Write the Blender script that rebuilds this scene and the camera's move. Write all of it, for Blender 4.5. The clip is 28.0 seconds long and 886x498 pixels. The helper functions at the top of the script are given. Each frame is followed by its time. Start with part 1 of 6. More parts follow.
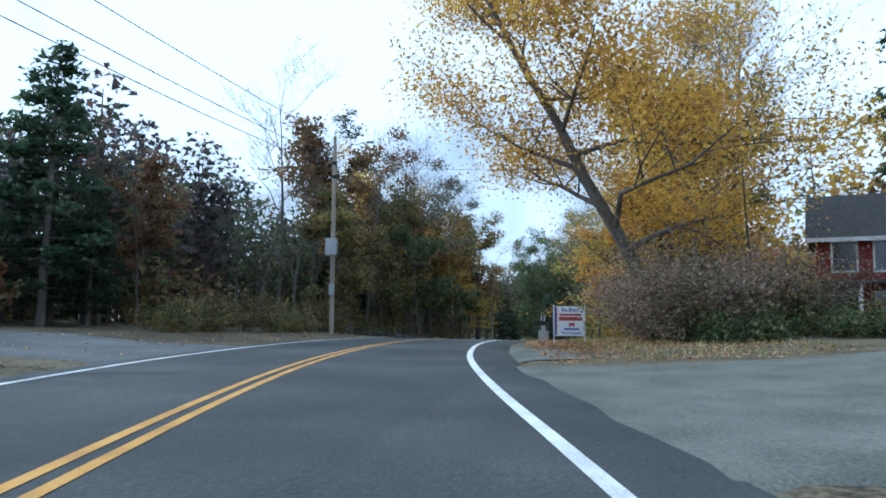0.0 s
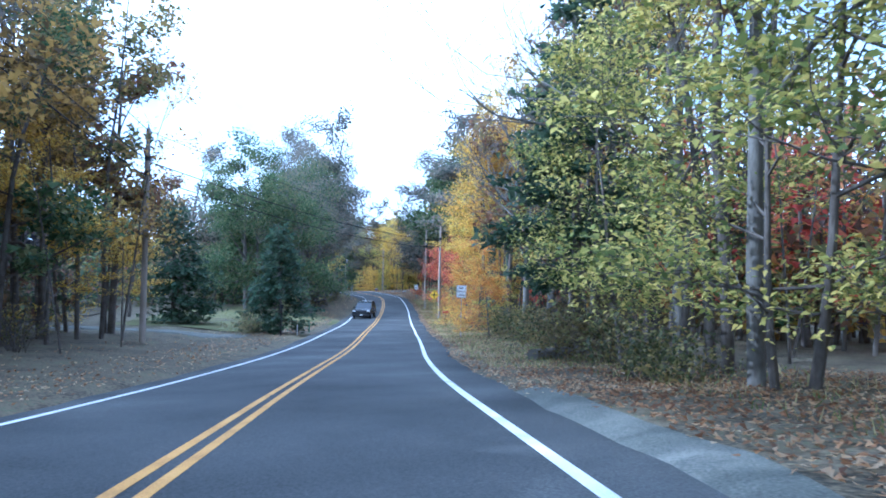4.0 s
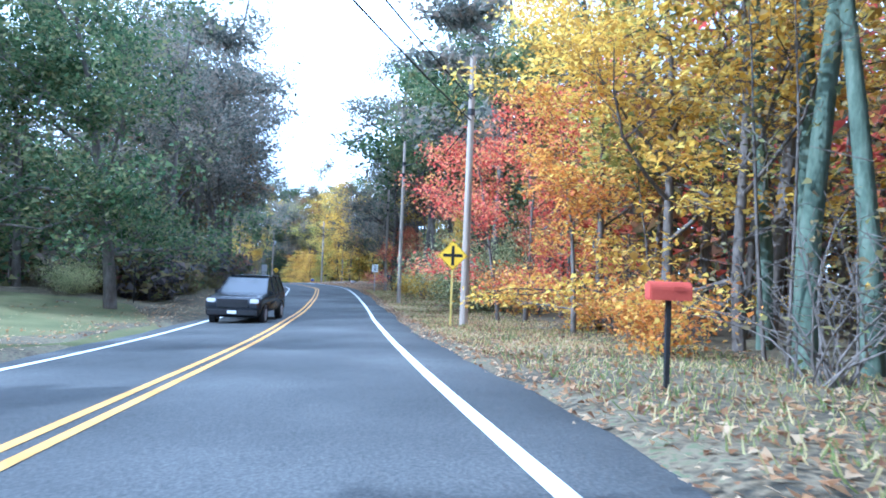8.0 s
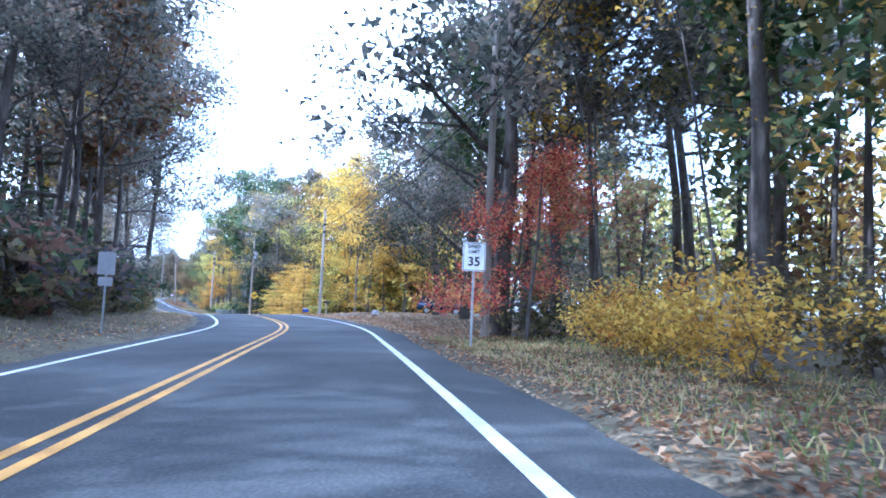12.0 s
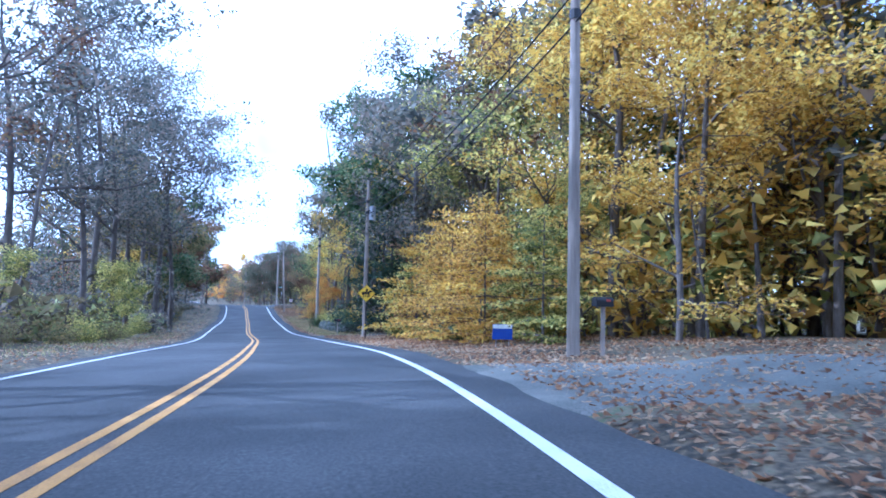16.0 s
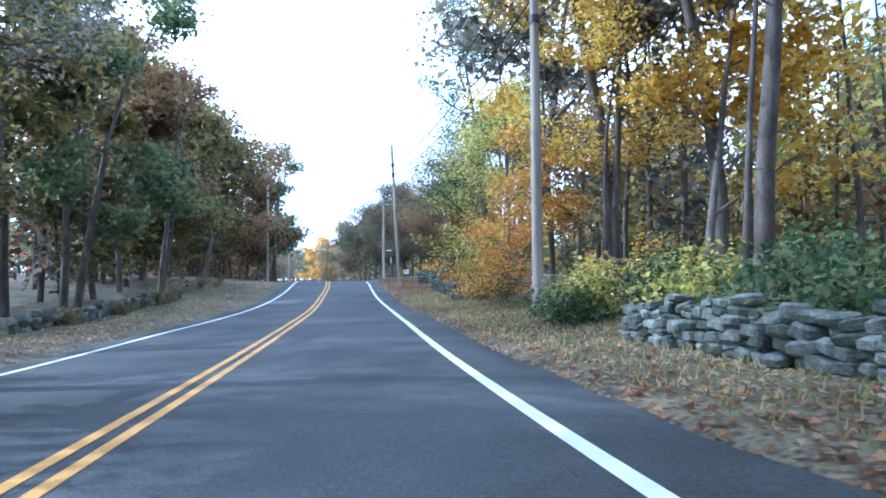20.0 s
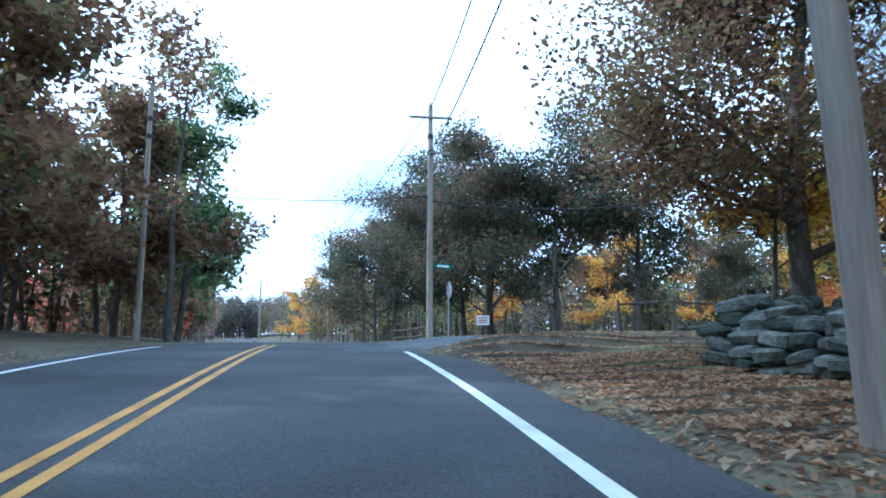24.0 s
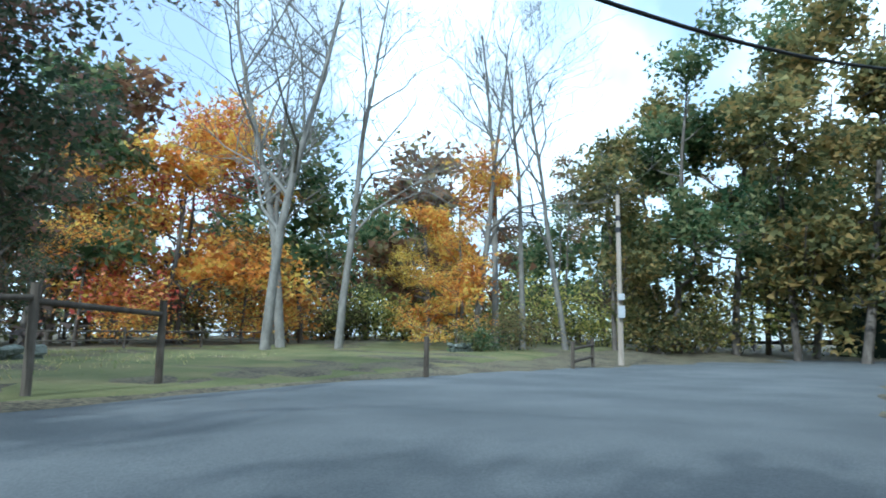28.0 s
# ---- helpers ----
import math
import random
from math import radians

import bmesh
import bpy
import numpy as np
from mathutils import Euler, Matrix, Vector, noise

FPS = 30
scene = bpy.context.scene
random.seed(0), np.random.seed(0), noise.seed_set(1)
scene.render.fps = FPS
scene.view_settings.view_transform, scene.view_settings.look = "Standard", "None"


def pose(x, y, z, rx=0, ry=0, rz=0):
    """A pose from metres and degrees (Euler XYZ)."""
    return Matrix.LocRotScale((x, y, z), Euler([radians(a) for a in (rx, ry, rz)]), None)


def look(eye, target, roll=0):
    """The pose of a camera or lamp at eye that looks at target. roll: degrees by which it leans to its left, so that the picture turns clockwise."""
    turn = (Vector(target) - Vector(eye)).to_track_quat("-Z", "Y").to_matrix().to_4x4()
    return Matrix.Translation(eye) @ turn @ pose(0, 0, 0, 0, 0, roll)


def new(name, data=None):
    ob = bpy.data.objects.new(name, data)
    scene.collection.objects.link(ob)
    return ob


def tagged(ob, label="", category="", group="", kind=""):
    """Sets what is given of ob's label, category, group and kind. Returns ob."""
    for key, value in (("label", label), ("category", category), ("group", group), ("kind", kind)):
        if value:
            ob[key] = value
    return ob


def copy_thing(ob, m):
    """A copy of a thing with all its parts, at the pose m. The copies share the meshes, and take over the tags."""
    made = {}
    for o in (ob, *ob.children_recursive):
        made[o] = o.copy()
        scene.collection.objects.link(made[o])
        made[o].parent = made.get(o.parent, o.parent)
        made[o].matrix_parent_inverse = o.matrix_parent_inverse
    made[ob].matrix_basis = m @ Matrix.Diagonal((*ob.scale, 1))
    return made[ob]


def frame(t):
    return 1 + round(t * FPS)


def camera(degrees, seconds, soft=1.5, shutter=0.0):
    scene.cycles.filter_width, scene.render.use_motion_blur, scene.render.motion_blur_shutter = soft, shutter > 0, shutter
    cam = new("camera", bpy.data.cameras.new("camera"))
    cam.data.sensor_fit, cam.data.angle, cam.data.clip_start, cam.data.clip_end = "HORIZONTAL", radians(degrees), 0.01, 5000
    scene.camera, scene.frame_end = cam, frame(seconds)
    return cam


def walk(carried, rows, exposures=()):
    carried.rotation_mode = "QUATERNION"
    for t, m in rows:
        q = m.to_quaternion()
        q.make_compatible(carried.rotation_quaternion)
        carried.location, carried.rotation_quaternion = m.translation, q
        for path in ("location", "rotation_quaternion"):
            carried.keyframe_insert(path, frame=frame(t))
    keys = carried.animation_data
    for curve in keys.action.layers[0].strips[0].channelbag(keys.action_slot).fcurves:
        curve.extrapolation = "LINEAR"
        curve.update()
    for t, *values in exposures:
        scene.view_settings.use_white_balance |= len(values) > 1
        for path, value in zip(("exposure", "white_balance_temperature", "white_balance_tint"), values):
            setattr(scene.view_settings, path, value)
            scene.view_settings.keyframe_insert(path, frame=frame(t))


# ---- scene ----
cam = camera(67.4, 28.0, soft=1.8, shutter=0.06)
PATH = [
    (0, (0.0, 0.0, 1.1), (-0.001, 1.994, 1.255), 0.4),
    (0.5, (-0.516, 6.401, 1.025), (-0.376, 8.391, 1.162), -0.2),
    (1, (-0.73, 12.586, 0.911), (-0.468, 14.565, 1.038), -0.7),
    (1.5, (-0.558, 18.686, 0.798), (-0.178, 20.646, 0.905), -1.1),
    (2, (0.043, 24.912, 0.554), (0.523, 26.85, 0.661), -0.2),
    (2.5, (0.773, 30.537, 0.364), (1.351, 32.45, 0.458), 0.1),
    (3, (1.933, 36.548, 0.124), (2.612, 38.428, 0.208), 0.6),
    (3.5, (3.394, 42.558, -0.201), (4.18, 44.395, -0.127), 0.8),
    (5.5, (11.09, 64.388, -2.406), (12.112, 66.107, -2.404), 2.1),
    (6, (13.392, 69.425, -2.881), (14.426, 71.137, -2.872), 2.0),
    (6.5, (15.785, 75.115, -3.238), (16.811, 76.831, -3.208), 1.5),
    (7, (18.203, 80.682, -3.672), (19.222, 82.403, -3.642), 1.1),
    (7.5, (20.567, 86.488, -4.037), (21.587, 88.207, -3.989), 2.1),
    (8, (23.006, 92.256, -4.316), (24.023, 93.977, -4.248), 2.2),
    (8.5, (25.403, 97.952, -4.589), (26.417, 99.674, -4.503), 2.5),
    (9, (27.723, 103.685, -4.946), (28.73, 105.41, -4.853), 2.6),
    (9.5, (30.283, 109.489, -5.148), (31.289, 111.215, -5.044), 2.1),
    (10, (32.307, 114.725, -5.284), (33.315, 116.449, -5.177), 1.5),
    (10.5, (34.664, 120.354, -5.464), (35.672, 122.077, -5.34), 1.3),
    (11, (37.068, 126.063, -5.567), (38.065, 127.79, -5.419), 1.4),
    (11.5, (39.127, 131.689, -5.564), (40.118, 133.419, -5.405), 1.7),
    (12, (41.461, 137.448, -5.582), (42.433, 139.187, -5.412), 2.5),
    (12.5, (43.507, 142.885, -5.563), (44.455, 144.638, -5.405), 3.0),
    (14.5, (51.606, 165.226, -5.719), (52.381, 167.061, -5.546), -0.0),
    (15, (53.388, 172.484, -5.757), (54.092, 174.348, -5.584), 0.9),
    (15.5, (54.746, 179.824, -5.717), (55.382, 181.712, -5.548), 1.3),
    (16, (55.889, 187.087, -5.861), (56.461, 188.996, -5.696), 1.3),
    (16.5, (57.016, 194.531, -5.906), (57.521, 196.46, -5.745), 1.6),
    (17, (57.714, 201.609, -5.994), (58.156, 203.555, -5.859), 2.1),
    (17.5, (58.077, 208.113, -6.309), (58.478, 210.07, -6.202), 1.4),
    (18, (58.28, 215.324, -6.573), (58.644, 217.289, -6.474), 0.9),
    (18.5, (58.619, 222.204, -6.859), (58.94, 224.176, -6.764), 0.5),
    (19, (58.646, 229.216, -7.145), (58.933, 231.192, -7.037), 0.3),
    (19.5, (58.617, 235.877, -7.376), (58.89, 237.856, -7.272), -0.2),
    (20, (58.475, 242.488, -7.53), (58.751, 244.466, -7.422), -0.4),
    (20.5, (58.411, 249.065, -7.684), (58.683, 251.042, -7.555), -0.5),
    (22.5, (58.592, 275.174, -7.554), (58.86, 277.145, -7.347), -0.1),
    (23, (58.542, 280.877, -7.403), (58.813, 282.845, -7.177), -0.0),
    (23.5, (58.579, 286.567, -7.172), (58.853, 288.533, -6.922), 0.0),
    (24, (58.582, 291.905, -6.876), (58.859, 293.867, -6.604), 0.1),
    (24.5, (58.653, 296.396, -6.61), (58.93, 298.355, -6.319), 0.5),
    (25, (58.679, 300.476, -6.367), (58.973, 302.431, -6.062), 0.9),
    (25.5, (58.821, 304.025, -6.18), (59.218, 305.96, -5.866), 1.4),
    (26, (59.303, 307.266, -6.0), (59.87, 309.158, -5.684), 1.8),
    (26.5, (60.14, 309.692, -5.865), (61.02, 311.467, -5.593), 0.2),
    (27, (61.389, 311.538, -5.734), (62.702, 313.024, -5.475), -1.1),
    (27.5, (63.642, 313.335, -5.655), (65.349, 314.346, -5.404), 1.8),
    (28, (65.16, 314.159, -5.583), (67.098, 314.57, -5.304), 0.8),
]
EXPOSURE = [(0.0, -0.95, 4800, 2), (1.0, 0.04, 4450, 2), (2.0, 0.1, 4150, 2), (3.0, 0.08, 4050, 8), (5.5, 0.5, 4300, 10), (7.0, 0.7, 4150, 8), (9.0, 0.85, 4350, 8), (10.0, 1.0, 4300, 8), (12.0, 1.05, 4250, 16), (15.0, 0.45, 4100, 18), (17.0, 0.2, 4000, 18), (19.0, 0.45, 4350, 9), (20.0, 0.4, 4400, 9), (22.5, 0.4, 4150, 8), (23.5, 0.18, 4200, 5), (24.0, -0.15, 4300, 2), (25.0, -1.05, 4900, 2), (26.0, -0.9, 5050, 4), (26.6, 0.05, 4550, 8), (27.0, 0.8, 4550, 10), (27.4, 0.05, 4700, 6), (28.0, -0.3, 4800, -4)]
walk(cam, [(t, look(eye, target, roll)) for t, eye, target, roll in PATH], exposures=EXPOSURE)

# ---- light: low autumn sun from the left of the road, bright thin cloud ----
SUN_AZ, SUN_EL = radians(-76), radians(33)   # azimuth from +y towards +x
world = bpy.data.worlds.new("sky")
scene.world = world
world.use_nodes = True
wn, wl = world.node_tree.nodes, world.node_tree.links
sky = wn.new("ShaderNodeTexSky")
sky.sky_type, sky.sun_disc = "NISHITA", False
sky.sun_elevation, sky.sun_rotation = SUN_EL, SUN_AZ
sky.air_density, sky.dust_density, sky.ozone_density = 1.0, 1.0, 1.5
bg = wn["Background"]
bg.inputs["Strength"].default_value = 0.19
coord = wn.new("ShaderNodeTexCoord")
cloud = wn.new("ShaderNodeTexNoise")
cloud.inputs["Scale"].default_value, cloud.inputs["Detail"].default_value = 2.2, 6
ramp = wn.new("ShaderNodeValToRGB")
ramp.color_ramp.elements[0].position, ramp.color_ramp.elements[1].position = 0.34, 0.50
ramp.color_ramp.elements[0].color = (0.3, 0.3, 0.3, 1)
mixc = wn.new("ShaderNodeMix")
mixc.data_type = "RGBA"
mixc.inputs[7].default_value = (12.6, 12.9, 13.4, 1)
wl.new(coord.outputs["Generated"], cloud.inputs["Vector"])
toward = wn.new("ShaderNodeVectorMath")          # cloud thickens towards the sun
toward.operation = "DOT_PRODUCT"
toward.inputs[1].default_value = (math.sin(SUN_AZ), math.cos(SUN_AZ), 0.0)
thick = wn.new("ShaderNodeMath")
thick.operation = "MULTIPLY_ADD"
thick.inputs[1].default_value = 0.12
wl.new(coord.outputs["Generated"], toward.inputs[0])
wl.new(toward.outputs["Value"], thick.inputs[0])
wl.new(cloud.outputs["Fac"], thick.inputs[2])
wl.new(thick.outputs[0], ramp.inputs["Fac"])
wl.new(ramp.outputs["Color"], mixc.inputs[0])
wl.new(sky.outputs["Color"], mixc.inputs[6])
wl.new(mixc.outputs[2], bg.inputs["Color"])
sun = new("sun", bpy.data.lights.new("sun", "SUN"))
sun.data.energy, sun.data.angle, sun.data.color = 4.6, radians(0.6), (1.0, 0.93, 0.83)
sun_from = Vector((math.sin(SUN_AZ) * math.cos(SUN_EL), math.cos(SUN_AZ) * math.cos(SUN_EL), math.sin(SUN_EL)))
sun.matrix_world = Matrix.Translation((0, 0, 60)) @ sun_from.to_track_quat("Z", "Y").to_matrix().to_4x4()
# ---- materials ----
def mat(name, stops, scale=4.0, rough=0.8, bump=0.3, bump_scale=40.0, metal=0.0, island=0.0, thin=0.0, stretch=(1, 1, 1), random=0.0, spec=0.3, detail=6, fine=0.45):
    """Procedural surface: colour ramp over noise at two scales, fine relief; island / random vary it piece by piece; thin lets light through."""
    m = bpy.data.materials.new(name)
    m.use_nodes = True
    n, l = m.node_tree.nodes, m.node_tree.links
    b = n["Principled BSDF"]
    b.inputs["Roughness"].default_value, b.inputs["Metallic"].default_value = rough, metal
    b.inputs["Specular IOR Level"].default_value = spec
    tc, mp = n.new("ShaderNodeTexCoord"), n.new("ShaderNodeMapping")
    mp.inputs["Scale"].default_value = stretch
    l.new(tc.outputs["Object"], mp.inputs["Vector"])
    big, small = n.new("ShaderNodeTexNoise"), n.new("ShaderNodeTexNoise")
    big.inputs["Scale"].default_value, big.inputs["Detail"].default_value = scale, detail
    small.inputs["Scale"].default_value, small.inputs["Detail"].default_value = bump_scale, 4
    l.new(mp.outputs["Vector"], big.inputs["Vector"])
    l.new(mp.outputs["Vector"], small.inputs["Vector"])
    add = n.new("ShaderNodeMath")
    add.operation = "MULTIPLY_ADD"
    l.new(small.outputs["Fac"], add.inputs[0])
    add.inputs[1].default_value = fine
    l.new(big.outputs["Fac"], add.inputs[2])
    value = add.outputs[0]
    off = n.new("ShaderNodeMath")
    off.operation = "SUBTRACT"
    l.new(value, off.inputs[0])
    off.inputs[1].default_value = fine / 2
    value = off.outputs[0]
    for amount, kind in ((island, "ShaderNodeNewGeometry"), (random, "ShaderNodeObjectInfo")):
        if amount:
            g, k = n.new(kind), n.new("ShaderNodeMath")
            k.operation = "MULTIPLY_ADD"
            l.new(g.outputs["Random Per Island" if kind == "ShaderNodeNewGeometry" else "Random"], k.inputs[0])
            k.inputs[1].default_value = amount
            s = n.new("ShaderNodeMath")
            s.operation = "SUBTRACT"
            l.new(value, s.inputs[0])
            s.inputs[1].default_value = amount / 2
            l.new(s.outputs[0], k.inputs[2])
            value = k.outputs[0]
    r = n.new("ShaderNodeValToRGB")
    e = r.color_ramp.elements
    while len(e) < len(stops):
        e.new(0.5)
    for i, c in enumerate(stops):
        e[i].position, e[i].color = 0.2 + 0.6 * i / max(1, len(stops) - 1), (*c, 1)
    l.new(value, r.inputs["Fac"])
    l.new(r.outputs["Color"], b.inputs["Base Color"])
    if bump:
        bp = n.new("ShaderNodeBump")
        bp.inputs["Strength"].default_value, bp.inputs["Distance"].default_value = bump, 0.02
        l.new(small.outputs["Fac"], bp.inputs["Height"])
        l.new(bp.outputs["Normal"], b.inputs["Normal"])
    if thin:
        tr, mx = n.new("ShaderNodeBsdfTranslucent"), n.new("ShaderNodeMixShader")
        l.new(r.outputs["Color"], tr.inputs["Color"])
        mx.inputs["Fac"].default_value = thin
        l.new(b.outputs["BSDF"], mx.inputs[1])
        l.new(tr.outputs["BSDF"], mx.inputs[2])
        l.new(mx.outputs["Shader"], n["Material Output"].inputs["Surface"])
    return m


def leafy(name, *stops):
    stops = [tuple(min(0.8, 1.38 * v) for v in c) for c in stops]
    return mat(name, stops, scale=0.35, rough=0.55, bump=0, bump_scale=3, island=0.75, thin=0.56, random=0.15, spec=0.25, detail=2)


M_ASPHALT = mat("asphalt", [(0.020, 0.022, 0.022), (0.044, 0.047, 0.047), (0.066, 0.068, 0.067), (0.11, 0.112, 0.108)], 0.3, 0.85, 0.5, 34, fine=0.9)
M_SIDE = mat("worn_side_asphalt", [(0.075, 0.08, 0.082), (0.108, 0.112, 0.112), (0.15, 0.153, 0.15)], 0.4, 0.9, 0.7, 40, fine=1.0)
M_DRIVE = mat("gravelly_drive", [(0.08, 0.083, 0.07), (0.13, 0.133, 0.112), (0.20, 0.195, 0.165)], 0.8, 0.95, 0.8, 30, fine=1.2)
M_WHITE = mat("white_road_paint", [(0.42, 0.42, 0.41), (0.70, 0.70, 0.69), (0.80, 0.80, 0.79)], 1.5, 0.7, 0.3, 60, fine=0.9)
M_YELLOW = mat("yellow_road_paint", [(0.30, 0.16, 0.04), (0.55, 0.29, 0.06), (0.62, 0.36, 0.09)], 1.5, 0.7, 0.3, 60, fine=0.9)
M_GROUND = mat("leafy_verge_soil", [(0.034, 0.031, 0.022), (0.075, 0.062, 0.038), (0.12, 0.095, 0.058), (0.165, 0.135, 0.083), (0.10, 0.112, 0.055)], 0.8, 0.95, 1.0, 11, fine=1.7)
M_LAWN = mat("autumn_lawn", [(0.075, 0.085, 0.03), (0.13, 0.13, 0.05), (0.21, 0.17, 0.08)], 0.5, 0.95, 0.8, 25)
M_BARK = mat("grey_brown_bark", [(0.057, 0.048, 0.040), (0.121, 0.103, 0.086), (0.196, 0.172, 0.149)], 5, 0.95, 0.9, 24, stretch=(0.750, 0.750, 0.287), random=0.2)
M_BARK_PALE = mat("pale_bark", [(0.10, 0.093, 0.08), (0.17, 0.157, 0.135), (0.26, 0.243, 0.21)], 5, 0.95, 0.8, 24, stretch=(0.750, 0.750, 0.287), random=0.2)
M_POLE = mat("weathered_pole_wood", [(0.17, 0.14, 0.11), (0.30, 0.25, 0.20), (0.42, 0.37, 0.31)], 4, 0.9, 0.5, 30, stretch=(1, 1, 0.08), random=0.25)
M_POST = mat("dark_fence_wood", [(0.052, 0.040, 0.032), (0.092, 0.075, 0.057), (0.149, 0.127, 0.103)], 5, 0.95, 0.7, 30, stretch=(0.750, 0.750, 0.115), random=0.2)
M_STONE = mat("lichen_fieldstone", [(0.05, 0.06, 0.045), (0.115, 0.125, 0.10), (0.24, 0.25, 0.22)], 5, 0.95, 0.8, 20, random=0.5)
M_METAL = mat("galvanised_metal", [(0.35, 0.36, 0.37), (0.45, 0.46, 0.47)], 6, 0.5, 0.1, 30, metal=0.6)
M_DARK = mat("dark_metal", [(0.015, 0.015, 0.016), (0.03, 0.03, 0.032)], 6, 0.5, 0.1, 30)
M_SIGNWHITE = mat("white_sign_face", [(0.70, 0.71, 0.70), (0.80, 0.81, 0.80)], 3, 0.4, 0, 30)
M_SIGNYELLOW = mat("yellow_sign_face", [(0.78, 0.50, 0.02), (0.85, 0.57, 0.03)], 3, 0.4, 0, 30)
M_SIGNBLACK = mat("black_sign_ink", [(0.012, 0.012, 0.012), (0.02, 0.02, 0.02)], 3, 0.5, 0, 30)
M_SIGNGREEN = mat("green_sign_face", [(0.01, 0.14, 0.09), (0.015, 0.18, 0.11)], 3, 0.4, 0, 30)
M_RED = mat("faded_red_paint", [(0.32, 0.05, 0.035), (0.42, 0.08, 0.05)], 5, 0.6, 0.1, 30)
M_BLUE = mat("blue_print", [(0.03, 0.06, 0.30), (0.05, 0.09, 0.38)], 5, 0.5, 0, 30)
M_WIRE = mat("black_cable", [(0.01, 0.01, 0.011), (0.02, 0.02, 0.02)], 5, 0.7, 0, 30)
M_YGUARD = mat("yellow_guy_guard", [(0.55, 0.42, 0.10), (0.65, 0.5, 0.15)], 5, 0.6, 0, 30)
L_GREEN = leafy("dull_green_leaves", (0.032, 0.058, 0.026), (0.072, 0.109, 0.046), (0.123, 0.160, 0.070), (0.189, 0.181, 0.080))
L_OLIVE = leafy("olive_leaves", (0.051, 0.061, 0.026), (0.123, 0.123, 0.051), (0.203, 0.181, 0.065), (0.290, 0.203, 0.072))
L_YELLOW = leafy("yellow_leaves", (0.30, 0.18, 0.035), (0.50, 0.31, 0.045), (0.62, 0.40, 0.06), (0.62, 0.47, 0.11))
L_LIME = leafy("yellow_green_leaves", (0.102, 0.123, 0.036), (0.232, 0.246, 0.065), (0.406, 0.362, 0.094), (0.580, 0.478, 0.131))
L_GOLD = leafy("golden_orange_leaves", (0.203, 0.131, 0.043), (0.493, 0.290, 0.058), (0.725, 0.435, 0.072), (0.750, 0.348, 0.072))
L_ORANGE = leafy("orange_leaves", (0.319, 0.131, 0.036), (0.609, 0.246, 0.051), (0.750, 0.362, 0.072), (0.725, 0.464, 0.102))
L_RED = leafy("red_leaves", (0.261, 0.051, 0.036), (0.522, 0.102, 0.072), (0.725, 0.189, 0.116), (0.696, 0.319, 0.116))
L_RUST = leafy("rusty_brown_leaves", (0.080, 0.046, 0.032), (0.174, 0.090, 0.051), (0.246, 0.145, 0.072), (0.189, 0.167, 0.072))
L_DUSK = leafy("dusky_maple_leaves", (0.036, 0.052, 0.030), (0.072, 0.096, 0.052), (0.115, 0.112, 0.066), (0.20, 0.110, 0.080))
L_HAZE = leafy("grey_green_oak_leaves", (0.065, 0.069, 0.058), (0.125, 0.128, 0.10), (0.195, 0.187, 0.145), (0.24, 0.19, 0.14))
L_PALE = leafy("pale_grey_green_leaves", (0.14, 0.16, 0.07), (0.27, 0.29, 0.13), (0.39, 0.39, 0.19), (0.48, 0.44, 0.22))
L_NEEDLE = leafy("pine_needles", (0.024, 0.044, 0.026), (0.050, 0.076, 0.044), (0.085, 0.112, 0.064))
L_BROWN = leafy("brown_scrub_leaves", (0.072, 0.061, 0.032), (0.145, 0.116, 0.058), (0.217, 0.167, 0.072), (0.174, 0.189, 0.072))
L_LITTER = leafy("fallen_leaves", (0.120, 0.060, 0.030), (0.260, 0.140, 0.065), (0.360, 0.220, 0.110), (0.420, 0.320, 0.200))
L_GRASS = leafy("grass_blades", (0.087, 0.123, 0.036), (0.174, 0.217, 0.065), (0.319, 0.290, 0.123), (0.493, 0.406, 0.203))
L_TWIG = leafy("grey_brown_twigs", (0.045, 0.042, 0.045), (0.085, 0.078, 0.08), (0.13, 0.115, 0.11), (0.17, 0.13, 0.11))
L_BRONZE = leafy("bronze_gold_leaves", (0.085, 0.06, 0.028), (0.19, 0.13, 0.045), (0.34, 0.22, 0.06), (0.42, 0.27, 0.07))
L_DUN = leafy("dun_bush_leaves", (0.09, 0.075, 0.055), (0.18, 0.15, 0.105), (0.26, 0.215, 0.15), (0.30, 0.22, 0.18))
L_BLOOM = leafy("pale_mum_flowers", (0.450, 0.400, 0.420), (0.650, 0.580, 0.620), (0.750, 0.700, 0.720))
M_CARBLUE = mat("blue_car_paint", [(0.014, 0.024, 0.055), (0.02, 0.034, 0.075)], 2, 0.25, 0, 30, metal=0.3, spec=0.6)
M_CARBLACK = mat("black_car_paint", [(0.008, 0.010, 0.014), (0.014, 0.016, 0.022)], 2, 0.25, 0, 30, metal=0.2, spec=0.6)
M_CARWHITE = mat("white_car_paint", [(0.62, 0.64, 0.66), (0.70, 0.71, 0.72)], 2, 0.3, 0, 30, spec=0.6)
M_GLASS = mat("dark_window_glass", [(0.012, 0.016, 0.02), (0.02, 0.025, 0.03)], 2, 0.08, 0, 30, spec=0.8)
M_TYRE = mat("tyre_rubber", [(0.012, 0.012, 0.012), (0.022, 0.022, 0.022)], 9, 0.85, 0.3, 60)
M_LAMP = mat("clear_lamp_lens", [(0.6, 0.6, 0.6), (0.75, 0.75, 0.75)], 2, 0.15, 0, 30, spec=0.8)
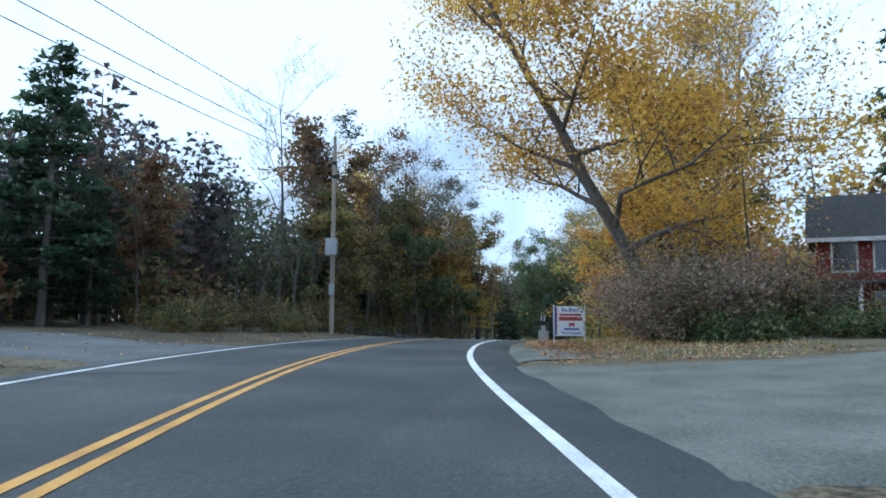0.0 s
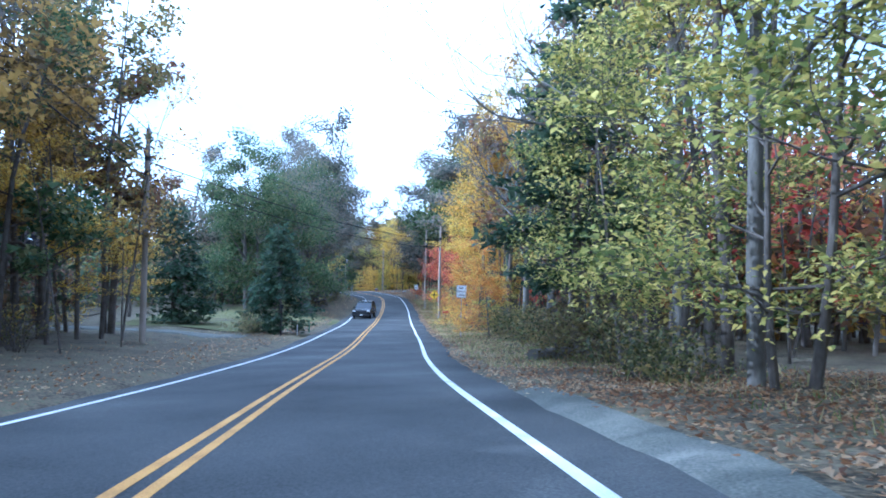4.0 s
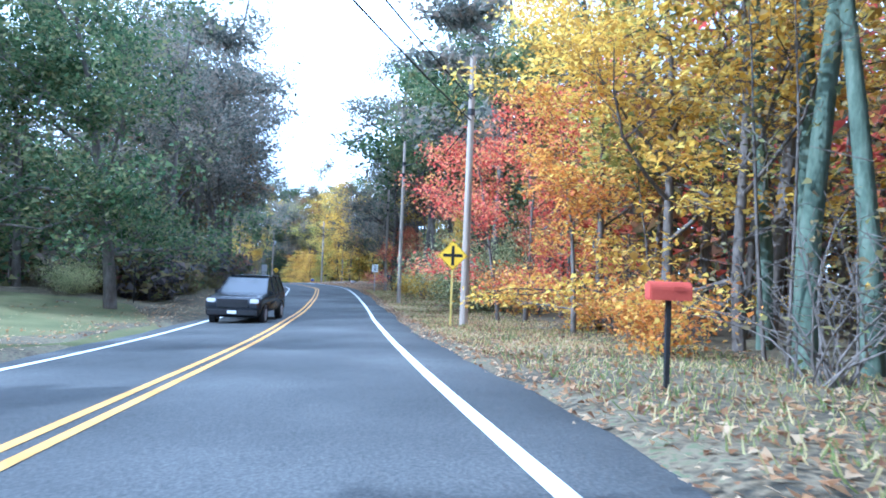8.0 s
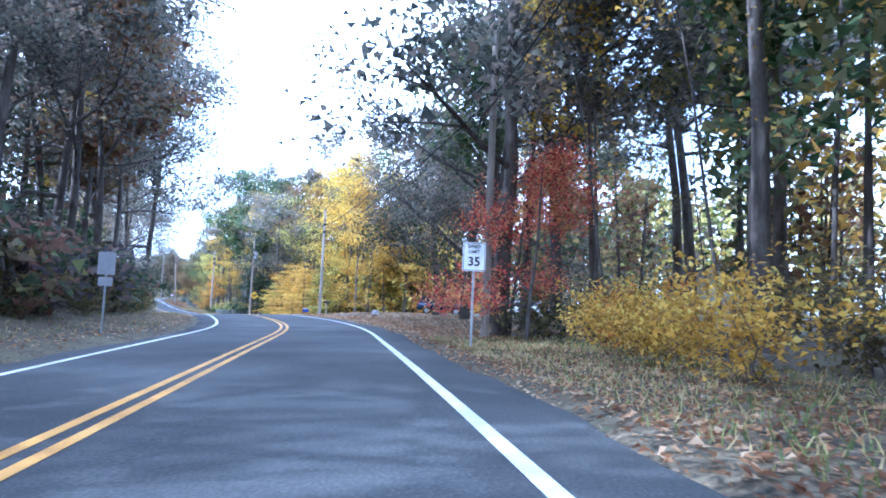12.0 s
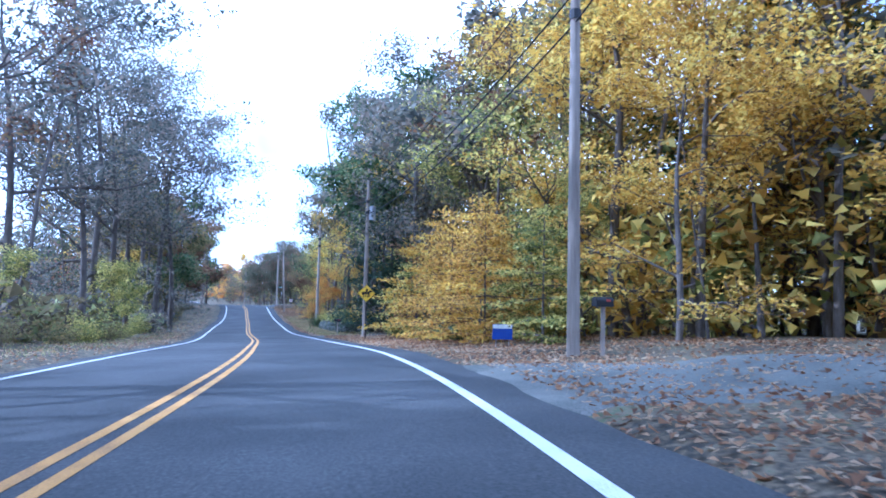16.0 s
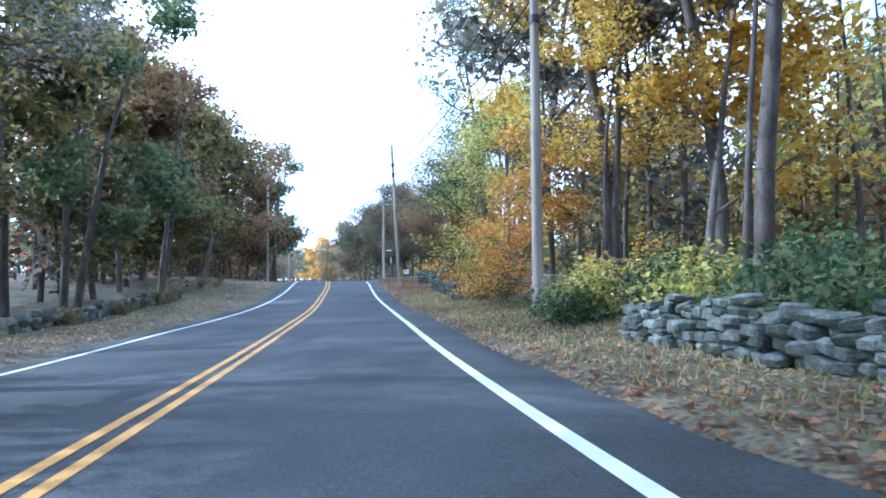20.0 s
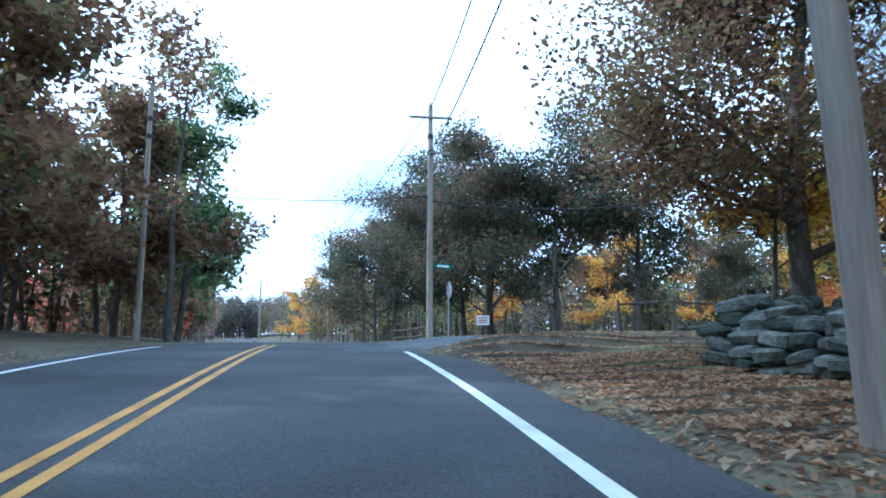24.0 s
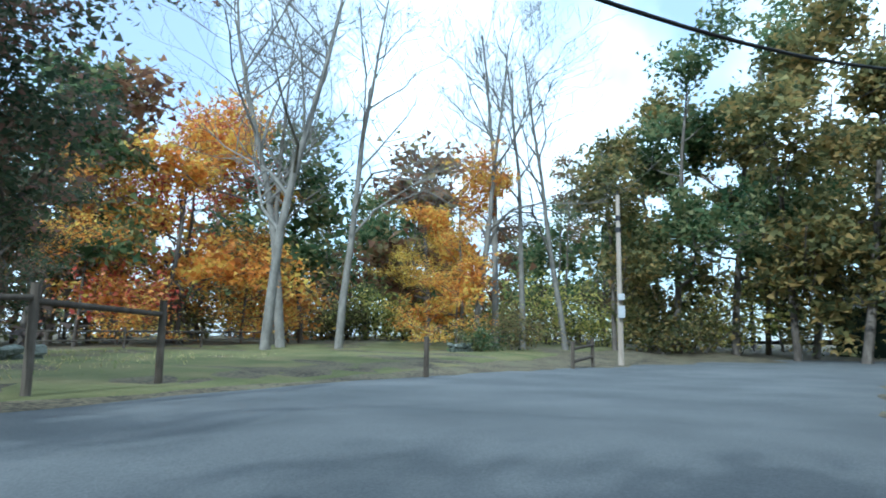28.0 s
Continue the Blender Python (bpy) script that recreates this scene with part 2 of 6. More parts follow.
M_TAIL = mat("red_lamp_lens", [(0.30, 0.01, 0.01), (0.4, 0.02, 0.02)], 2, 0.2, 0, 30, spec=0.7)
M_REDWALL = mat("barn_red_clapboard", [(0.14, 0.022, 0.02), (0.20, 0.035, 0.03), (0.25, 0.05, 0.04)], 3, 0.8, 0.4, 30, stretch=(0.3, 0.3, 8))
M_WHITEWALL = mat("white_clapboard", [(0.55, 0.56, 0.56), (0.68, 0.69, 0.69), (0.76, 0.76, 0.75)], 3, 0.8, 0.3, 30, stretch=(0.3, 0.3, 8))
M_GREENWALL = mat("dark_green_clapboard", [(0.02, 0.035, 0.025), (0.035, 0.055, 0.04)], 3, 0.8, 0.4, 30, stretch=(0.3, 0.3, 8))
M_ROOF = mat("dark_shingles", [(0.05, 0.05, 0.052), (0.085, 0.082, 0.08), (0.12, 0.115, 0.11)], 5, 0.95, 0.6, 30)
M_TRIM = mat("white_trim_paint", [(0.6, 0.6, 0.59), (0.74, 0.74, 0.73)], 4, 0.6, 0.1, 30)
M_CONCRETE = mat("pale_concrete", [(0.25, 0.25, 0.23), (0.36, 0.35, 0.32), (0.44, 0.43, 0.40)], 5, 0.95, 0.5, 40)
M_BRICK = mat("chimney_brick", [(0.16, 0.07, 0.05), (0.24, 0.11, 0.08)], 9, 0.95, 0.5, 40)
M_VINE = mat("mossy_vine_bark", [(0.04, 0.055, 0.04), (0.09, 0.12, 0.085), (0.16, 0.19, 0.14)], 5, 0.95, 0.9, 24, stretch=(1, 1, 0.3))
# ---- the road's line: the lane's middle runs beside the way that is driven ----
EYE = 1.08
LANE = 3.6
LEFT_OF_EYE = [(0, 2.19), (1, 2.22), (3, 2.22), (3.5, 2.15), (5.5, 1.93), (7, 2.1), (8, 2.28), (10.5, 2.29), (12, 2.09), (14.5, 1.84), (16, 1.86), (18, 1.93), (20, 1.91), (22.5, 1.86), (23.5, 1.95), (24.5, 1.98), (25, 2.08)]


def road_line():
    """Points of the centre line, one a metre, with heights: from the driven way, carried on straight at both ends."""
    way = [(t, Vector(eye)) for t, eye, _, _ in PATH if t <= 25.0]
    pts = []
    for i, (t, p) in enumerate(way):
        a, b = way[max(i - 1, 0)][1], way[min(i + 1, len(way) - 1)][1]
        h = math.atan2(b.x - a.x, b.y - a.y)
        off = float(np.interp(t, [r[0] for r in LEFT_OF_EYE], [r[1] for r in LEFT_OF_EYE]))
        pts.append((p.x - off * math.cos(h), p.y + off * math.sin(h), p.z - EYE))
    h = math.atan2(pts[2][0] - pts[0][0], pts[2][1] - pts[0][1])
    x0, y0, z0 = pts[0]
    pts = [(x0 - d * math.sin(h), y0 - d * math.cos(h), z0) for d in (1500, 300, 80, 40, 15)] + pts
    pts += [(56.45, 304.0, -7.26), (56.3, 308.0, -7.1), (56.0, 318.0, -7.0), (55.3, 332.0, -7.0), (53.6, 350.0, -7.1), (50.5, 375.0, -7.6), (45.5, 405.0, -8.0), (38.0, 445.0, -7.5), (24.0, 510.0, -6.5), (-200.0, 1500.0, 0.0)]
    p = np.array(pts)
    s = np.r_[0, np.cumsum(np.hypot(*np.diff(p[:, :2], axis=0).T))]
    step = np.r_[np.linspace(0, 1400, 15), np.arange(1420, s[-1] - 950, 1.0), np.linspace(s[-1] - 900, s[-1], 10)]
    out = np.stack([np.interp(step, s, p[:, k]) for k in range(3)], 1)
    for k, n in ((0, 13), (1, 13), (2, 19)):   # round off the corners
        pad = np.r_[np.full(n // 2, out[0, k]), out[:, k], np.full(n // 2, out[-1, k])]
        sm = np.convolve(pad, np.ones(n) / n, "valid")
        keep = slice(24, len(step) - 20)
        out[keep, k] = sm[keep]
    return out


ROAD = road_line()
TAN = np.gradient(ROAD[:, :2], axis=0)
TAN /= np.linalg.norm(TAN, axis=1)[:, None]
SIDE = np.stack([TAN[:, 1], -TAN[:, 0]], 1)           # to the right
CORE = [i for i in range(len(ROAD)) if -60 < ROAD[i, 1] < 520]
I0, I1 = CORE[0], CORE[-1]
OPEN = (309.5, 326.5)                                  # the mouth of the side road, along y


def station(y):
    """Index of the centre-line point at that y (the road always runs towards +y)."""
    return int(np.clip(np.searchsorted(ROAD[:, 1], y), 0, len(ROAD) - 1))


def beside(y, d):
    """A place d metres right of the centre line, at the station y."""
    i = station(y)
    return ROAD[i, 0] + SIDE[i, 0] * d, ROAD[i, 1] + SIDE[i, 1] * d


def smooth(v, a, b):
    u = np.clip((np.asarray(v, float) - a) / (b - a), 0, 1)
    return u * u * (3 - 2 * u)


# rises of the land beside the road: (y, metres at 14 m from the middle line)
RISE_RIGHT = [(-60, 0.6), (20, 0.5), (45, 0.4), (70, 0.3), (110, 0.3), (150, 0.3), (175, 0.5), (200, 0.6), (235, 0.3), (252, 1.2), (270, 1.5), (295, 0.8), (306, 0.3), (330, 0.5), (400, 0.5), (520, 1.0)]
RISE_LEFT = [(-60, 0.3), (40, 0.5), (90, 0.2), (130, 0.5), (150, 1.4), (185, 1.0), (220, 0.0), (260, -0.6), (300, 0.6), (330, 0.6), (400, 0.5), (520, 1.0)]


def rolling(x, y):
    return 0.06 * np.sin(0.9 * x + 0.3 * y) * np.sin(0.7 * y - 0.4 * x) + 0.03 * np.sin(2.1 * x) * np.sin(1.7 * y + 0.5)


def fall(i, d):
    """The road leans a little to its left side."""
    return 0.03 * (min(max(d, -4.5), 5.0) - 1.8) * float(smooth(ROAD[i, 1], 45, 65)) * float(1 - smooth(ROAD[i, 1], 290, 304))


def land_at(i, d):
    """Height of the land d metres right of centre-line point i."""
    y, z = ROAD[i, 1], ROAD[i, 2]
    x = ROAD[i, 0] + SIDE[i, 0] * d
    a = abs(d)
    rise = np.interp(y, *zip(*(RISE_RIGHT if d > 0 else RISE_LEFT)))
    up = rise * float(smooth(a, 5.0, 15.0)) + 0.02 * max(a - 15, 0) * (1 if a < 120 else 120 / a)
    dip = -0.16 * float(1 - smooth(a, 4.2, 5.0)) - 0.03
    z = z + fall(i, d) * float(1 - smooth(a, 9, 14)) + dip + up + float(rolling(x, y + 0 * d)) * float(smooth(a, 5.2, 9.0))
    if d > 3 and i < I1:
        px, py = ROAD[i, 0] + SIDE[i, 0] * d, ROAD[i, 1] + SIDE[i, 1] * d
        flat = side_depth(px, py)
        if flat < 3.0:
            z0 = side_z(px, py) - 0.07 * float(smooth(-flat, -0.2, 0.6))
            w = float(smooth(3.0 - flat, 0.0, 3.0))
            z = z * (1 - w) + z0 * w
    return z


# side road: leaves to the right at y about 318, bending a little to the south
def side_z(x, y):
    a = float(np.interp(x, [59.0, 61.4, 65.0, 75.0, 110.0], [-7.05, -6.78, -6.63, -6.6, -6.5]))
    w = float(smooth(x, 59.8, 62.8))
    return a * w + (ROAD[station(y), 2] - 0.012) * (1 - w)


SIDE_WAY = [(57.9, 316.9, 8.6), (60.0, 317.0, 8.2), (61.4, 317.2, 7.2), (64.5, 317.4, 6.0), (70.0, 316.9, 5.5), (78.0, 315.2, 5.6), (88.0, 311.4, 5.6), (100.0, 305.4, 5.2), (125.0, 290.5, 4.8), (180.0, 253.5, 4.8)]


def side_depth(x, y):
    """How far outside the side road's edge a place lies (negative: on it)."""
    best = 99.0
    for (xa, ya, wa), (xb, yb, wb) in zip(SIDE_WAY, SIDE_WAY[1:]):
        u = max(0.0, min(1.0, ((x - xa) * (xb - xa) + (y - ya) * (yb - ya)) / ((xb - xa) ** 2 + (yb - ya) ** 2)))
        best = min(best, math.hypot(x - xa - u * (xb - xa), y - ya - u * (yb - ya)) - (wa + u * (wb - wa)))
    return best


def land(x, y):
    """Height of the land at a place."""
    i = int(np.argmin((ROAD[:, 0] - x) ** 2 + (ROAD[:, 1] - y) ** 2))
    d = (x - ROAD[i, 0]) * SIDE[i, 0] + (y - ROAD[i, 1]) * SIDE[i, 1]
    return land_at(i, d)


def mesh_of(name, verts, faces, material, smooth_shade=False):
    me = bpy.data.meshes.new(name)
    me.from_pydata([tuple(v) for v in verts], [], faces)
    me.materials.append(material)
    if smooth_shade:
        me.polygons.foreach_set("use_smooth", [True] * len(me.polygons))
    me.update()
    return me


def strip(name, rows, columns, material, label, category, z=0.0):
    """A sheet along the road. rows: centre-line indices; columns(i): offsets; z: height above the centre line, or a function."""
    verts, faces, n = [], [], 0
    for i in rows:
        cols = columns(i)
        n = len(cols)
        for d in cols:
            h = z(i, d) if callable(z) else ROAD[i, 2] + z
            verts.append((ROAD[i, 0] + SIDE[i, 0] * d, ROAD[i, 1] + SIDE[i, 1] * d, h))
    for r in range(len(rows) - 1):
        for c in range(n - 1):
            a = r * n + c
            faces.append((a, a + 1, a + n + 1, a + n))
    return tagged(new(name, mesh_of(name, verts, faces, material, True)), label, category, kind="structure")


LAND_COLS = [-2500, -900, -350, -150, -90, -60, -45, -34, -26, -20, -16, -13, -11, -9.5, -8.2, -7, -6.2, -5.5, -4.9, -4.3, -3, 0, 3, 4.3, 4.9, 5.5, 6.2, 7, 7.8, 8.6, 9.5, 10.4, 11.4, 12.4, 13.5, 14.7, 16, 17.5, 19, 20.5, 22, 25, 28, 32, 37, 43, 50, 60, 90, 150, 350, 900, 2500]
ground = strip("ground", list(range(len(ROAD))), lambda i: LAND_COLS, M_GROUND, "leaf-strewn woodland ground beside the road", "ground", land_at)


def left_lane(i):
    """Width of the left lane, to its white line."""
    return float(np.interp(ROAD[i, 1], [0, 40, 70, 105, 118, 130, 146, 160, 182, 262, 285, 340], [3.45, 3.4, 2.8, 2.8, 3.05, 2.9, 2.5, 2.95, 3.4, 3.45, 2.95, 3.1]))


def right_lane(i):
    """Width of the right lane, to its white line."""
    return float(np.interp(ROAD[i, 1], [6, 16, 28, 38, 62, 73, 85, 96, 108, 130, 141, 168, 178, 190, 205, 220, 233, 246, 262, 285, 295, 303, 313], [3.56, 3.45, 3.42, 3.5, 3.4, 3.3, 3.46, 3.5, 3.4, 3.42, 3.34, 3.37, 3.42, 3.4, 3.6, 3.43, 3.46, 3.48, 3.52, 3.46, 3.42, 3.6, 3.84]))


def edge(i, side):
    """The ragged outer edge of the asphalt."""
    y = ROAD[i, 1]
    return side * (right_lane(i) + 0.95 if side > 0 else left_lane(i) + 0.75) + side * (0.08 * math.sin(0.31 * y + side) + 0.06 * math.sin(0.83 * y) + 0.05 * math.sin(2.3 * y + 2 * side))


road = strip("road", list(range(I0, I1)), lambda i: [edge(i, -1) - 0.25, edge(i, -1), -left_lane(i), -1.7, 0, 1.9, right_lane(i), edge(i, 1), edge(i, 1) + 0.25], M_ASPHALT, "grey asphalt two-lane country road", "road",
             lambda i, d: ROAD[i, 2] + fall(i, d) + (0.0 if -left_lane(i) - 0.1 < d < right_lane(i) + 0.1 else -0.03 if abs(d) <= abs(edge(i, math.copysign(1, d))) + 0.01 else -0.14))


def line(name, d, width, y0, y1, material, label):
    rows = [i for i in range(I0, I1) if y0 <= ROAD[i, 1] <= y1]
    at = d if callable(d) else lambda i: d
    return strip(name, rows, lambda i: [at(i) - width / 2, at(i) + width / 2], material, label, "road marking", lambda i, e: ROAD[i, 2] + fall(i, e) + 0.006)


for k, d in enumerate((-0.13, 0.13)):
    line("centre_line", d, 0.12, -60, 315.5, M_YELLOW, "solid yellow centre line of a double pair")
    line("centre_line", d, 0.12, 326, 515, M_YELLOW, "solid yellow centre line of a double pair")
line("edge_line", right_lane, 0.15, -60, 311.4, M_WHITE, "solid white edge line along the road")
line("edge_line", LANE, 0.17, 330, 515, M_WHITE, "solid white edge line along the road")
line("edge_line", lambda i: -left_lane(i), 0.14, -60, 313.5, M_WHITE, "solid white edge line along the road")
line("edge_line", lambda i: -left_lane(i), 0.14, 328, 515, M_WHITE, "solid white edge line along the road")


for lo, hi in ((15, 25), (35, 62)):
    rows = [i for i in range(I0, I1) if lo <= ROAD[i, 1] <= hi]
    strip("shoulder", rows, lambda i: [edge(i, 1) + 0.02, edge(i, 1) + 0.3, edge(i, 1) + 0.55, edge(i, 1) + 0.85 + 0.9 * float(1 - smooth(ROAD[i, 1], 18, 30)) + 2.6 * float(smooth(ROAD[i, 1], 42, 45) - smooth(ROAD[i, 1], 48, 51)) + 0.12 * math.sin(0.47 * ROAD[i, 1]) + 0.1 * math.sin(1.3 * ROAD[i, 1])], M_DRIVE, "grey-green gravel shoulder with fallen leaves", "shoulder",
          lambda i, d: land_at(i, d) + 0.02)


def sheet(name, way, z, material, label, category, drape=0.0):
    """A paved strip along points (x, y, half width), at the height z or laid drape above the land."""
    p = np.array(way, float)
    s = np.r_[0, np.cumsum(np.hypot(*np.diff(p[:, :2], axis=0).T))]
    u = np.linspace(0, s[-1], max(8, int(s[-1] / 1.0)))
    q = np.stack([np.interp(u, s, p[:, k]) for k in range(3)], 1)
    t = np.gradient(q[:, :2], axis=0)
    t /= np.linalg.norm(t, axis=1)[:, None]
    verts, faces, n = [], [], 9
    for (x, y, w), (tx, ty), k in zip(q, t, u):
        for c in (-1.0, *np.linspace(-1, 1, n - 2), 1.0):
            ww = w + (0.12 * math.sin(1.3 * k + 2 * c) + 0.08 * math.sin(3.1 * k)) * (abs(c) > 0.99)
            skirt = len(verts) % n in (0, n - 1)
            ww += 0.22 * skirt
            px, py = x + ty * c * ww, y - tx * c * ww
            zz = drape(px, py) if callable(drape) else land(px, py) + drape
            i = station(py)
            d = (px - ROAD[i, 0]) * SIDE[i, 0] + (py - ROAD[i, 1]) * SIDE[i, 1]
            if not callable(drape) and abs(d) < 6.5:      # meets the asphalt flush
                zz = max(zz, ROAD[i, 2] + fall(i, d) - 0.04)
            verts.append((px, py, zz - 0.16 * skirt))
    for r in range(len(u) - 1):
        for c in range(n - 1):
            a = r * n + c
            faces.append((a, a + n, a + n + 1, a + 1))
    return tagged(new(name, mesh_of(name, verts, faces, material, True)), label, category, kind="structure")


side_road = sheet("side_road", SIDE_WAY, None, M_SIDE, "worn pale grey asphalt side road", "road", side_z)

# aprons and drives that meet the road, and lawns
sheet("side_lane", [(-2.8, 17.7, 4.2), (-5.2, 18.0, 4.2), (-14.0, 19.5, 3.4), (-45.0, 27.0, 3.2)], None, M_SIDE, "pale worn asphalt lane mouth beside the road", "lane", 0.03)
sheet("driveway", [(-0.3, 9.1, 4.6), (2.2, 9.0, 4.6), (8.0, 8.6, 4.0), (30.0, 7.0, 3.6)], None, M_DRIVE, "wide pale gravelly driveway apron", "driveway", 0.03)
sheet("driveway", [(58.0, 197.0, 3.2), (60.6, 196.5, 3.0), (65.0, 195.5, 2.0), (80.0, 193.0, 1.9)], None, M_DRIVE, "pale gravel driveway", "driveway", 0.03)
sheet("driveway", [(60.4, 235.8, 2.7), (61.8, 235.9, 2.6), (66.0, 236.4, 2.0), (80.0, 238.5, 1.7)], None, M_DRIVE, "pale gravel driveway beside a stone wall", "driveway", 0.03)
sheet("driveway", [(12.4, 91.6, 1.8), (10.2, 92.5, 1.6), (4.0, 95.5, 1.4), (-15.0, 103.0, 1.4)], None, M_DRIVE, "pale driveway across the lawn", "driveway", 0.035)
sheet("lawn", [(9.0, 98.0, 5.0), (18.0, 118.0, 8.5), (21.0, 132.0, 6.0)], None, M_LAWN, "mown autumn lawn with thin shade", "lawn", 0.03)
sheet("lawn", [(64.5, 334.0, 7.0), (76.0, 331.0, 8.5), (100.0, 325.0, 9.0), (130.0, 318.0, 9.0)], None, M_LAWN, "green lawn behind the fence", "lawn", 0.03)
sheet("lawn", [(63.6, 303.0, 2.2), (67.0, 305.0, 3.2), (75.0, 304.5, 3.8), (86.0, 300.5, 4.0)], None, M_LAWN, "grassy corner strewn with fallen leaves", "lawn", 0.012)
# ---- plants ----
def part(name, data, material=None, parent=None, label=""):
    """One mesh object under a thing or a part. data: a mesh or a bmesh."""
    if isinstance(data, bmesh.types.BMesh):
        me = bpy.data.meshes.new(name)
        data.to_mesh(me)
        data.free()
        data = me
    if material is not None and not data.materials:
        data.materials.append(material)
    ob = new(name, data)
    ob.parent = parent
    return tagged(ob, label)


def tubes(name, segs, material, sides=6):
    """Tapered limbs. segs: rows of start, end, start radius, end radius."""
    verts, faces = [], []
    for p, q, r0, r1 in segs:
        d = (q - p).normalized()
        u = d.orthogonal().normalized()
        v = d.cross(u)
        k = sides if r0 > 0.09 else 4 if r0 > 0.03 else 3
        base = len(verts)
        for c, r in ((p, r0), (q, r1)):
            for a in range(k):
                w = 2 * math.pi * a / k
                verts.append(c + (u * math.cos(w) + v * math.sin(w)) * r)
        for a in range(k):
            b = (a + 1) % k
            faces.append((base + a, base + b, base + k + b, base + k + a))
    return mesh_of(name, verts, faces, material, True)


def leaves(name, places, sizes, material, rng, flat=0.5, fold=0.25, blade=False):
    """Single leaves or sprays, each a three-cornered piece of its own, or a folded four-cornered blade."""
    n = len(places)
    c = np.asarray(places, float)
    nrm = rng.normal(size=(n, 3))
    nrm[:, 2] = np.abs(nrm[:, 2]) + flat
    nrm /= np.linalg.norm(nrm, axis=1)[:, None]
    u = np.cross(nrm, rng.normal(size=(n, 3)))
    u /= np.linalg.norm(u, axis=1)[:, None] + 1e-9
    v = np.cross(nrm, u)
    s = np.asarray(sizes, float)[:, None]
    wide = (0.32 + 0.2 * rng.random((n, 1)))
    k = 4 if blade else 3
    verts = np.empty((n, k, 3))
    if blade:
        belly = c - u * s * (0.02 + 0.16 * rng.random((n, 1)))
        verts[:, 0] = c - u * s * 0.52
        verts[:, 1] = belly - v * s * wide * 0.78 + nrm * s * 0.1
        verts[:, 2] = c + u * s * 0.6 - nrm * s * fold * 0.5
        verts[:, 3] = belly + v * s * wide * 0.78 + nrm * s * 0.1
    else:
        verts[:, 0] = c - u * s * 0.5 + v * s * wide * 0.9
        verts[:, 1] = c - u * s * (0.2 + 0.3 * rng.random((n, 1))) - v * s * wide * 1.1
        verts[:, 2] = c + u * s * 0.62 - nrm * s * fold * 0.4
    me = bpy.data.meshes.new(name)
    me.vertices.add(k * n)
    me.vertices.foreach_set("co", verts.ravel())
    me.loops.add(k * n)
    me.loops.foreach_set("vertex_index", np.arange(k * n))
    me.polygons.add(n)
    me.polygons.foreach_set("loop_start", np.arange(0, k * n, k))
    me.polygons.foreach_set("loop_total", np.full(n, k))
    me.materials.append(material)
    me.update()
    me.validate()
    return me


def limbs(r, height, girth, fork, reach, levels=3, lean=0.0, kids=(7, 5, 4), rise=0.35, whip=1.0):
    """A trunk with limbs: segments and the places along the outer twigs."""
    segs, tips = [], []

    def grow(p, d, length, rad, level):
        n = 7 if level == 0 else 4 if level == 1 else 3 if level == 2 else 2
        pts = [(p, rad)]
        for k in range(n):
            jit = 0.05 if level == 0 else 0.22
            d = (d + Vector((r.gauss(0, jit), r.gauss(0, jit), r.gauss(0, jit) + (0.0 if level == 0 else rise * 0.16)))).normalized()
            q = p + d * (length / n)
            r1 = max(rad * (1 - 0.75 * (k + 1) / n) if level else girth * (1 - 0.8 * (k + 1) / n), 0.008)
            segs.append((p, q, pts[-1][1], r1))
            p = q
            pts.append((p, r1))
        if level >= levels - 1:
            tips.extend(q for q, _ in pts[1:])
        elif level >= 1:
            tips.append(p)
        if level < levels:
            for k in range(kids[min(level, len(kids) - 1)]):
                f = (fork + (1 - fork) * (k + r.random()) / kids[0]) if level == 0 else 0.25 + 0.75 * r.random()
                i = min(int(f * n), n - 1)
                a = pts[i][0].lerp(pts[i + 1][0], f * n - i)
                ang = r.uniform(0, 2 * math.pi) if level == 0 else r.uniform(-math.pi, math.pi)
                out = Vector((math.cos(ang), math.sin(ang), 0))
                if level == 0:
                    dd = (out + Vector((0, 0, rise + 0.6 * f))).normalized()
                    ll = reach * (1.15 - 0.55 * f) * r.uniform(0.75, 1.2)
                else:
                    dd = (d * 0.7 + out * 0.75 + Vector((0, 0, 0.25 * r.uniform(-0.5, 1.2)))).normalized()
                    ll = length * r.uniform(0.4, 0.62) * whip
                grow(a, dd, ll, pts[i][1] * (0.5 if level == 0 else 0.55), level + 1)

    grow(Vector((0, 0, -0.25)), Vector((lean, 0, 1)).normalized(), height, girth, 0)
    return segs, tips


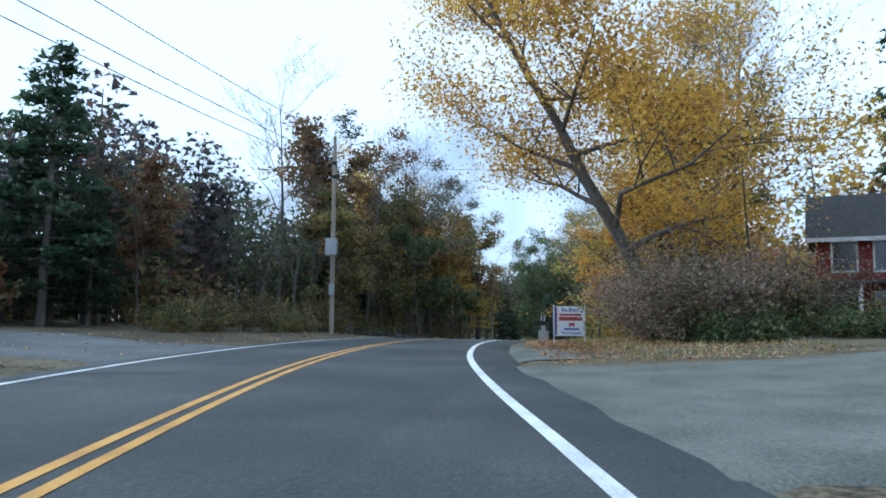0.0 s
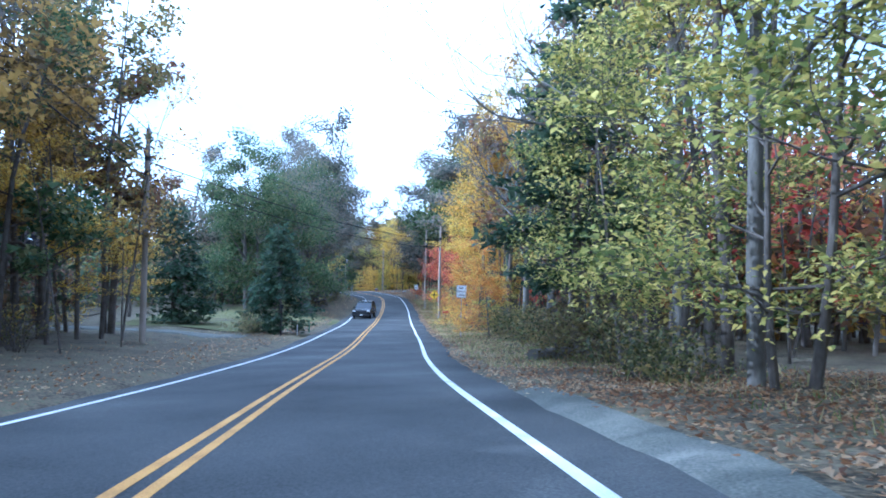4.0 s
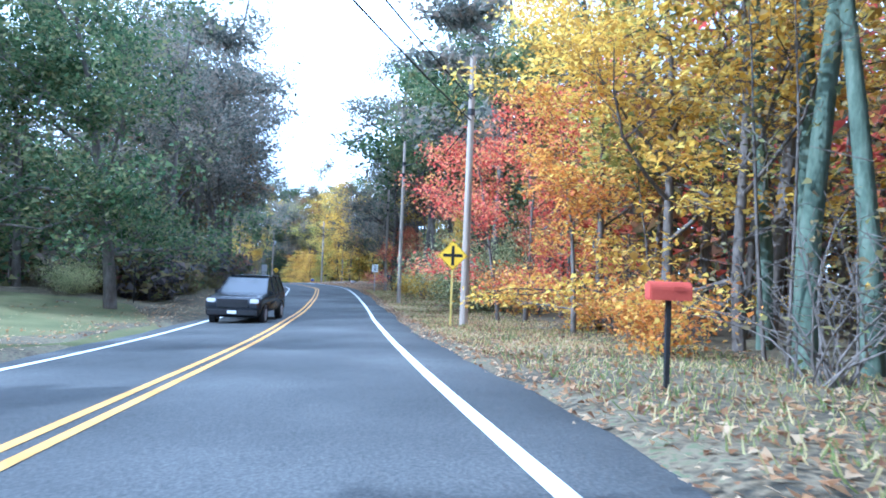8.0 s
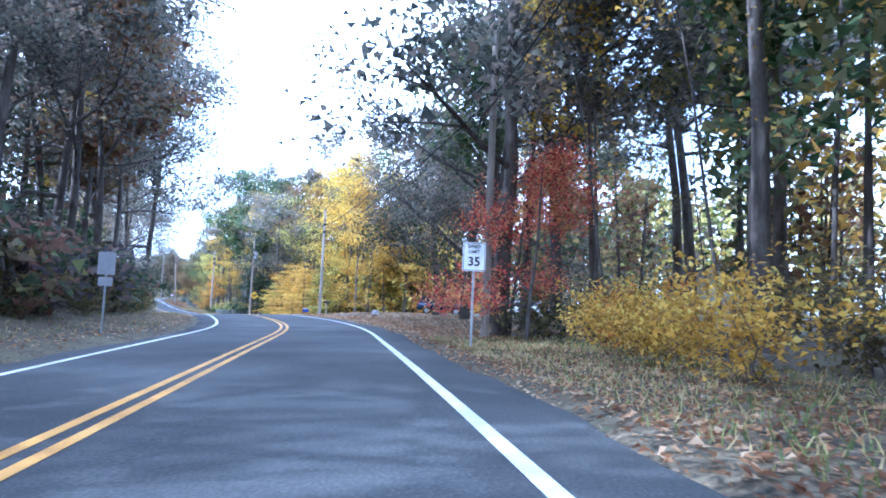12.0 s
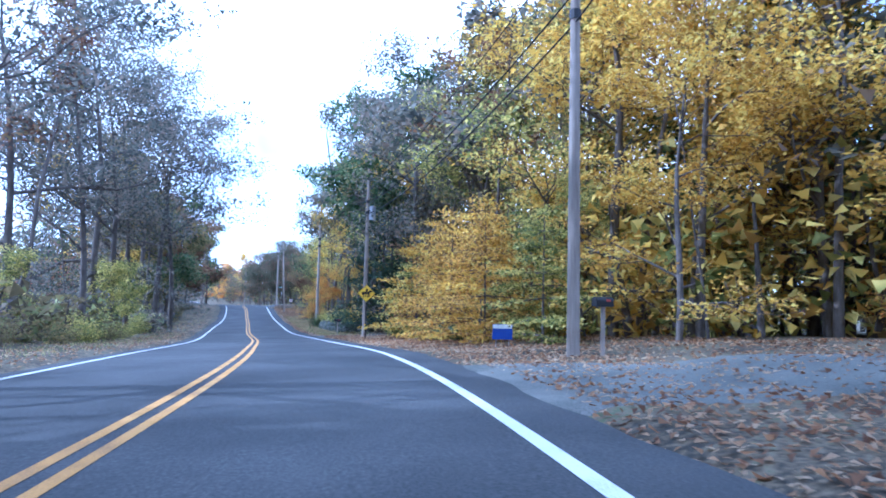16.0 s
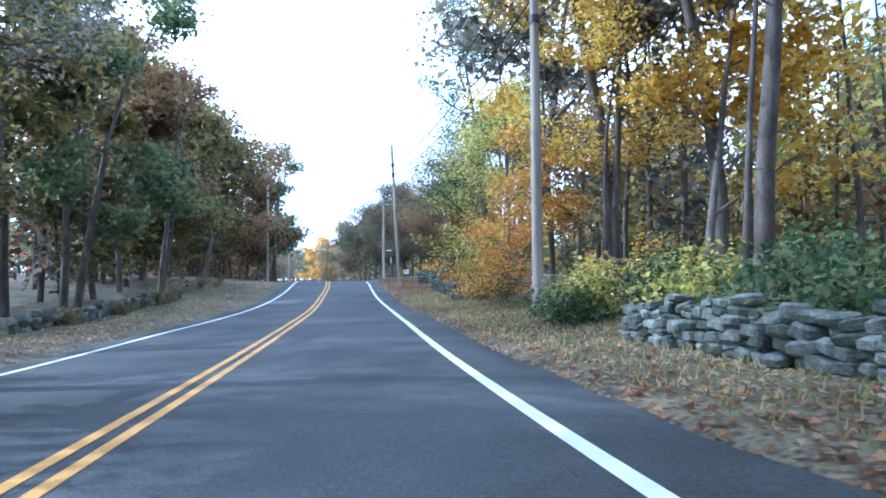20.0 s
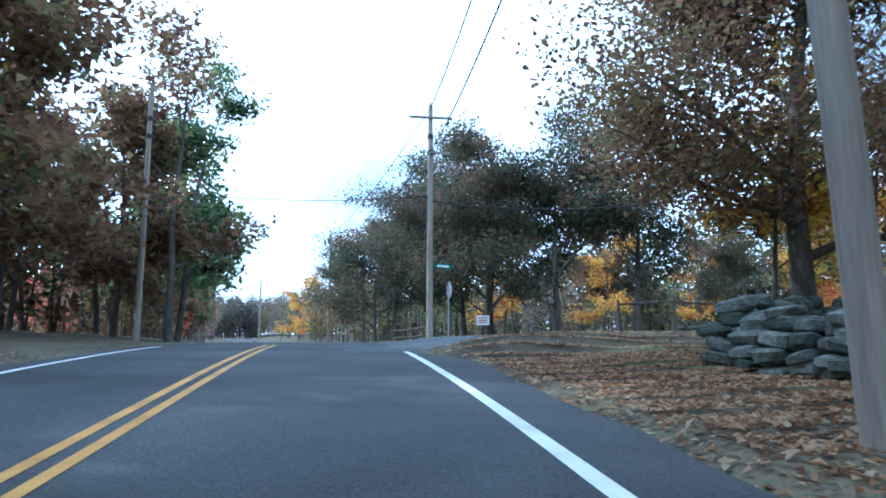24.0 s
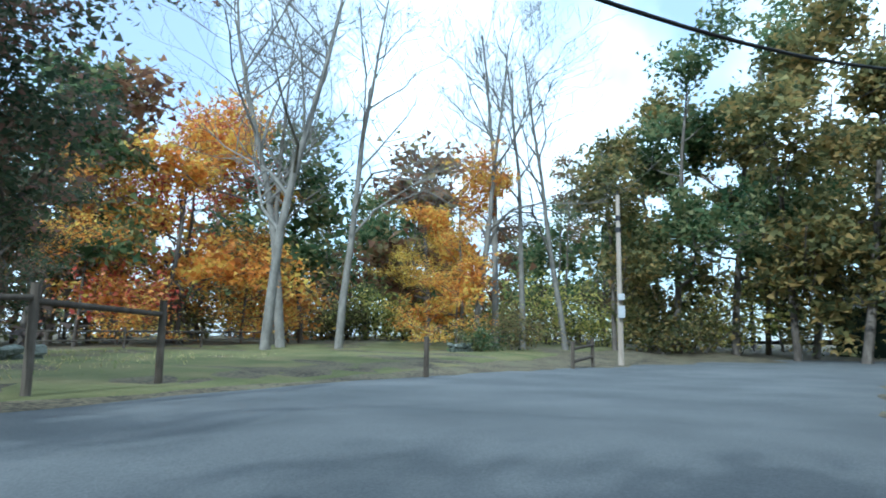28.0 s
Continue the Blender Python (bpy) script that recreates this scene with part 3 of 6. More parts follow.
def broadleaf(name, seed, height, girth, fork, reach, leaf_mat, count, size, puff=0.75, bark=None, levels=2, kids=(10, 7, 3), rise=0.24, label="", lean=0.0, bald=0.0, low=0.35, core=0.25, squash=0.7, blade=False):
    r, rng = random.Random(seed), np.random.default_rng(seed)
    segs, tips = limbs(r, height, girth, fork, reach, levels, lean, kids, rise)
    far = name in ("oak_tree", "forest_tree")
    root = tagged(new(name), label, "tree")
    fine = (0.016 if far else 0.0) if count else 0.0125           # bare trees carry their twigs as a part of their own
    part("trunk", tubes("trunk", [g for g in segs if g[2] > fine], bark or M_BARK), None, root)
    if fine and not count:
        tagged(part("twig", tubes("twig", [g for g in segs if g[2] <= fine], bark or M_BARK), None, root), kind="stuff")
    if count:
        t = np.array([tuple(p) for p in tips])
        pick = t[rng.integers(0, len(t), count)] + np.clip(rng.normal(size=(count, 3)), -1.5, 1.5) * puff * np.array([1, 1, squash])
        top = np.clip((pick[:, 2] / height - 0.45) / 0.35, 0, 1)
        pick = pick[(pick[:, 2] > low) & (rng.random(count) > bald * top)]
        n = int(count * core)                 # larger sprays deep inside close the crown
        deep = t[rng.integers(0, len(t), n)] * (1 - np.array([1, 1, 0.0]) * (0.1 + 0.35 * rng.random((n, 1)))) + rng.normal(size=(n, 3)) * puff * 0.5
        deep = deep[(deep[:, 2] > low + 0.8) & (deep[:, 2] < height * 0.86)]
        part("crown", leaves("crown", pick, size * (0.6 + 0.8 * rng.random(len(pick))), leaf_mat, rng, flat=0.5 if squash > 0.6 else 1.1, blade=blade), None, root)
        if len(deep):
            part("inner_foliage", leaves("inner_foliage", deep, size * (1.35 if blade else 1.7) * (0.6 + 0.8 * rng.random(len(deep))), leaf_mat, rng, blade=blade), None, root)
    return root


def conifer(name, seed, height, girth, reach, count, size, bare=0.2, label="", droop=0.1, step=(0.028, 0.05), leaf=None, spread=(0.28, 0.28, 0.14), blade=False):
    """A pine, or a young tree in tiers: straight trunk, whorls of limbs, flat sprays of needles or leaves."""
    r, rng = random.Random(seed), np.random.default_rng(seed)
    segs, spots = [], []
    count, size = int(count * 1.5), size * 0.9
    for k in range(8):
        a, b = k / 8, (k + 1) / 8
        segs.append((Vector((0, 0, height * a - 0.2)), Vector((0, 0, height * b)), girth * (1 - a) + 0.02, girth * (1 - b) + 0.015))
    z = height * bare
    while z < height * 0.985:
        f = (z - height * bare) / (height * (1 - bare))
        w = reach * (1 - f) ** 0.8 * (0.55 + 0.45 * min(1, f * 5 + 0.3))
        for k in range(r.randint(4, 6)):
            a = r.uniform(0, 2 * math.pi)
            ll = w * r.uniform(0.6, 1.15) + 0.25
            tip = Vector((math.cos(a) * ll, math.sin(a) * ll, z - droop * ll + r.uniform(-0.2, 0.35)))
            segs.append((Vector((0, 0, z)), tip, 0.035 * (1 - f) + 0.012, 0.008))
            spots.append((Vector((0, 0, z)), tip))
        z += height * r.uniform(*step)
    root = tagged(new(name), label, "tree")
    part("trunk", tubes("trunk", segs[:8], M_BARK), None, root)
    tagged(part("bough", tubes("bough", segs[8:], M_BARK), None, root), kind="stuff")
    sp = [(np.array(a), np.array(b)) for a, b in spots]
    ln = np.array([np.linalg.norm(b - a) for a, b in sp])
    idx = rng.choice(len(sp), count, p=ln / ln.sum())
    f = 0.2 + 0.82 * rng.random(count) ** 0.7
    pos = np.array([sp[i][0] + (sp[i][1] - sp[i][0]) * k for i, k in zip(idx, f)]) + rng.normal(size=(count, 3)) * np.array(spread)
    part("crown", leaves("crown", pos, size * (0.6 + 0.8 * rng.random(count)), leaf or L_NEEDLE, rng, flat=1.0, fold=0.25 if leaf is None else 0.7, blade=blade), None, root)
    return root


def bush(name, seed, height, width, leaf_mat, count, size, label="", stems=9):
    """Several thin stems from one root and a loose, uneven cover of leaves."""
    r, rng = random.Random(seed), np.random.default_rng(seed)
    segs, tips = [], []
    count, size = int(count * 1.05), size * 1.03
    for k in range(stems):
        p, d = Vector((r.gauss(0, 0.15), r.gauss(0, 0.15), -0.1)), Vector((r.gauss(0, 0.35), r.gauss(0, 0.35), 1)).normalized()
        n, ll = 5, height * r.uniform(0.6, 1.0)
        rad = r.uniform(0.012, 0.03)
        for j in range(n):
            d = (d + Vector((r.gauss(0, 0.2) + 0.12 * d.x * width, r.gauss(0, 0.2) + 0.12 * d.y * width, -0.03 * j))).normalized()
            q = p + d * ll / n
            segs.append((p, q, rad * (1 - j / 6), rad * (1 - (j + 1) / 6)))
            p = q
            tips.append(tuple(p))
            if j:
                e = p + Vector((r.gauss(0, 0.4), r.gauss(0, 0.4), r.gauss(0.1, 0.25))) * width * 0.5
                segs.append((p, e, 0.008, 0.004))
                tips += [tuple(p.lerp(e, 0.6)), tuple(e)]
    root = tagged(new(name), label, "bush")
    tagged(part("stem", tubes("stem", segs, M_BARK), None, root), kind="stuff" if stems > 20 else "")
    t = np.array(tips)
    pos = t[rng.integers(0, len(t), count)] + rng.normal(size=(count, 3)) * np.array([0.3, 0.3, 0.24]) * width * 0.55
    pos = pos[pos[:, 2] > 0.05]
    part("foliage", leaves("foliage", pos, size * (0.6 + 0.8 * rng.random(len(pos))), leaf_mat, rng, blade=True), None, root)
    return root


PLANTS = {}


def kind(key, maker, *args, **more):
    PLANTS[key] = PLANTS.get(key, []) + [(maker, args, more, [])]


ROOM = {"tier": 1.9, "tiergold": 1.9, "bronzeoak": 4.0, "edgeoak": 5.0, "edgerust": 4.6, "oak": 2.6, "rust": 2.6, "olive": 2.6, "pine": 3.0, "thin": 1.6, "edgeyellow": 4.2, "edgepale": 4.2, "twigs": 1.2, "vinetrunk": 1.4,  "edgelime": 2.6, "edgeorange": 2.2, "yellow": 2.6, "orange": 2.6, "red": 2.2, "lime": 2.2, "scrub": 1.6, "limebush": 1.8, "yellowbush": 2.0, "orangebush": 1.8, "greybush": 2.0, "greenbush": 1.0}


def off_road(x, y, room):
    """Moves a plant away from the road until its crown stays clear of the shoulder."""
    if room and y < 306:
        i = int(np.argmin((ROAD[:, 0] - x) ** 2 + (ROAD[:, 1] - y) ** 2))
        d = (x - ROAD[i, 0]) * SIDE[i, 0] + (y - ROAD[i, 1]) * SIDE[i, 1]
        more = 6.4 + room - abs(d)
        if more > 0:
            x, y = x + SIDE[i, 0] * more * math.copysign(1, d), y + SIDE[i, 1] * more * math.copysign(1, d)
    return x, y


def tree(key, x, y, size=1.0, turn=None, rng=random.Random(5), sink=0.0, group=""):
    """Plants one of a kind at a place; the first of each build is made, the others are copies of it."""
    rec = PLANTS[key][rng.randrange(len(PLANTS[key]))]
    maker, args, more, made = rec
    turn = rng.uniform(0, 360) if turn is None else turn
    x, y = off_road(x, y, ROOM.get(key, 0) * size)
    m = pose(x, y, land(x, y) - sink, rng.gauss(0, 1.5), rng.gauss(0, 1.5), turn)
    s = size * rng.uniform(0.93, 1.07)
    if not made:
        ob = maker(*args, **more)
        made.append(ob)
        ob.matrix_basis = m @ Matrix.Diagonal((s, s, s, 1))
    else:
        made[0].scale, keep = (s, s, s), made[0].scale.copy()
        ob = copy_thing(made[0], m)
        made[0].scale = keep
    if group:
        tagged(ob, group=group)
    return ob


K3 = (8, 5, 2)     # limbs, boughs and twigs of a tall tree
kind("bigmaple", broadleaf, "big_maple", 204, 17, 0.4, 0.1, 6.8, L_GOLD, 40000, 0.16, puff=0.8, levels=3, kids=(16, 7, 3), rise=0.18, bald=0.0, low=1.2, blade=True, core=0.15, label="full golden and orange maple by the roadside")
kind("leanmaple", broadleaf, "leaning_maple", 203, 18, 0.34, 0.24, 8.4, L_GOLD, 60000, 0.15, puff=0.85, levels=3, kids=(13, 7, 4), rise=0.25, lean=0.4, bald=0.1, low=3.6, blade=True, core=0.1, label="old leaning maple, golden below and bare above")
kind("edgeoak", broadleaf, "oak_tree", 211, 16, 0.22, 0.14, 5.0, L_GREEN, 5200, 0.27, puff=0.5, levels=3, kids=K3, label="oak with dull green leaves down to the verge")
kind("edgeoak", broadleaf, "oak_tree", 212, 14, 0.20, 0.14, 4.6, L_OLIVE, 5200, 0.27, puff=0.5, levels=3, kids=K3, label="oak with olive leaves down to the verge")
kind("edgerust", broadleaf, "oak_tree", 213, 14, 0.20, 0.14, 4.8, L_RUST, 5200, 0.27, puff=0.5, levels=3, kids=K3, label="oak with rusty leaves down to the verge")
kind("edgeyellow", broadleaf, "maple_tree", 214, 12, 0.15, 0.10, 4.0, L_YELLOW, 7600, 0.15, puff=0.36, levels=3, kids=(11, 5, 3), rise=0.12, low=0.8, squash=0.35, blade=True, core=0.12, label="maple with yellow leaves in tiers down to the verge")
kind("edgepale", broadleaf, "maple_tree", 215, 14, 0.17, 0.12, 4.2, L_LIME, 6800, 0.15, puff=0.36, levels=3, kids=(11, 5, 3), rise=0.12, low=0.8, squash=0.4, blade=True, core=0.12, label="maple with yellow-green leaves down to the verge")
kind("edgelime", broadleaf, "young_tree", 216, 9, 0.10, 0.12, 3.2, L_LIME, 6000, 0.14, puff=0.34, levels=3, kids=(11, 5, 3), low=0.7, blade=True, squash=0.45, core=0.0, label="young tree with yellow-green leaves down to the verge")
kind("edgelime", broadleaf, "young_tree", 226, 10, 0.09, 0.2, 3.0, L_LIME, 4200, 0.14, puff=0.34, levels=3, kids=(11, 5, 3), low=0.9, blade=True, squash=0.45, core=0.0, label="slim young tree with sparse yellow-green leaves")
kind("edgeorange", broadleaf, "maple_tree", 217, 7, 0.10, 0.08, 3.2, L_ORANGE, 6000, 0.15, puff=0.34, levels=3, kids=(11, 5, 3), rise=0.14, low=0.5, blade=True, squash=0.45, core=0.0, label="small maple with orange leaves down to the ground")
kind("pear", broadleaf, "lawn_maple", 218, 11.5, 0.24, 0.13, 5.1, L_DUSK, 25000, 0.165, puff=0.6, levels=3, kids=(12, 5, 3), rise=0.4, core=0.1, label="rounded maple with dark green and purple-brown leaves")
kind("pear", broadleaf, "lawn_maple", 219, 11.0, 0.22, 0.14, 4.9, L_DUSK, 24000, 0.165, puff=0.6, levels=3, kids=(12, 5, 3), rise=0.45, core=0.1, label="rounded maple with dark green and purple-brown leaves")
kind("lawnoak", broadleaf, "lawn_oak", 220, 16.5, 0.34, 0.14, 6.4, L_GREEN, 20000, 0.2, puff=0.65, levels=3, kids=(14, 6, 3), rise=0.16, low=1.6, core=0.08, label="broad dark green oak on the lawn")
kind("vinetrunk", broadleaf, "vine_covered_tree", 221, 17, 0.19, 0.45, 3.8, L_GOLD, 3600, 0.17, puff=0.4, bark=M_VINE, levels=3, kids=(8, 5, 3), blade=True, label="tall tree with green vine-covered trunk")
kind("vinetrunk", broadleaf, "vine_covered_tree", 222, 16, 0.15, 0.5, 3.4, L_LIME, 2600, 0.16, puff=0.4, bark=M_VINE, levels=3, kids=(8, 5, 3), blade=True, label="slim tree with green vine-covered trunk")
kind("archoak", broadleaf, "roadside_oak", 231, 18, 0.26, 0.26, 9.0, L_HAZE, 11500, 0.17, puff=0.45, levels=3, kids=(9, 6, 2), rise=0.2, core=0.08, label="roadside oak arching over the lane, sparse grey-green leaves")
kind("archoak", broadleaf, "roadside_oak", 232, 19, 0.23, 0.3, 8.4, L_HAZE, 10500, 0.17, puff=0.45, levels=3, kids=(9, 6, 2), rise=0.25, core=0.08, label="roadside oak arching over the lane, sparse grey-green leaves")
kind("spreadoak", broadleaf, "spreading_oak", 233, 17.5, 0.42, 0.22, 6.8, L_HAZE, 34000, 0.155, puff=0.65, levels=3, kids=(16, 7, 3), rise=0.34, low=3.0, core=0.04, blade=True, label="broad oak with grey-green leaves over a leafy mound")
kind("talloak", broadleaf, "tall_oak", 251, 23, 0.32, 0.24, 7.6, L_HAZE, 12000, 0.22, puff=0.7, levels=3, kids=(13, 6, 3), rise=0.3, low=4.0, label="very tall oak with hazy grey-green leaves")
kind("talloak", broadleaf, "tall_oak", 252, 22, 0.3, 0.3, 7.0, L_GREEN, 11000, 0.22, puff=0.7, levels=3, kids=(12, 6, 3), rise=0.35, low=5.0, label="very tall oak with dull green leaves")
kind("talllime", broadleaf, "tall_maple", 257, 19, 0.24, 0.2, 5.8, L_LIME, 9500, 0.18, puff=0.55, levels=3, kids=(13, 6, 3), rise=0.25, low=2.5, core=0.08, squash=0.45, label="tall maple with yellow-green leaves")
kind("tallyellow", broadleaf, "tall_maple", 258, 18, 0.22, 0.15, 5.4, L_YELLOW, 11000, 0.17, puff=0.5, levels=3, kids=(14, 6, 3), rise=0.2, low=1.8, core=0.08, squash=0.4, label="tall maple with bright yellow leaves")
kind("widepine", conifer, "pine_tree", 104, 13.5, 0.13, 4.6, 6500, 0.27, bare=0.09, droop=0.22, spread=(0.4, 0.4, 0.2), label="broad dark green pine with low boughs beside a drive")
kind("dusktree", broadleaf, "roadside_maple", 259, 12.5, 0.28, 0.24, 5.6, L_DUSK, 24000, 0.165, puff=0.55, levels=3, kids=(14, 6, 3), rise=0.18, low=2.3, core=0.08, label="dark purplish green maple over the leafy mound")
kind("bronzeoak", broadleaf, "bronze_oak", 253, 15, 0.24, 0.2, 5.6, L_BRONZE, 9000, 0.22, puff=0.6, levels=3, kids=(12, 6, 3), rise=0.3, low=1.2, label="oak with bronze and gold leaves")
kind("tier", conifer, "young_maple", 254, 6.6, 0.06, 2.9, 2500, 0.17, bare=0.06, droop=0.12, step=(0.075, 0.12), leaf=L_YELLOW, spread=(0.3, 0.3, 0.07), blade=True, label="young maple with yellow leaves in drooping tiers")
kind("tier", conifer, "young_maple", 255, 5.6, 0.05, 2.6, 2200, 0.17, bare=0.06, droop=0.14, step=(0.08, 0.13), leaf=L_LIME, spread=(0.3, 0.3, 0.07), blade=True, label="young maple with yellow-green leaves in drooping tiers")
kind("tiergold", conifer, "young_maple", 256, 5.8, 0.06, 2.9, 2700, 0.17, bare=0.05, droop=0.1, step=(0.07, 0.11), leaf=L_GOLD, spread=(0.3, 0.3, 0.09), blade=True, label="young maple with golden orange leaves in tiers")
kind("mound", bush, "tangled_bush", 172, 3.3, 2.3, L_DUN, 9000, 0.085, label="tall tangled bush with dull pinkish brown leaves", stems=18)
kind("bigoak", broadleaf, "old_oak", 241, 20, 0.36, 0.2, 7.4, L_GREEN, 21000, 0.17, puff=0.6, levels=3, kids=(14, 6, 3), rise=0.45, low=2.2, blade=True, core=0.15, label="thick-trunked old oak with green leaves over a stone wall")
kind("rustoak", broadleaf, "old_oak", 242, 13.5, 0.38, 0.2, 6.6, L_RUST, 46000, 0.165, puff=0.75, levels=3, kids=(16, 7, 3), rise=0.2, low=2.2, blade=True, core=0.15, label="thick-trunked old oak with dark bronze leaves by the crossing")
kind("oak", broadleaf, "oak_tree", 11, 20, 0.25, 0.3, 6.4, L_GREEN, 3600, 0.32, puff=0.55, levels=3, kids=K3, label="tall oak with dull green and bronze leaves")
kind("oak", broadleaf, "oak_tree", 12, 22, 0.28, 0.32, 6.8, L_HAZE, 3500, 0.32, puff=0.55, levels=3, kids=K3, label="tall oak with grey-green and bronze leaves")
kind("olive", broadleaf, "oak_tree", 21, 18, 0.22, 0.36, 5.0, L_OLIVE, 3600, 0.30, puff=0.45, levels=3, kids=K3, label="tall oak turning olive and brown")
kind("rust", broadleaf, "oak_tree", 31, 16, 0.22, 0.32, 5.0, L_RUST, 4000, 0.29, puff=0.45, levels=3, kids=K3, label="oak with rusty brown leaves")
kind("faroak", broadleaf, "oak_tree", 33, 14, 0.24, 0.2, 4.8, L_RUST, 2400, 0.46, puff=0.7, label="oak with brown leaves far across the field")
kind("faroak", broadleaf, "oak_tree", 34, 15, 0.24, 0.2, 4.8, L_GREEN, 2400, 0.46, puff=0.7, label="oak with dull green leaves far across the field")
kind("yellow", broadleaf, "maple_tree", 41, 12, 0.16, 0.2, 4.2, L_YELLOW, 4600, 0.22, puff=0.4, levels=3, kids=K3, label="maple with bright yellow autumn leaves")
kind("yellow", broadleaf, "maple_tree", 42, 14, 0.18, 0.25, 4.4, L_YELLOW, 4600, 0.22, puff=0.4, levels=3, kids=K3, label="maple with bright yellow autumn leaves")
kind("orange", broadleaf, "maple_tree", 51, 10, 0.16, 0.22, 4.0, L_ORANGE, 5000, 0.21, puff=0.4, levels=3, kids=K3, label="maple with orange autumn leaves")
kind("red", broadleaf, "maple_tree", 61, 7, 0.10, 0.18, 3.0, L_RED, 5200, 0.13, puff=0.36, levels=3, kids=K3, blade=True, core=0.0, label="small maple with pinkish red autumn leaves")
kind("lime", broadleaf, "young_tree", 71, 8, 0.11, 0.15, 3.2, L_LIME, 4600, 0.17, puff=0.36, levels=3, kids=K3, label="young tree with yellow-green leaves")
kind("bare", broadleaf, "bare_tree", 81, 19, 0.26, 0.26, 8.0, None, 0, 0, bark=M_BARK_PALE, levels=4, kids=(11, 7, 4, 2), rise=0.6, label="tall bare grey tree with fine twigs")
kind("bare", broadleaf, "bare_tree", 82, 18, 0.2, 0.28, 7.0, None, 0, 0, bark=M_BARK_PALE, levels=4, kids=(10, 7, 4, 2), rise=0.65, label="tall bare grey tree with fine twigs")
kind("thin", broadleaf, "forest_tree", 91, 18, 0.13, 0.48, 3.6, L_OLIVE, 1500, 0.24, puff=0.4, levels=3, kids=(6, 4, 2), core=0.0, label="slender forest tree with sparse olive leaves")
kind("thin", broadleaf, "forest_tree", 92, 20, 0.16, 0.46, 4.0, L_RUST, 1500, 0.24, puff=0.4, levels=3, kids=(6, 4, 2), core=0.0, label="slender forest tree with sparse brown leaves")
kind("thin", broadleaf, "forest_tree", 93, 17, 0.11, 0.44, 3.4, L_YELLOW, 1900, 0.19, puff=0.4, levels=3, kids=(6, 4, 2), core=0.0, label="slender forest tree with sparse yellow leaves")
kind("thin", broadleaf, "forest_tree", 94, 19, 0.12, 0.44, 3.8, L_HAZE, 1500, 0.24, puff=0.4, levels=3, kids=(6, 4, 2), core=0.0, label="slender forest tree with sparse grey-green leaves")
kind("stem", broadleaf, "leaning_sapling", 95, 9, 0.05, 0.4, 2.2, L_OLIVE, 260, 0.14, puff=0.3, levels=2, kids=(8, 4), lean=0.15, core=0.0, label="thin leaning sapling with few leaves")
kind("stem", broadleaf, "leaning_sapling", 96, 11, 0.06, 0.45, 2.4, L_GOLD, 260, 0.14, puff=0.3, levels=2, kids=(8, 4), lean=0.08, core=0.0, label="thin leaning sapling with few golden leaves")
kind("twigs", bush, "bare_thicket", 181, 3.6, 2.0, L_BROWN, 260, 0.11, label="tangle of bare brown stems and twigs", stems=26)
kind("pine", conifer, "pine_tree", 101, 18, 0.24, 4.2, 5200, 0.33, bare=0.18, label="tall dark green white pine")
kind("pine", conifer, "pine_tree", 102, 15, 0.22, 4.0, 5000, 0.33, bare=0.10, label="tall dark green white pine")
kind("tallpine", conifer, "pine_tree", 103, 19, 0.25, 4.4, 4200, 0.33, bare=0.42, label="tall white pine with a bare lower trunk")
kind("spruce", conifer, "spruce_tree", 111, 8, 0.14, 2.8, 2600, 0.32, bare=0.08, droop=0.25, label="dark green spruce on the lawn")
kind("scrub", bush, "scrub_bush", 121, 2.6, 1.7, L_BROWN, 1300, 0.13, label="tangled brownish scrub bush")
kind("scrub", bush, "scrub_bush", 122, 2.0, 1.5, L_OLIVE, 1200, 0.13, label="tangled olive scrub bush")
kind("greenbush", bush, "green_bush", 131, 1.6, 1.6, L_LIME, 1500, 0.12, label="low green leafy bush")
kind("greenbush", bush, "green_bush", 132, 1.3, 1.7, L_GREEN, 1400, 0.13, label="low green leafy bush")
kind("yellowbush", bush, "yellow_bush", 141, 3.2, 2.0, L_YELLOW, 1500, 0.14, label="spreading bush with yellow leaves")
kind("orangebush", bush, "orange_bush", 151, 2.6, 1.8, L_ORANGE, 1400, 0.13, label="bush with orange leaves")
kind("limebush", bush, "yellow_green_bush", 161, 3.4, 1.9, L_LIME, 1900, 0.14, label="tall bush with yellow-green leaves")
kind("greybush", bush, "grey_green_bush", 171, 3.4, 2.2, L_PALE, 15000, 0.055, label="large rounded pale grey-green bush", stems=14)


def woods(y0, y1, d0, d1, count, mix, seed, size=(0.85, 1.15)):
    """Scatters plants of a mix between two stations and two offsets from the middle line, no two closer than their size allows."""
    r = random.Random(seed)
    keys = [k for k, n in mix for _ in range(n)]
    for k in range(count):
        y = y0 + (y1 - y0) * (k + r.random()) / count
        d = r.uniform(d0, d1)
        x, yy = beside(y, d)
        if side_depth(x, yy) > 2.0 and not any(math.hypot(x - a, yy - b) < c for a, b, c in CLEAR):
            tree(r.choice(keys), x, yy, r.uniform(*size), rng=r)


CLEAR = []     # places kept free: x, y, radius
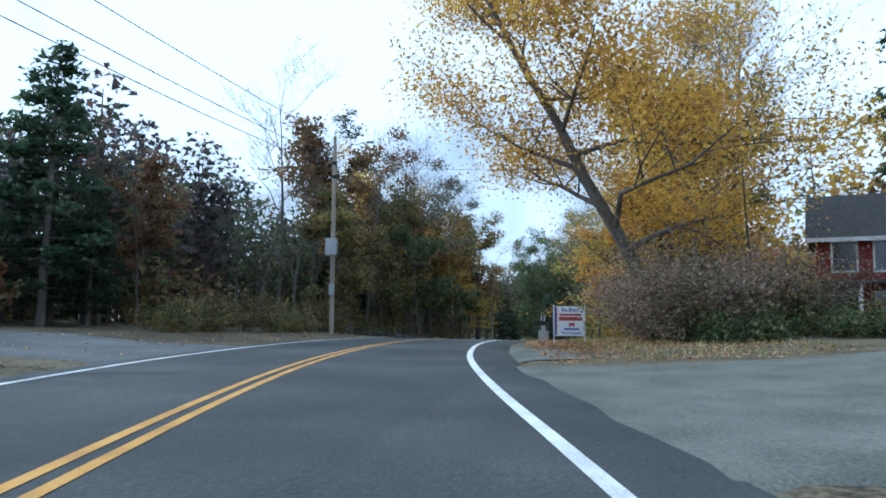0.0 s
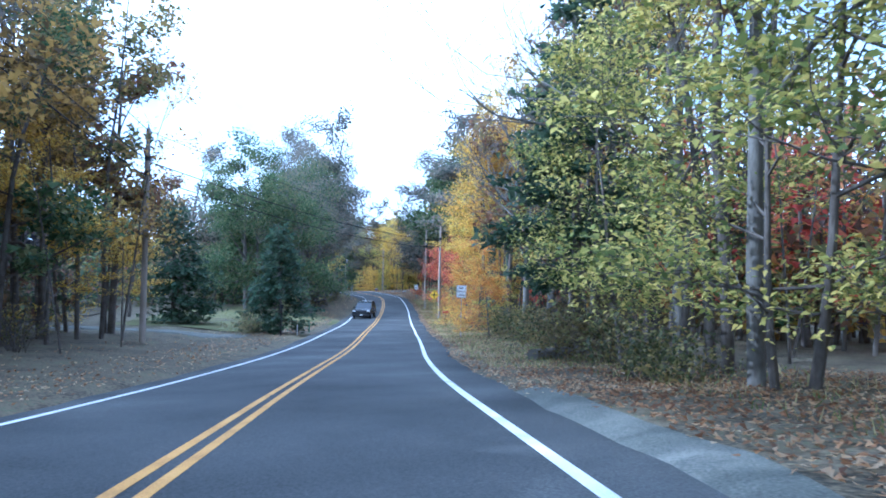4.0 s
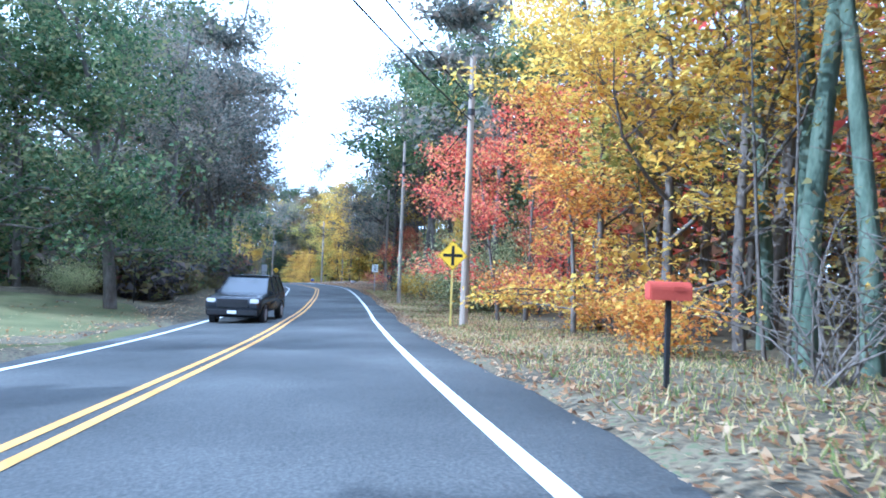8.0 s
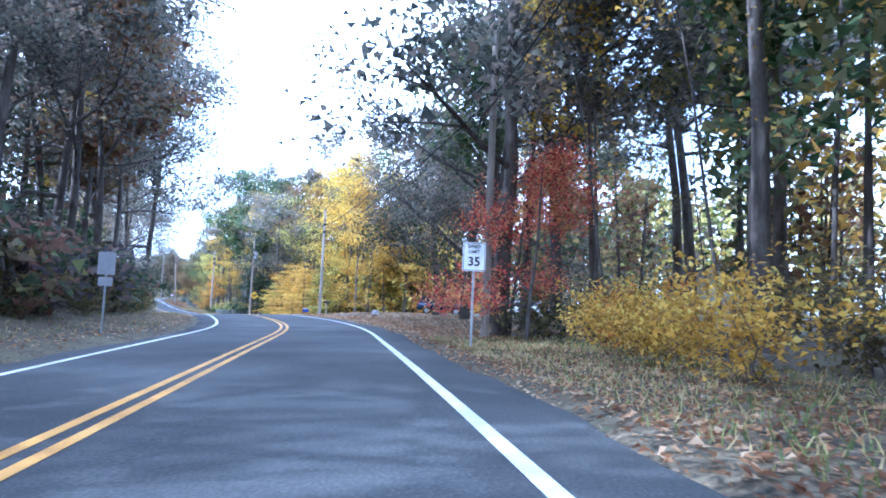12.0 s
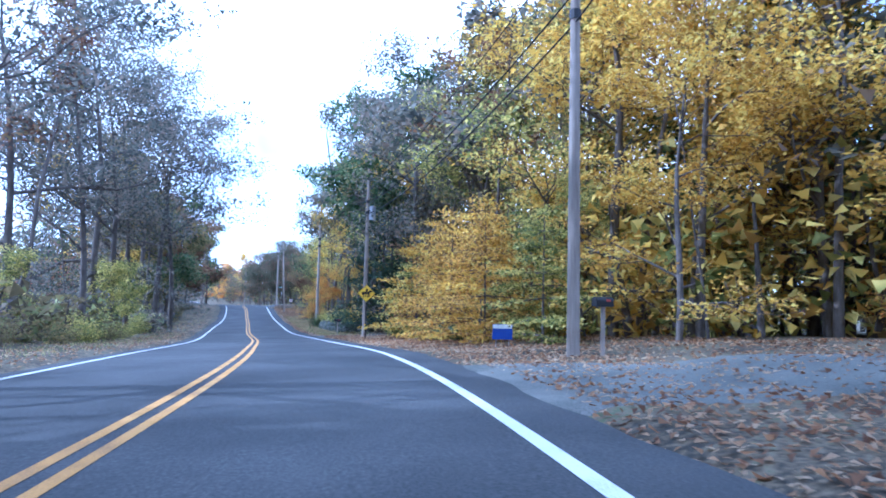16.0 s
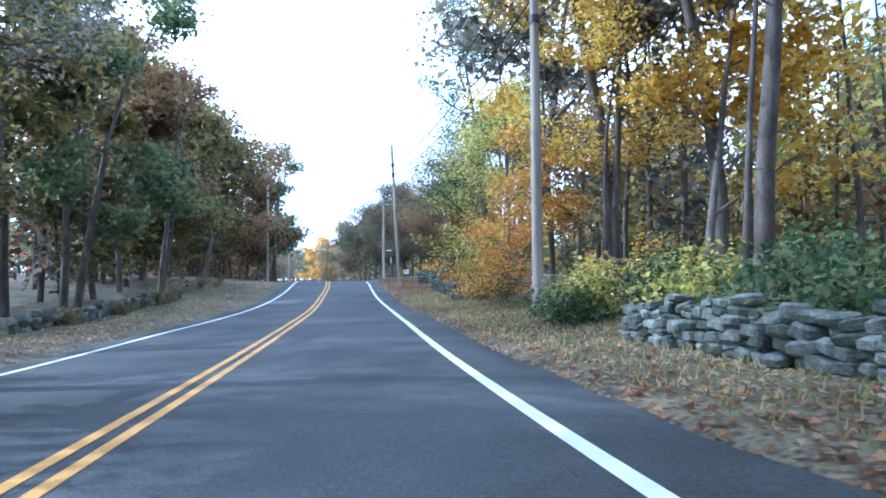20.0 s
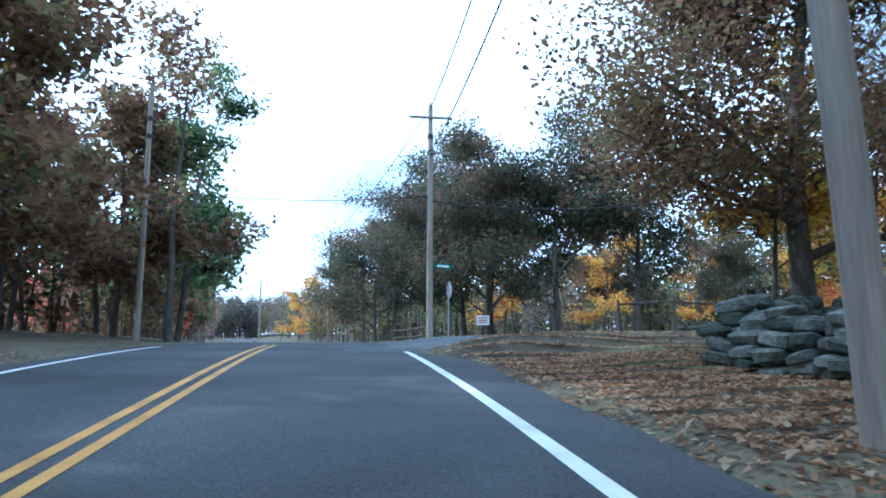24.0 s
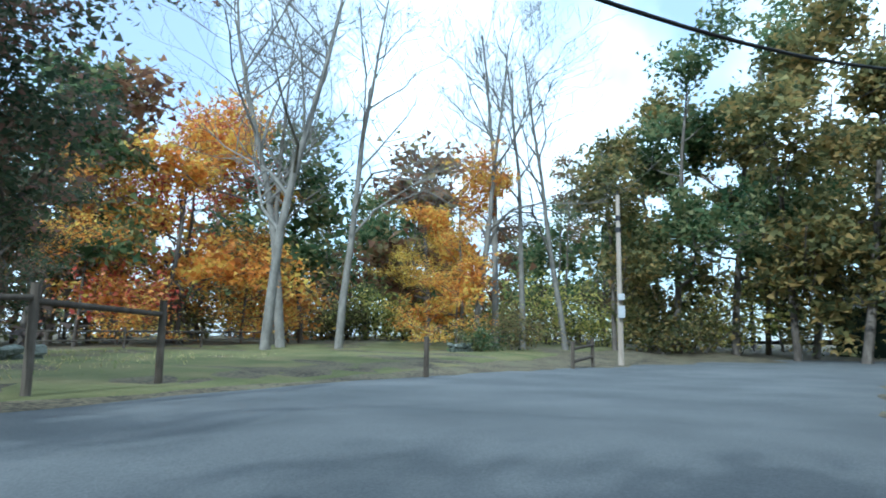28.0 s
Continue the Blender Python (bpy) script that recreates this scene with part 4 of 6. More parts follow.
# ---- the woods along the road, stretch by stretch ----
def backwoods(name, y0, y1, d0, d1, count, top, mats, seed, label):
    """The mass of far trees behind the first rows: slim trunks and loose leaf sprays, too many to count."""
    r, rng = random.Random(seed), np.random.default_rng(seed)
    segs, spots = [], {m.name: [] for m in mats}
    for k in range(count):
        y, d = r.uniform(y0, y1), r.uniform(d0, d1)
        x, yy = beside(y, d)
        if (abs(d) < 8 and y < 524) or side_depth(x, yy) < 3 or any(math.hypot(x - a, yy - b) < c for a, b, c in CLEAR):
            continue
        z, h = land(x, yy), r.uniform(0.7, 1.1) * top
        segs.append((Vector((x, yy, z - 0.3)), Vector((x + r.gauss(0, 0.5), yy + r.gauss(0, 0.5), z + h * 0.9)), r.uniform(0.09, 0.2), 0.03))
        w = r.uniform(1.6, 3.0)
        near = abs(d) < 30 and top > 7
        n = int(r.randint(150, 260) * (1.7 if near else 0.85))
        low = r.choice((0.08, 0.15, 0.35)) if top > 7 else 0.01
        zz = z + h * (low + (1 - low) * rng.random(n))
        f = np.sqrt(np.clip(1 - ((zz - z) / h - 0.55) ** 2 / 0.28, 0.08, 1))
        a, q = rng.random(n) * 2 * np.pi, np.sqrt(rng.random(n)) * w * f
        spots[r.choice(mats).name].append(np.stack([x + np.cos(a) * q, yy + np.sin(a) * q, zz, np.full(n, 0.4 if near else 0.64 if top > 7 else 0.43)], 1))
    root = tagged(new(name), label, "woods" if top > 7 else "undergrowth", kind="stuff")
    part("trunk", tubes("trunk", segs, M_BARK, 5), None, root)
    for m in mats:
        if spots[m.name]:
            p = np.concatenate(spots[m.name])
            part("foliage", leaves("foliage", p[:, :3], p[:, 3] * (0.6 + 0.8 * rng.random(len(p))), m, rng), None, root)
    return root


CLEAR += [(5, 27, 4), (19, 31, 8), (19.5, 68, 3), (80, 166, 7), (71, 194, 9), (15, 110, 16), (20, 122, 14), (12, 100, 12), (63, 174, 6), (82, 193, 8), (85, 320, 22), (110, 315, 24), (75, 335, 12)]
DARK = [("oak", 2), ("pine", 3), ("olive", 1), ("rust", 2), ("thin", 3), ("bare", 2)]
MIXED = [("oak", 2), ("olive", 2), ("rust", 1), ("yellow", 1), ("thin", 3), ("bare", 1)]
SCRUB = [("scrub", 4), ("greenbush", 1), ("limebush", 1), ("orangebush", 1)]

# the first bend: dark woods on the left, an old maple and scrub on the right
backwoods("far_woods", -60, 100, -60, -19, 130, 13, [L_GREEN, L_RUST, L_NEEDLE], 301, "dark mixed woods behind the bend")
backwoods("far_woods", -40, 62, 20, 60, 60, 13, [L_OLIVE, L_RUST, L_GREEN], 302, "autumn woods behind the house")
backwoods("far_woods", 24, 96, -44, -15, 150, 12.5, [L_TWIG, L_TWIG, L_NEEDLE, L_DUSK], 318, "grey twiggy woods behind the bend")
backwoods("undergrowth", 18, 100, -34, -14, 150, 3.6, [L_BROWN, L_NEEDLE, L_RUST], 311, "dark undergrowth below the trees")
woods(28, 47, -20, -14, 8, [("pine", 1), ("rust", 1), ("bare", 1)], 1, (0.42, 0.58))
backwoods("far_woods", 36, 104, -32, -16, 60, 13, [L_NEEDLE, L_GREEN, L_DUSK], 315, "dense dark woods behind the first trees")
woods(47, 100, -19, -11.5, 36, [("thin", 5), ("rust", 2), ("bare", 2), ("pine", 1), ("oak", 1)], 101, (0.8, 1.05))
woods(46, 80, -11.5, -9.5, 12, [("stem", 2), ("twigs", 2)], 102, (0.8, 1.1))
woods(26, 46, -13.0, -9.5, 12, [("scrub", 1)], 2, (0.7, 1.0))
woods(46, 74, -13.0, -10.5, 14, [("scrub", 2), ("edgeoak", 1)], 29, (0.65, 0.85))
tree("pine", -17.5, 29, 0.85)
tree("pine", -20, 34, 0.75)
tree("pine", -10.8, 87.7, 1.35)
tree("edgeoak", 0.5, 88, 0.95)
tree("edgeyellow", 2.5, 80, 0.7)
tree("edgeyellow", 4.5, 90, 0.7)
tree("bronzeoak", -2.5, 74, 1.0)
tree("bronzeoak", -7.0, 70, 0.95)
tree("bronzeoak", 2.0, 83, 0.9)
tree("edgeorange", 9.4, 42.5, 0.85)
tree("edgeorange", 10.8, 36.6, 0.75)
tree("edgepale", 11.5, 46.0, 0.7)
tree("bigmaple", 13.2, 39.2, 1.0, 180)
tree("leanmaple", 8.9, 25.4, 1.0, 180)
tree("bare", 14.5, 36.0, 1.0)
tree("bare", 12.4, 31.5, 0.85)
tree("bare", 17.5, 41.0, 1.05)
tree("tallpine", 22.6, 29.4, 0.95)
tree("pine", 16.5, 47.5, 0.7)
for k, (x, y, s) in enumerate(((8.2, 25.5, 1.3), (9.6, 23.6, 1.5), (10.6, 26.0, 1.7), (11.8, 22.0, 1.1), (13.0, 24.4, 1.0), (14.5, 21.0, 0.8), (9.2, 28.0, 1.5), (12.0, 28.5, 1.6), (15.8, 23.0, 0.8), (17.5, 19.5, 0.8), (14.6, 26.6, 0.8))):
    tree("scrub", x, y, s)
for x, y, s in ((8.0, 22.4, 1.15), (9.8, 23.4, 1.35), (7.9, 24.6, 1.1), (11.6, 22.6, 1.0)):
    tree("mound", x, y, s)
for x, y in ((8.4, 20.4), (9.9, 20.2), (11.9, 19.9), (14.0, 18.7), (16.0, 17.5), (13.2, 20.4)):
    tree("greenbush", x, y, 0.75)
tree("thin", 12.6, 26.5, 0.6)

# down to the school zone sign: yellow-green edge on the right
for x, y, s in ((13.2, 53.5, 1.0), (15.0, 56.5, 1.15), (12.4, 57.5, 0.95), (16.5, 61.0, 1.1), (14.6, 64.5, 0.9), (18.6, 66.5, 1.0), (12.6, 49.8, 0.8)):
    tree("edgelime", x + 1.2, y - 0.4, s)
tree("bare", 16.1, 57.2, 0.95)
tree("pine", 20.3, 68.5, 0.85)
tree("edgeoak", 22.0, 73.0, 0.9)
tree("limebush", 11.4, 47.2, 1.3)
tree("limebush", 12.2, 45.6, 1.2)
tree("edgelime", 13.4, 44.0, 0.9)
tree("edgeoak", 15.6, 43.2, 0.8)
tree("edgeorange", 23.4, 83.0, 0.55)
for x, y in ((11.5, 51.0), (13.4, 60.5), (15.6, 68.0), (14.2, 47.6)):
    tree("scrub", x, y, 0.9)
backwoods("far_woods", 45, 165, 17, 55, 190, 13, [L_OLIVE, L_GREEN, L_RUST, L_GOLD, L_RED], 303, "autumn woods with many thin trunks")
woods(64, 84, 9.5, 14, 9, [("thin", 3), ("bare", 1)], 3)
woods(46, 112, 9.5, 16, 46, [("stem", 3), ("twigs", 2), ("thin", 2)], 32, (0.85, 1.1))
woods(84, 104, 10.5, 15, 9, [("thin", 2), ("bare", 3), ("rust", 1)], 31)
woods(66, 100, 8.6, 10.2, 9, [("scrub", 2), ("orangebush", 1)], 4)
tree("tier", 31.4, 92.0, 0.9)
tree("vinetrunk", 31.0, 94.5, 0.95)
tree("vinetrunk", 32.6, 93.2, 0.9)
tree("edgepale", 37.8, 102.0, 1.2)
for x, y, s in ((33.2, 102.6, 1.0), (34.8, 106.0, 1.05), (37.4, 109.6, 1.0)):
    tree("edgeyellow", x + 0.8, y - 0.6, s)
for x, y, s in ((27.6, 90.6, 0.8), (36.6, 107.4, 0.85)):
    tree("edgeorange", x, y, s)
tree("red", 38.6, 115.4, 1.0)
tree("red", 39.6, 113.6, 1.1)
for x, y, s in ((34.2, 98.9, 1.0), (33.6, 97.5, 0.95), (35.6, 99.8, 1.1), (32.8, 95.4, 0.9), (37.0, 101.5, 1.0)):
    tree("vinetrunk", x, y, s)
for x, y in ((31.6, 97.0), (33.4, 101.4), (36.0, 104.4), (38.0, 108.6)):
    tree("orangebush" if y > 100 else "twigs", x, y, 0.85)

# lawn on the left with its oak and spruces
tree("lawnoak", 25.5, 126.0, 0.95)
tree("lawnoak", 18.5, 128.0, 0.95)
tree("archoak", 29.5, 136.0, 1.0)
tree("edgeoak", 21.5, 136.5, 1.1)
tree("spruce", 15.6, 96.2, 1.05)
tree("spruce", 9.0, 104.0, 1.2)
tree("rust", 6.0, 112.0, 0.75)
tree("oak", 12.0, 132.0, 0.8)
tree("scrub", 12.6, 93.0, 0.7)
tree("greybush", 24.4, 133.0, 0.8)
backwoods("far_woods", 95, 192, -60, -24, 100, 14, [L_GREEN, L_OLIVE, L_RUST], 304, "dark oak woods beyond the lawn")
backwoods("far_woods", 192, 330, -75, -48, 50, 10, [L_RUST, L_OLIVE, L_HAZE], 314, "thin brown woods seen between roadside trunks")

# up the rise: tall oaks on both sides
tree("greybush", 43.4, 122.4, 1.7)
tree("scrub", 45.6, 126.0, 1.0)
tree("olive", 47.4, 122.8, 0.8)
tree("yellow", 48.6, 134.6, 0.42)
tree("yellowbush", 47.2, 136.2, 0.9)
for x, y, s in ((50.6, 140.6, 1.0), (54.8, 141.0, 1.1), (57.5, 148.5, 1.1), (55.8, 143.0, 1.2), (47.4, 127.5, 1.1), (48.2, 119.5, 1.0), (60.2, 160.5, 1.1)):
    tree("oak", x, y, s)
tree("talloak", 55.9, 158.6, 1.0, 40)
tree("talloak", 50.4, 141.6, 1.08, 120)
tree("talloak", 61.5, 168.0, 0.9, 75)
tree("red", 54.0, 155.8, 0.85)
tree("red", 56.2, 158.4, 0.8)
tree("red", 47.0, 121.0, 0.8)
for x, y, s in ((50.0, 143.6, 0.9), (51.6, 146.0, 0.75), (52.8, 148.6, 0.8), (54.0, 150.6, 0.8), (55.6, 152.6, 0.7)):
    tree("yellowbush", x, y, s * 0.8)
woods(116, 166, 10, 17, 26, [("thin", 3), ("stem", 2), ("twigs", 1)], 61, (0.9, 1.1))
woods(118, 160, 8.8, 11, 9, [("scrub", 3), ("orangebush", 1)], 6)
woods(138, 192, -15, -9.6, 19, [("archoak", 3), ("oak", 1), ("rust", 1)], 7, (1.0, 1.2))
woods(136, 190, -9.2, -7.8, 10, [("scrub", 1)], 71, (0.5, 0.8))

# the left bend: a double oak on a leafy mound, then yellow maples
tree("spreadoak", 64.2, 174.9, 1.0, 30)
tree("dusktree", 66.9, 183.6, 1.0)
for x, y, s in ((84, 200, 1.1), (88, 195, 1.2), (80, 204, 1.1), (91, 189, 1.1), (77.5, 209, 1.05), (86, 184, 1.1), (93, 200, 1.2), (79, 182, 1.0), (82, 209, 1.2)):
    tree("edgeoak", x, y, s)
for x, y in ((77, 200), (79.5, 198), (82, 197.5), (75.5, 202), (86, 192.5)):
    tree("orangebush", x, y, 0.8)
for x, y, s in ((70.6, 206.0, 1.2), (73.4, 209.5, 1.25), (70.4, 212.6, 1.1), (74.6, 204.6, 1.2), (77.0, 207.5, 1.15), (68.0, 203.6, 0.75)):
    tree("edgeyellow", x, y, s)
for x, y, s in ((69.0, 215.0, 0.95), (71.0, 218.0, 1.0), (69.5, 224.0, 0.95), (72.0, 227.0, 1.05), (70.0, 232.5, 0.9), (73.5, 221.0, 1.1), (68.4, 219.6, 0.8)):
    tree("thin", x, y, s)
for x, y, s in ((67.6, 221.0, 0.6), (67.2, 225.4, 0.6)):
    tree("edgeorange", x, y, s)
tree("limebush", 66.6, 211.8, 0.8)
for key, x, y, s in (("tiergold", 64.6, 210.5, 0.9), ("tier", 65.4, 207.2, 0.9), ("tier", 65.6, 213.6, 1.0), ("tiergold", 65.2, 216.8, 1.0), ("tiergold", 66.2, 219.8, 1.05), ("tier", 65.6, 222.8, 1.0), ("tier", 66.0, 226.0, 0.95), ("tier", 68.4, 214.6, 1.3), ("tiergold", 67.2, 229.0, 0.9)):
    tree(key, x, y, s)
for key, y, d in (("tallyellow", 209, 13.0), ("talllime", 215, 15.0), ("tallyellow", 220, 15.5), ("talllime", 226, 13.5), ("talloak", 236, 12.0), ("talllime", 245, 15.0)):
    tree(key, *beside(y, d), 0.95)
backwoods("far_woods", 200, 242, 16, 30, 48, 16, [L_OLIVE, L_LIME, L_HAZE, L_YELLOW], 319, "tall olive and yellow woods close behind the verge")
backwoods("far_woods", 285, 312, 44, 80, 70, 13, [L_HAZE, L_OLIVE, L_GREEN], 320, "hazy olive woods beside the side road")
backwoods("far_woods", 74, 126, 13, 28, 90, 12.5, [L_TWIG, L_RUST, L_BROWN, L_RED, L_BRONZE], 334, "pinkish brown twiggy woods behind the verge")
backwoods("far_woods", 112, 168, 14, 30, 60, 16, [L_OLIVE, L_RUST, L_GREEN, L_BROWN], 327, "tall brown and olive woods close behind the verge")
backwoods("far_woods", 118, 192, -26, -15, 70, 15, [L_DUSK, L_HAZE, L_GREEN], 328, "dark tall woods close behind the roadside oaks")
backwoods("far_woods", 262, 312, 14, 32, 50, 13, [L_OLIVE, L_HAZE, L_RUST, L_LIME], 329, "green and rusty woods behind the stone wall")
backwoods("far_woods", 262, 340, -30, -14, 70, 13, [L_DUSK, L_HAZE, L_RUST], 330, "dusky woods behind the last rise")
tree("edgelime", 68.4, 209.8, 0.6)
tree("edgeorange", 67.6, 229.6, 0.7)
backwoods("undergrowth", 198, 236, 13, 24, 70, 6.6, [L_LIME, L_YELLOW, L_OLIVE, L_GOLD], 331, "yellow and olive low growth among the trunks")
backwoods("undergrowth", 124, 192, -14, -8.8, 120, 3.2, [L_TWIG, L_DUSK, L_BROWN], 332, "dark twiggy growth at the wood's edge")
backwoods("undergrowth", 190, 262, -16, -9.5, 60, 2.6, [L_TWIG, L_BROWN, L_PALE], 333, "thin twiggy growth at the wood's edge")
tree("edgerust", 71.5, 232.0, 0.9)
backwoods("far_woods", 170, 310, 17, 55, 190, 13, [L_OLIVE, L_GREEN, L_LIME, L_RUST], 305, "olive autumn woods with many thin trunks")
woods(203, 246, 11, 19, 34, [("thin", 4), ("oak", 1), ("stem", 2)], 9)
for x, y in ((65.0, 214.6), (64.9, 217.4), (65.0, 220.4), (65.2, 224.2), (65.2, 227.2), (66.4, 218.6), (66.8, 223.0)):
    tree("greenbush", x, y, 0.62)
for x, y, s in ((46.8, 199.0, 1.0), (44.6, 213.0, 1.0), (44.0, 227.0, 1.1), (46.4, 233.0, 1.0), (45.2, 240.0, 1.1), (46.8, 246.6, 1.0), (48.2, 253.0, 1.05), (46.0, 259.0, 1.0)):
    tree("archoak", x, y, s * 1.05)
woods(186, 262, -19, -10, 18, [("thin", 2), ("bare", 1), ("stem", 4)], 72)
woods(190, 262, -9.5, -8, 14, [("scrub", 3), ("limebush", 1)], 8, (0.4, 0.75))
woods(196, 262, -13, -10, 6, [("rust", 1), ("lime", 1)], 81, (0.5, 0.7))

for x, y, s in ((66.5, 158.5, 1.0), (70.5, 163.0, 1.1), (63.8, 152.5, 1.0), (73.0, 158.0, 1.0), (62.0, 146.0, 1.1)):
    tree("oak", x, y, s)
for x, y, s in ((76.0, 203.5, 1.2), (79.0, 201.5, 1.1), (82.5, 200.5, 1.2), (86.5, 198.0, 1.2), (90.0, 193.0, 1.2)):
    tree("thin", x, y, s)
tree("archoak", 49.8, 251.3, 0.95)
tree("archoak", 46.6, 240.8, 1.05)

for y, d, s in ((163, 9.8, 1.0), (168.5, 10.8, 1.05)):
    x, yy = beside(y, d)
    if not any(math.hypot(x - a, yy - b) < 3 for a, b, c in CLEAR):
        tree("archoak", x, yy, s)

for y, d, s in ((188, -10.5, 1.0), (193, -12.0, 1.1), (198, -10.0, 1.0), (191, -16.0, 1.1)):
    tree("archoak", *beside(y, d), s)
for y, d, s in ((252, 13.0, 1.1), (258, 12.0, 1.0), (264, 11.0, 1.1), (268, 13.0, 1.0), (273, 11.5, 1.05)):
    tree("thin", *beside(y, d), s)

# the dip with the stone wall: pine, green shrubs, tall oaks above
tree("widepine", 66.6, 239.9, 1.0)
tree("pine", 72.0, 249.6, 0.9)
tree("yellowbush", 65.6, 243.2, 0.75)
tree("yellowbush", 67.2, 242.4, 0.7)
tree("yellow", 72.6, 240.0, 0.6)
for x, y, s in ((64.9, 245.2, 0.95), (65.2, 247.6, 1.0), (64.9, 250.0, 1.05), (65.3, 252.2, 1.1), (64.8, 254.4, 1.05), (65.2, 256.4, 1.0), (64.7, 258.4, 0.95), (66.8, 249.0, 1.1), (66.9, 253.4, 1.15), (66.6, 257.2, 1.0), (64.8, 260.6, 0.7), (63.7, 259.6, 0.8), (63.8, 257.8, 0.75)):
    tree("greenbush", x, y, s)
for x, y, s in ((69.2, 258.6, 1.1), (72.6, 256.6, 1.15), (68.2, 266.0, 1.05), (66.8, 272.0, 1.0), (70.8, 263.0, 1.0)):
    tree("oak", x, y, s)
for x, y, s in ((75.0, 262.0, 1.0), (71.6, 270.0, 1.05), (74.0, 254.0, 1.0), (67.0, 277.6, 0.95), (66.6, 268.4, 1.0)):
    tree("thin", x, y, s)
tree("edgeyellow", 67.0, 264.2, 0.85)
tree("yellow", 69.4, 261.6, 0.95)
tree("edgeorange", 65.4, 266.2, 0.75)
tree("edgeorange", 65.0, 270.0, 0.6)
for x, y in ((64.6, 268.0), (64.4, 272.0), (64.8, 275.2)):
    tree("scrub", x, y, 0.6)

# the last rise to the crossing
woods(262, 296, -15, -9.2, 11, [("edgeoak", 2), ("olive", 1), ("rust", 1), ("thin", 1)], 73, (0.9, 1.15))
woods(297, 326, -19, -13.5, 10, [("edgeoak", 2), ("rust", 1), ("olive", 1)], 75, (0.9, 1.15))
woods(264, 300, -9.5, -8.2, 6, [("scrub", 1)], 74, (0.4, 0.6))
tree("edgerust", 49.0, 329.5, 1.1)
tree("edgeoak", 47.8, 336.5, 1.15)
tree("edgerust", 43.8, 318.5, 1.1)
tree("edgeoak", 44.6, 309.0, 1.1)
tree("edgeoak", 44.6, 334.5, 1.0)
tree("edgerust", 44.0, 322.0, 1.0)
tree("limebush", 66.8, 285.0, 1.2)
for x, y, s in ((66.8, 288.6, 0.95), (68.2, 282.8, 1.0), (70.0, 287.0, 1.05), (67.2, 279.6, 0.9)):
    tree("edgelime", x, y, s * 1.2)
tree("bigoak", 68.9, 291.6, 0.95)
tree("rustoak", 68.1, 304.7, 0.78)
tree("edgelime", 70.5, 294.5, 1.3)
tree("oak", 73.0, 297.5, 1.0)
tree("yellow", 67.6, 305.0, 0.45)
tree("edgeyellow", 71.0, 301.2, 0.7)
tree("olive", 72.8, 304.2, 0.85)
tree("scrub", 73.0, 300.0, 0.9)
for x, y, s in ((70.0, 327.3, 0.96), (74.2, 326.6, 0.84), (84.0, 333.5, 0.6), (66.6, 330.4, 1.0), (66.0, 334.6, 1.0), (64.6, 341.0, 1.0), (62.6, 349.0, 1.0), (61.2, 357.0, 0.95), (68.6, 338.0, 0.9)):
    tree("pear", x, y, s * 0.93)
tree("edgerust", 60.4, 366.0, 0.9)
tree("orange", 80.0, 346.0, 0.75)
tree("orange", 88.0, 345.0, 0.8)
tree("orange", 72.0, 349.0, 0.8)
tree("red", 101.6, 338.4, 1.9)
tree("orange", 98.6, 337.4, 1.25)
tree("orange", 104.5, 341.0, 1.4)
tree("edgeorange", 94.0, 339.0, 1.2)
tree("edgeorange", 106.0, 336.5, 1.2)
tree("pine", 96.0, 352.0, 0.85)
for x, y, s in ((94.6, 329.0, 1.1), (99.5, 330.5, 1.25), (98.8, 326.9, 1.2), (104.6, 320.6, 1.15), (106.7, 319.6, 1.25), (109.1, 315.3, 1.2), (108.0, 318.0, 1.2), (103.4, 333.0, 1.1)):
    tree("bare", x, y, s)
tree("edgeorange", 103.4, 321.4, 0.85)
tree("orange", 108.0, 322.0, 1.0)
tree("edgeyellow", 109.6, 324.4, 0.75)
tree("scrub", 103.6, 318.0, 1.1)
tree("greenbush", 101.0, 319.6, 1.2)
for x, y, s in ((114.0, 312.0, 1.0), (116.0, 307.5, 1.3), (119.0, 303.0, 1.5), (123.0, 307.0, 1.5), (114.5, 300.0, 1.5), (110.0, 297.6, 1.5), (121.0, 297.0, 1.6), (104.0, 294.0, 1.2), (111.0, 290.0, 1.3), (126.0, 299.0, 1.3), (107.5, 296.0, 1.2)):
    tree("edgeoak", x, y, s)
backwoods("far_woods", 330, 470, 30, 100, 190, 12, [L_OLIVE, L_GREEN, L_RUST, L_DUSK], 306, "autumn woods behind the field")
backwoods("far_woods", 325, 520, -60, -9.5, 230, 12, [L_GREEN, L_RUST, L_OLIVE, L_RED], 307, "woods along the road past the crossing")
backwoods("far_woods", 355, 520, 9.5, 34, 120, 12, [L_OLIVE, L_GREEN, L_RUST, L_HAZE], 308, "rusty and olive woods along the road past the crossing")
tree("orange", 47.0, 452.0, 1.3)
tree("orange", 51.0, 446.0, 1.1)
tree("yellow", 56.0, 440.0, 1.1)


backwoods("undergrowth", 122, 192, -22, -12, 110, 6.8, [L_DUSK, L_BROWN, L_GREEN], 326, "dark low growth under the roadside oaks")
backwoods("undergrowth", 420, 560, -60, 70, 120, 6.5, [L_HAZE, L_RUST, L_TWIG, L_BROWN], 316, "autumn undergrowth at the end of the road")
backwoods("far_woods", 526, 570, -50, 40, 380, 14, [L_RUST, L_HAZE, L_HAZE, L_TWIG], 317, "woods where the road bends away")
backwoods("far_woods", 440, 524, -60, 70, 130, 12, [L_OLIVE, L_RUST, L_HAZE, L_TWIG], 309, "autumn woods closing the end of the road")
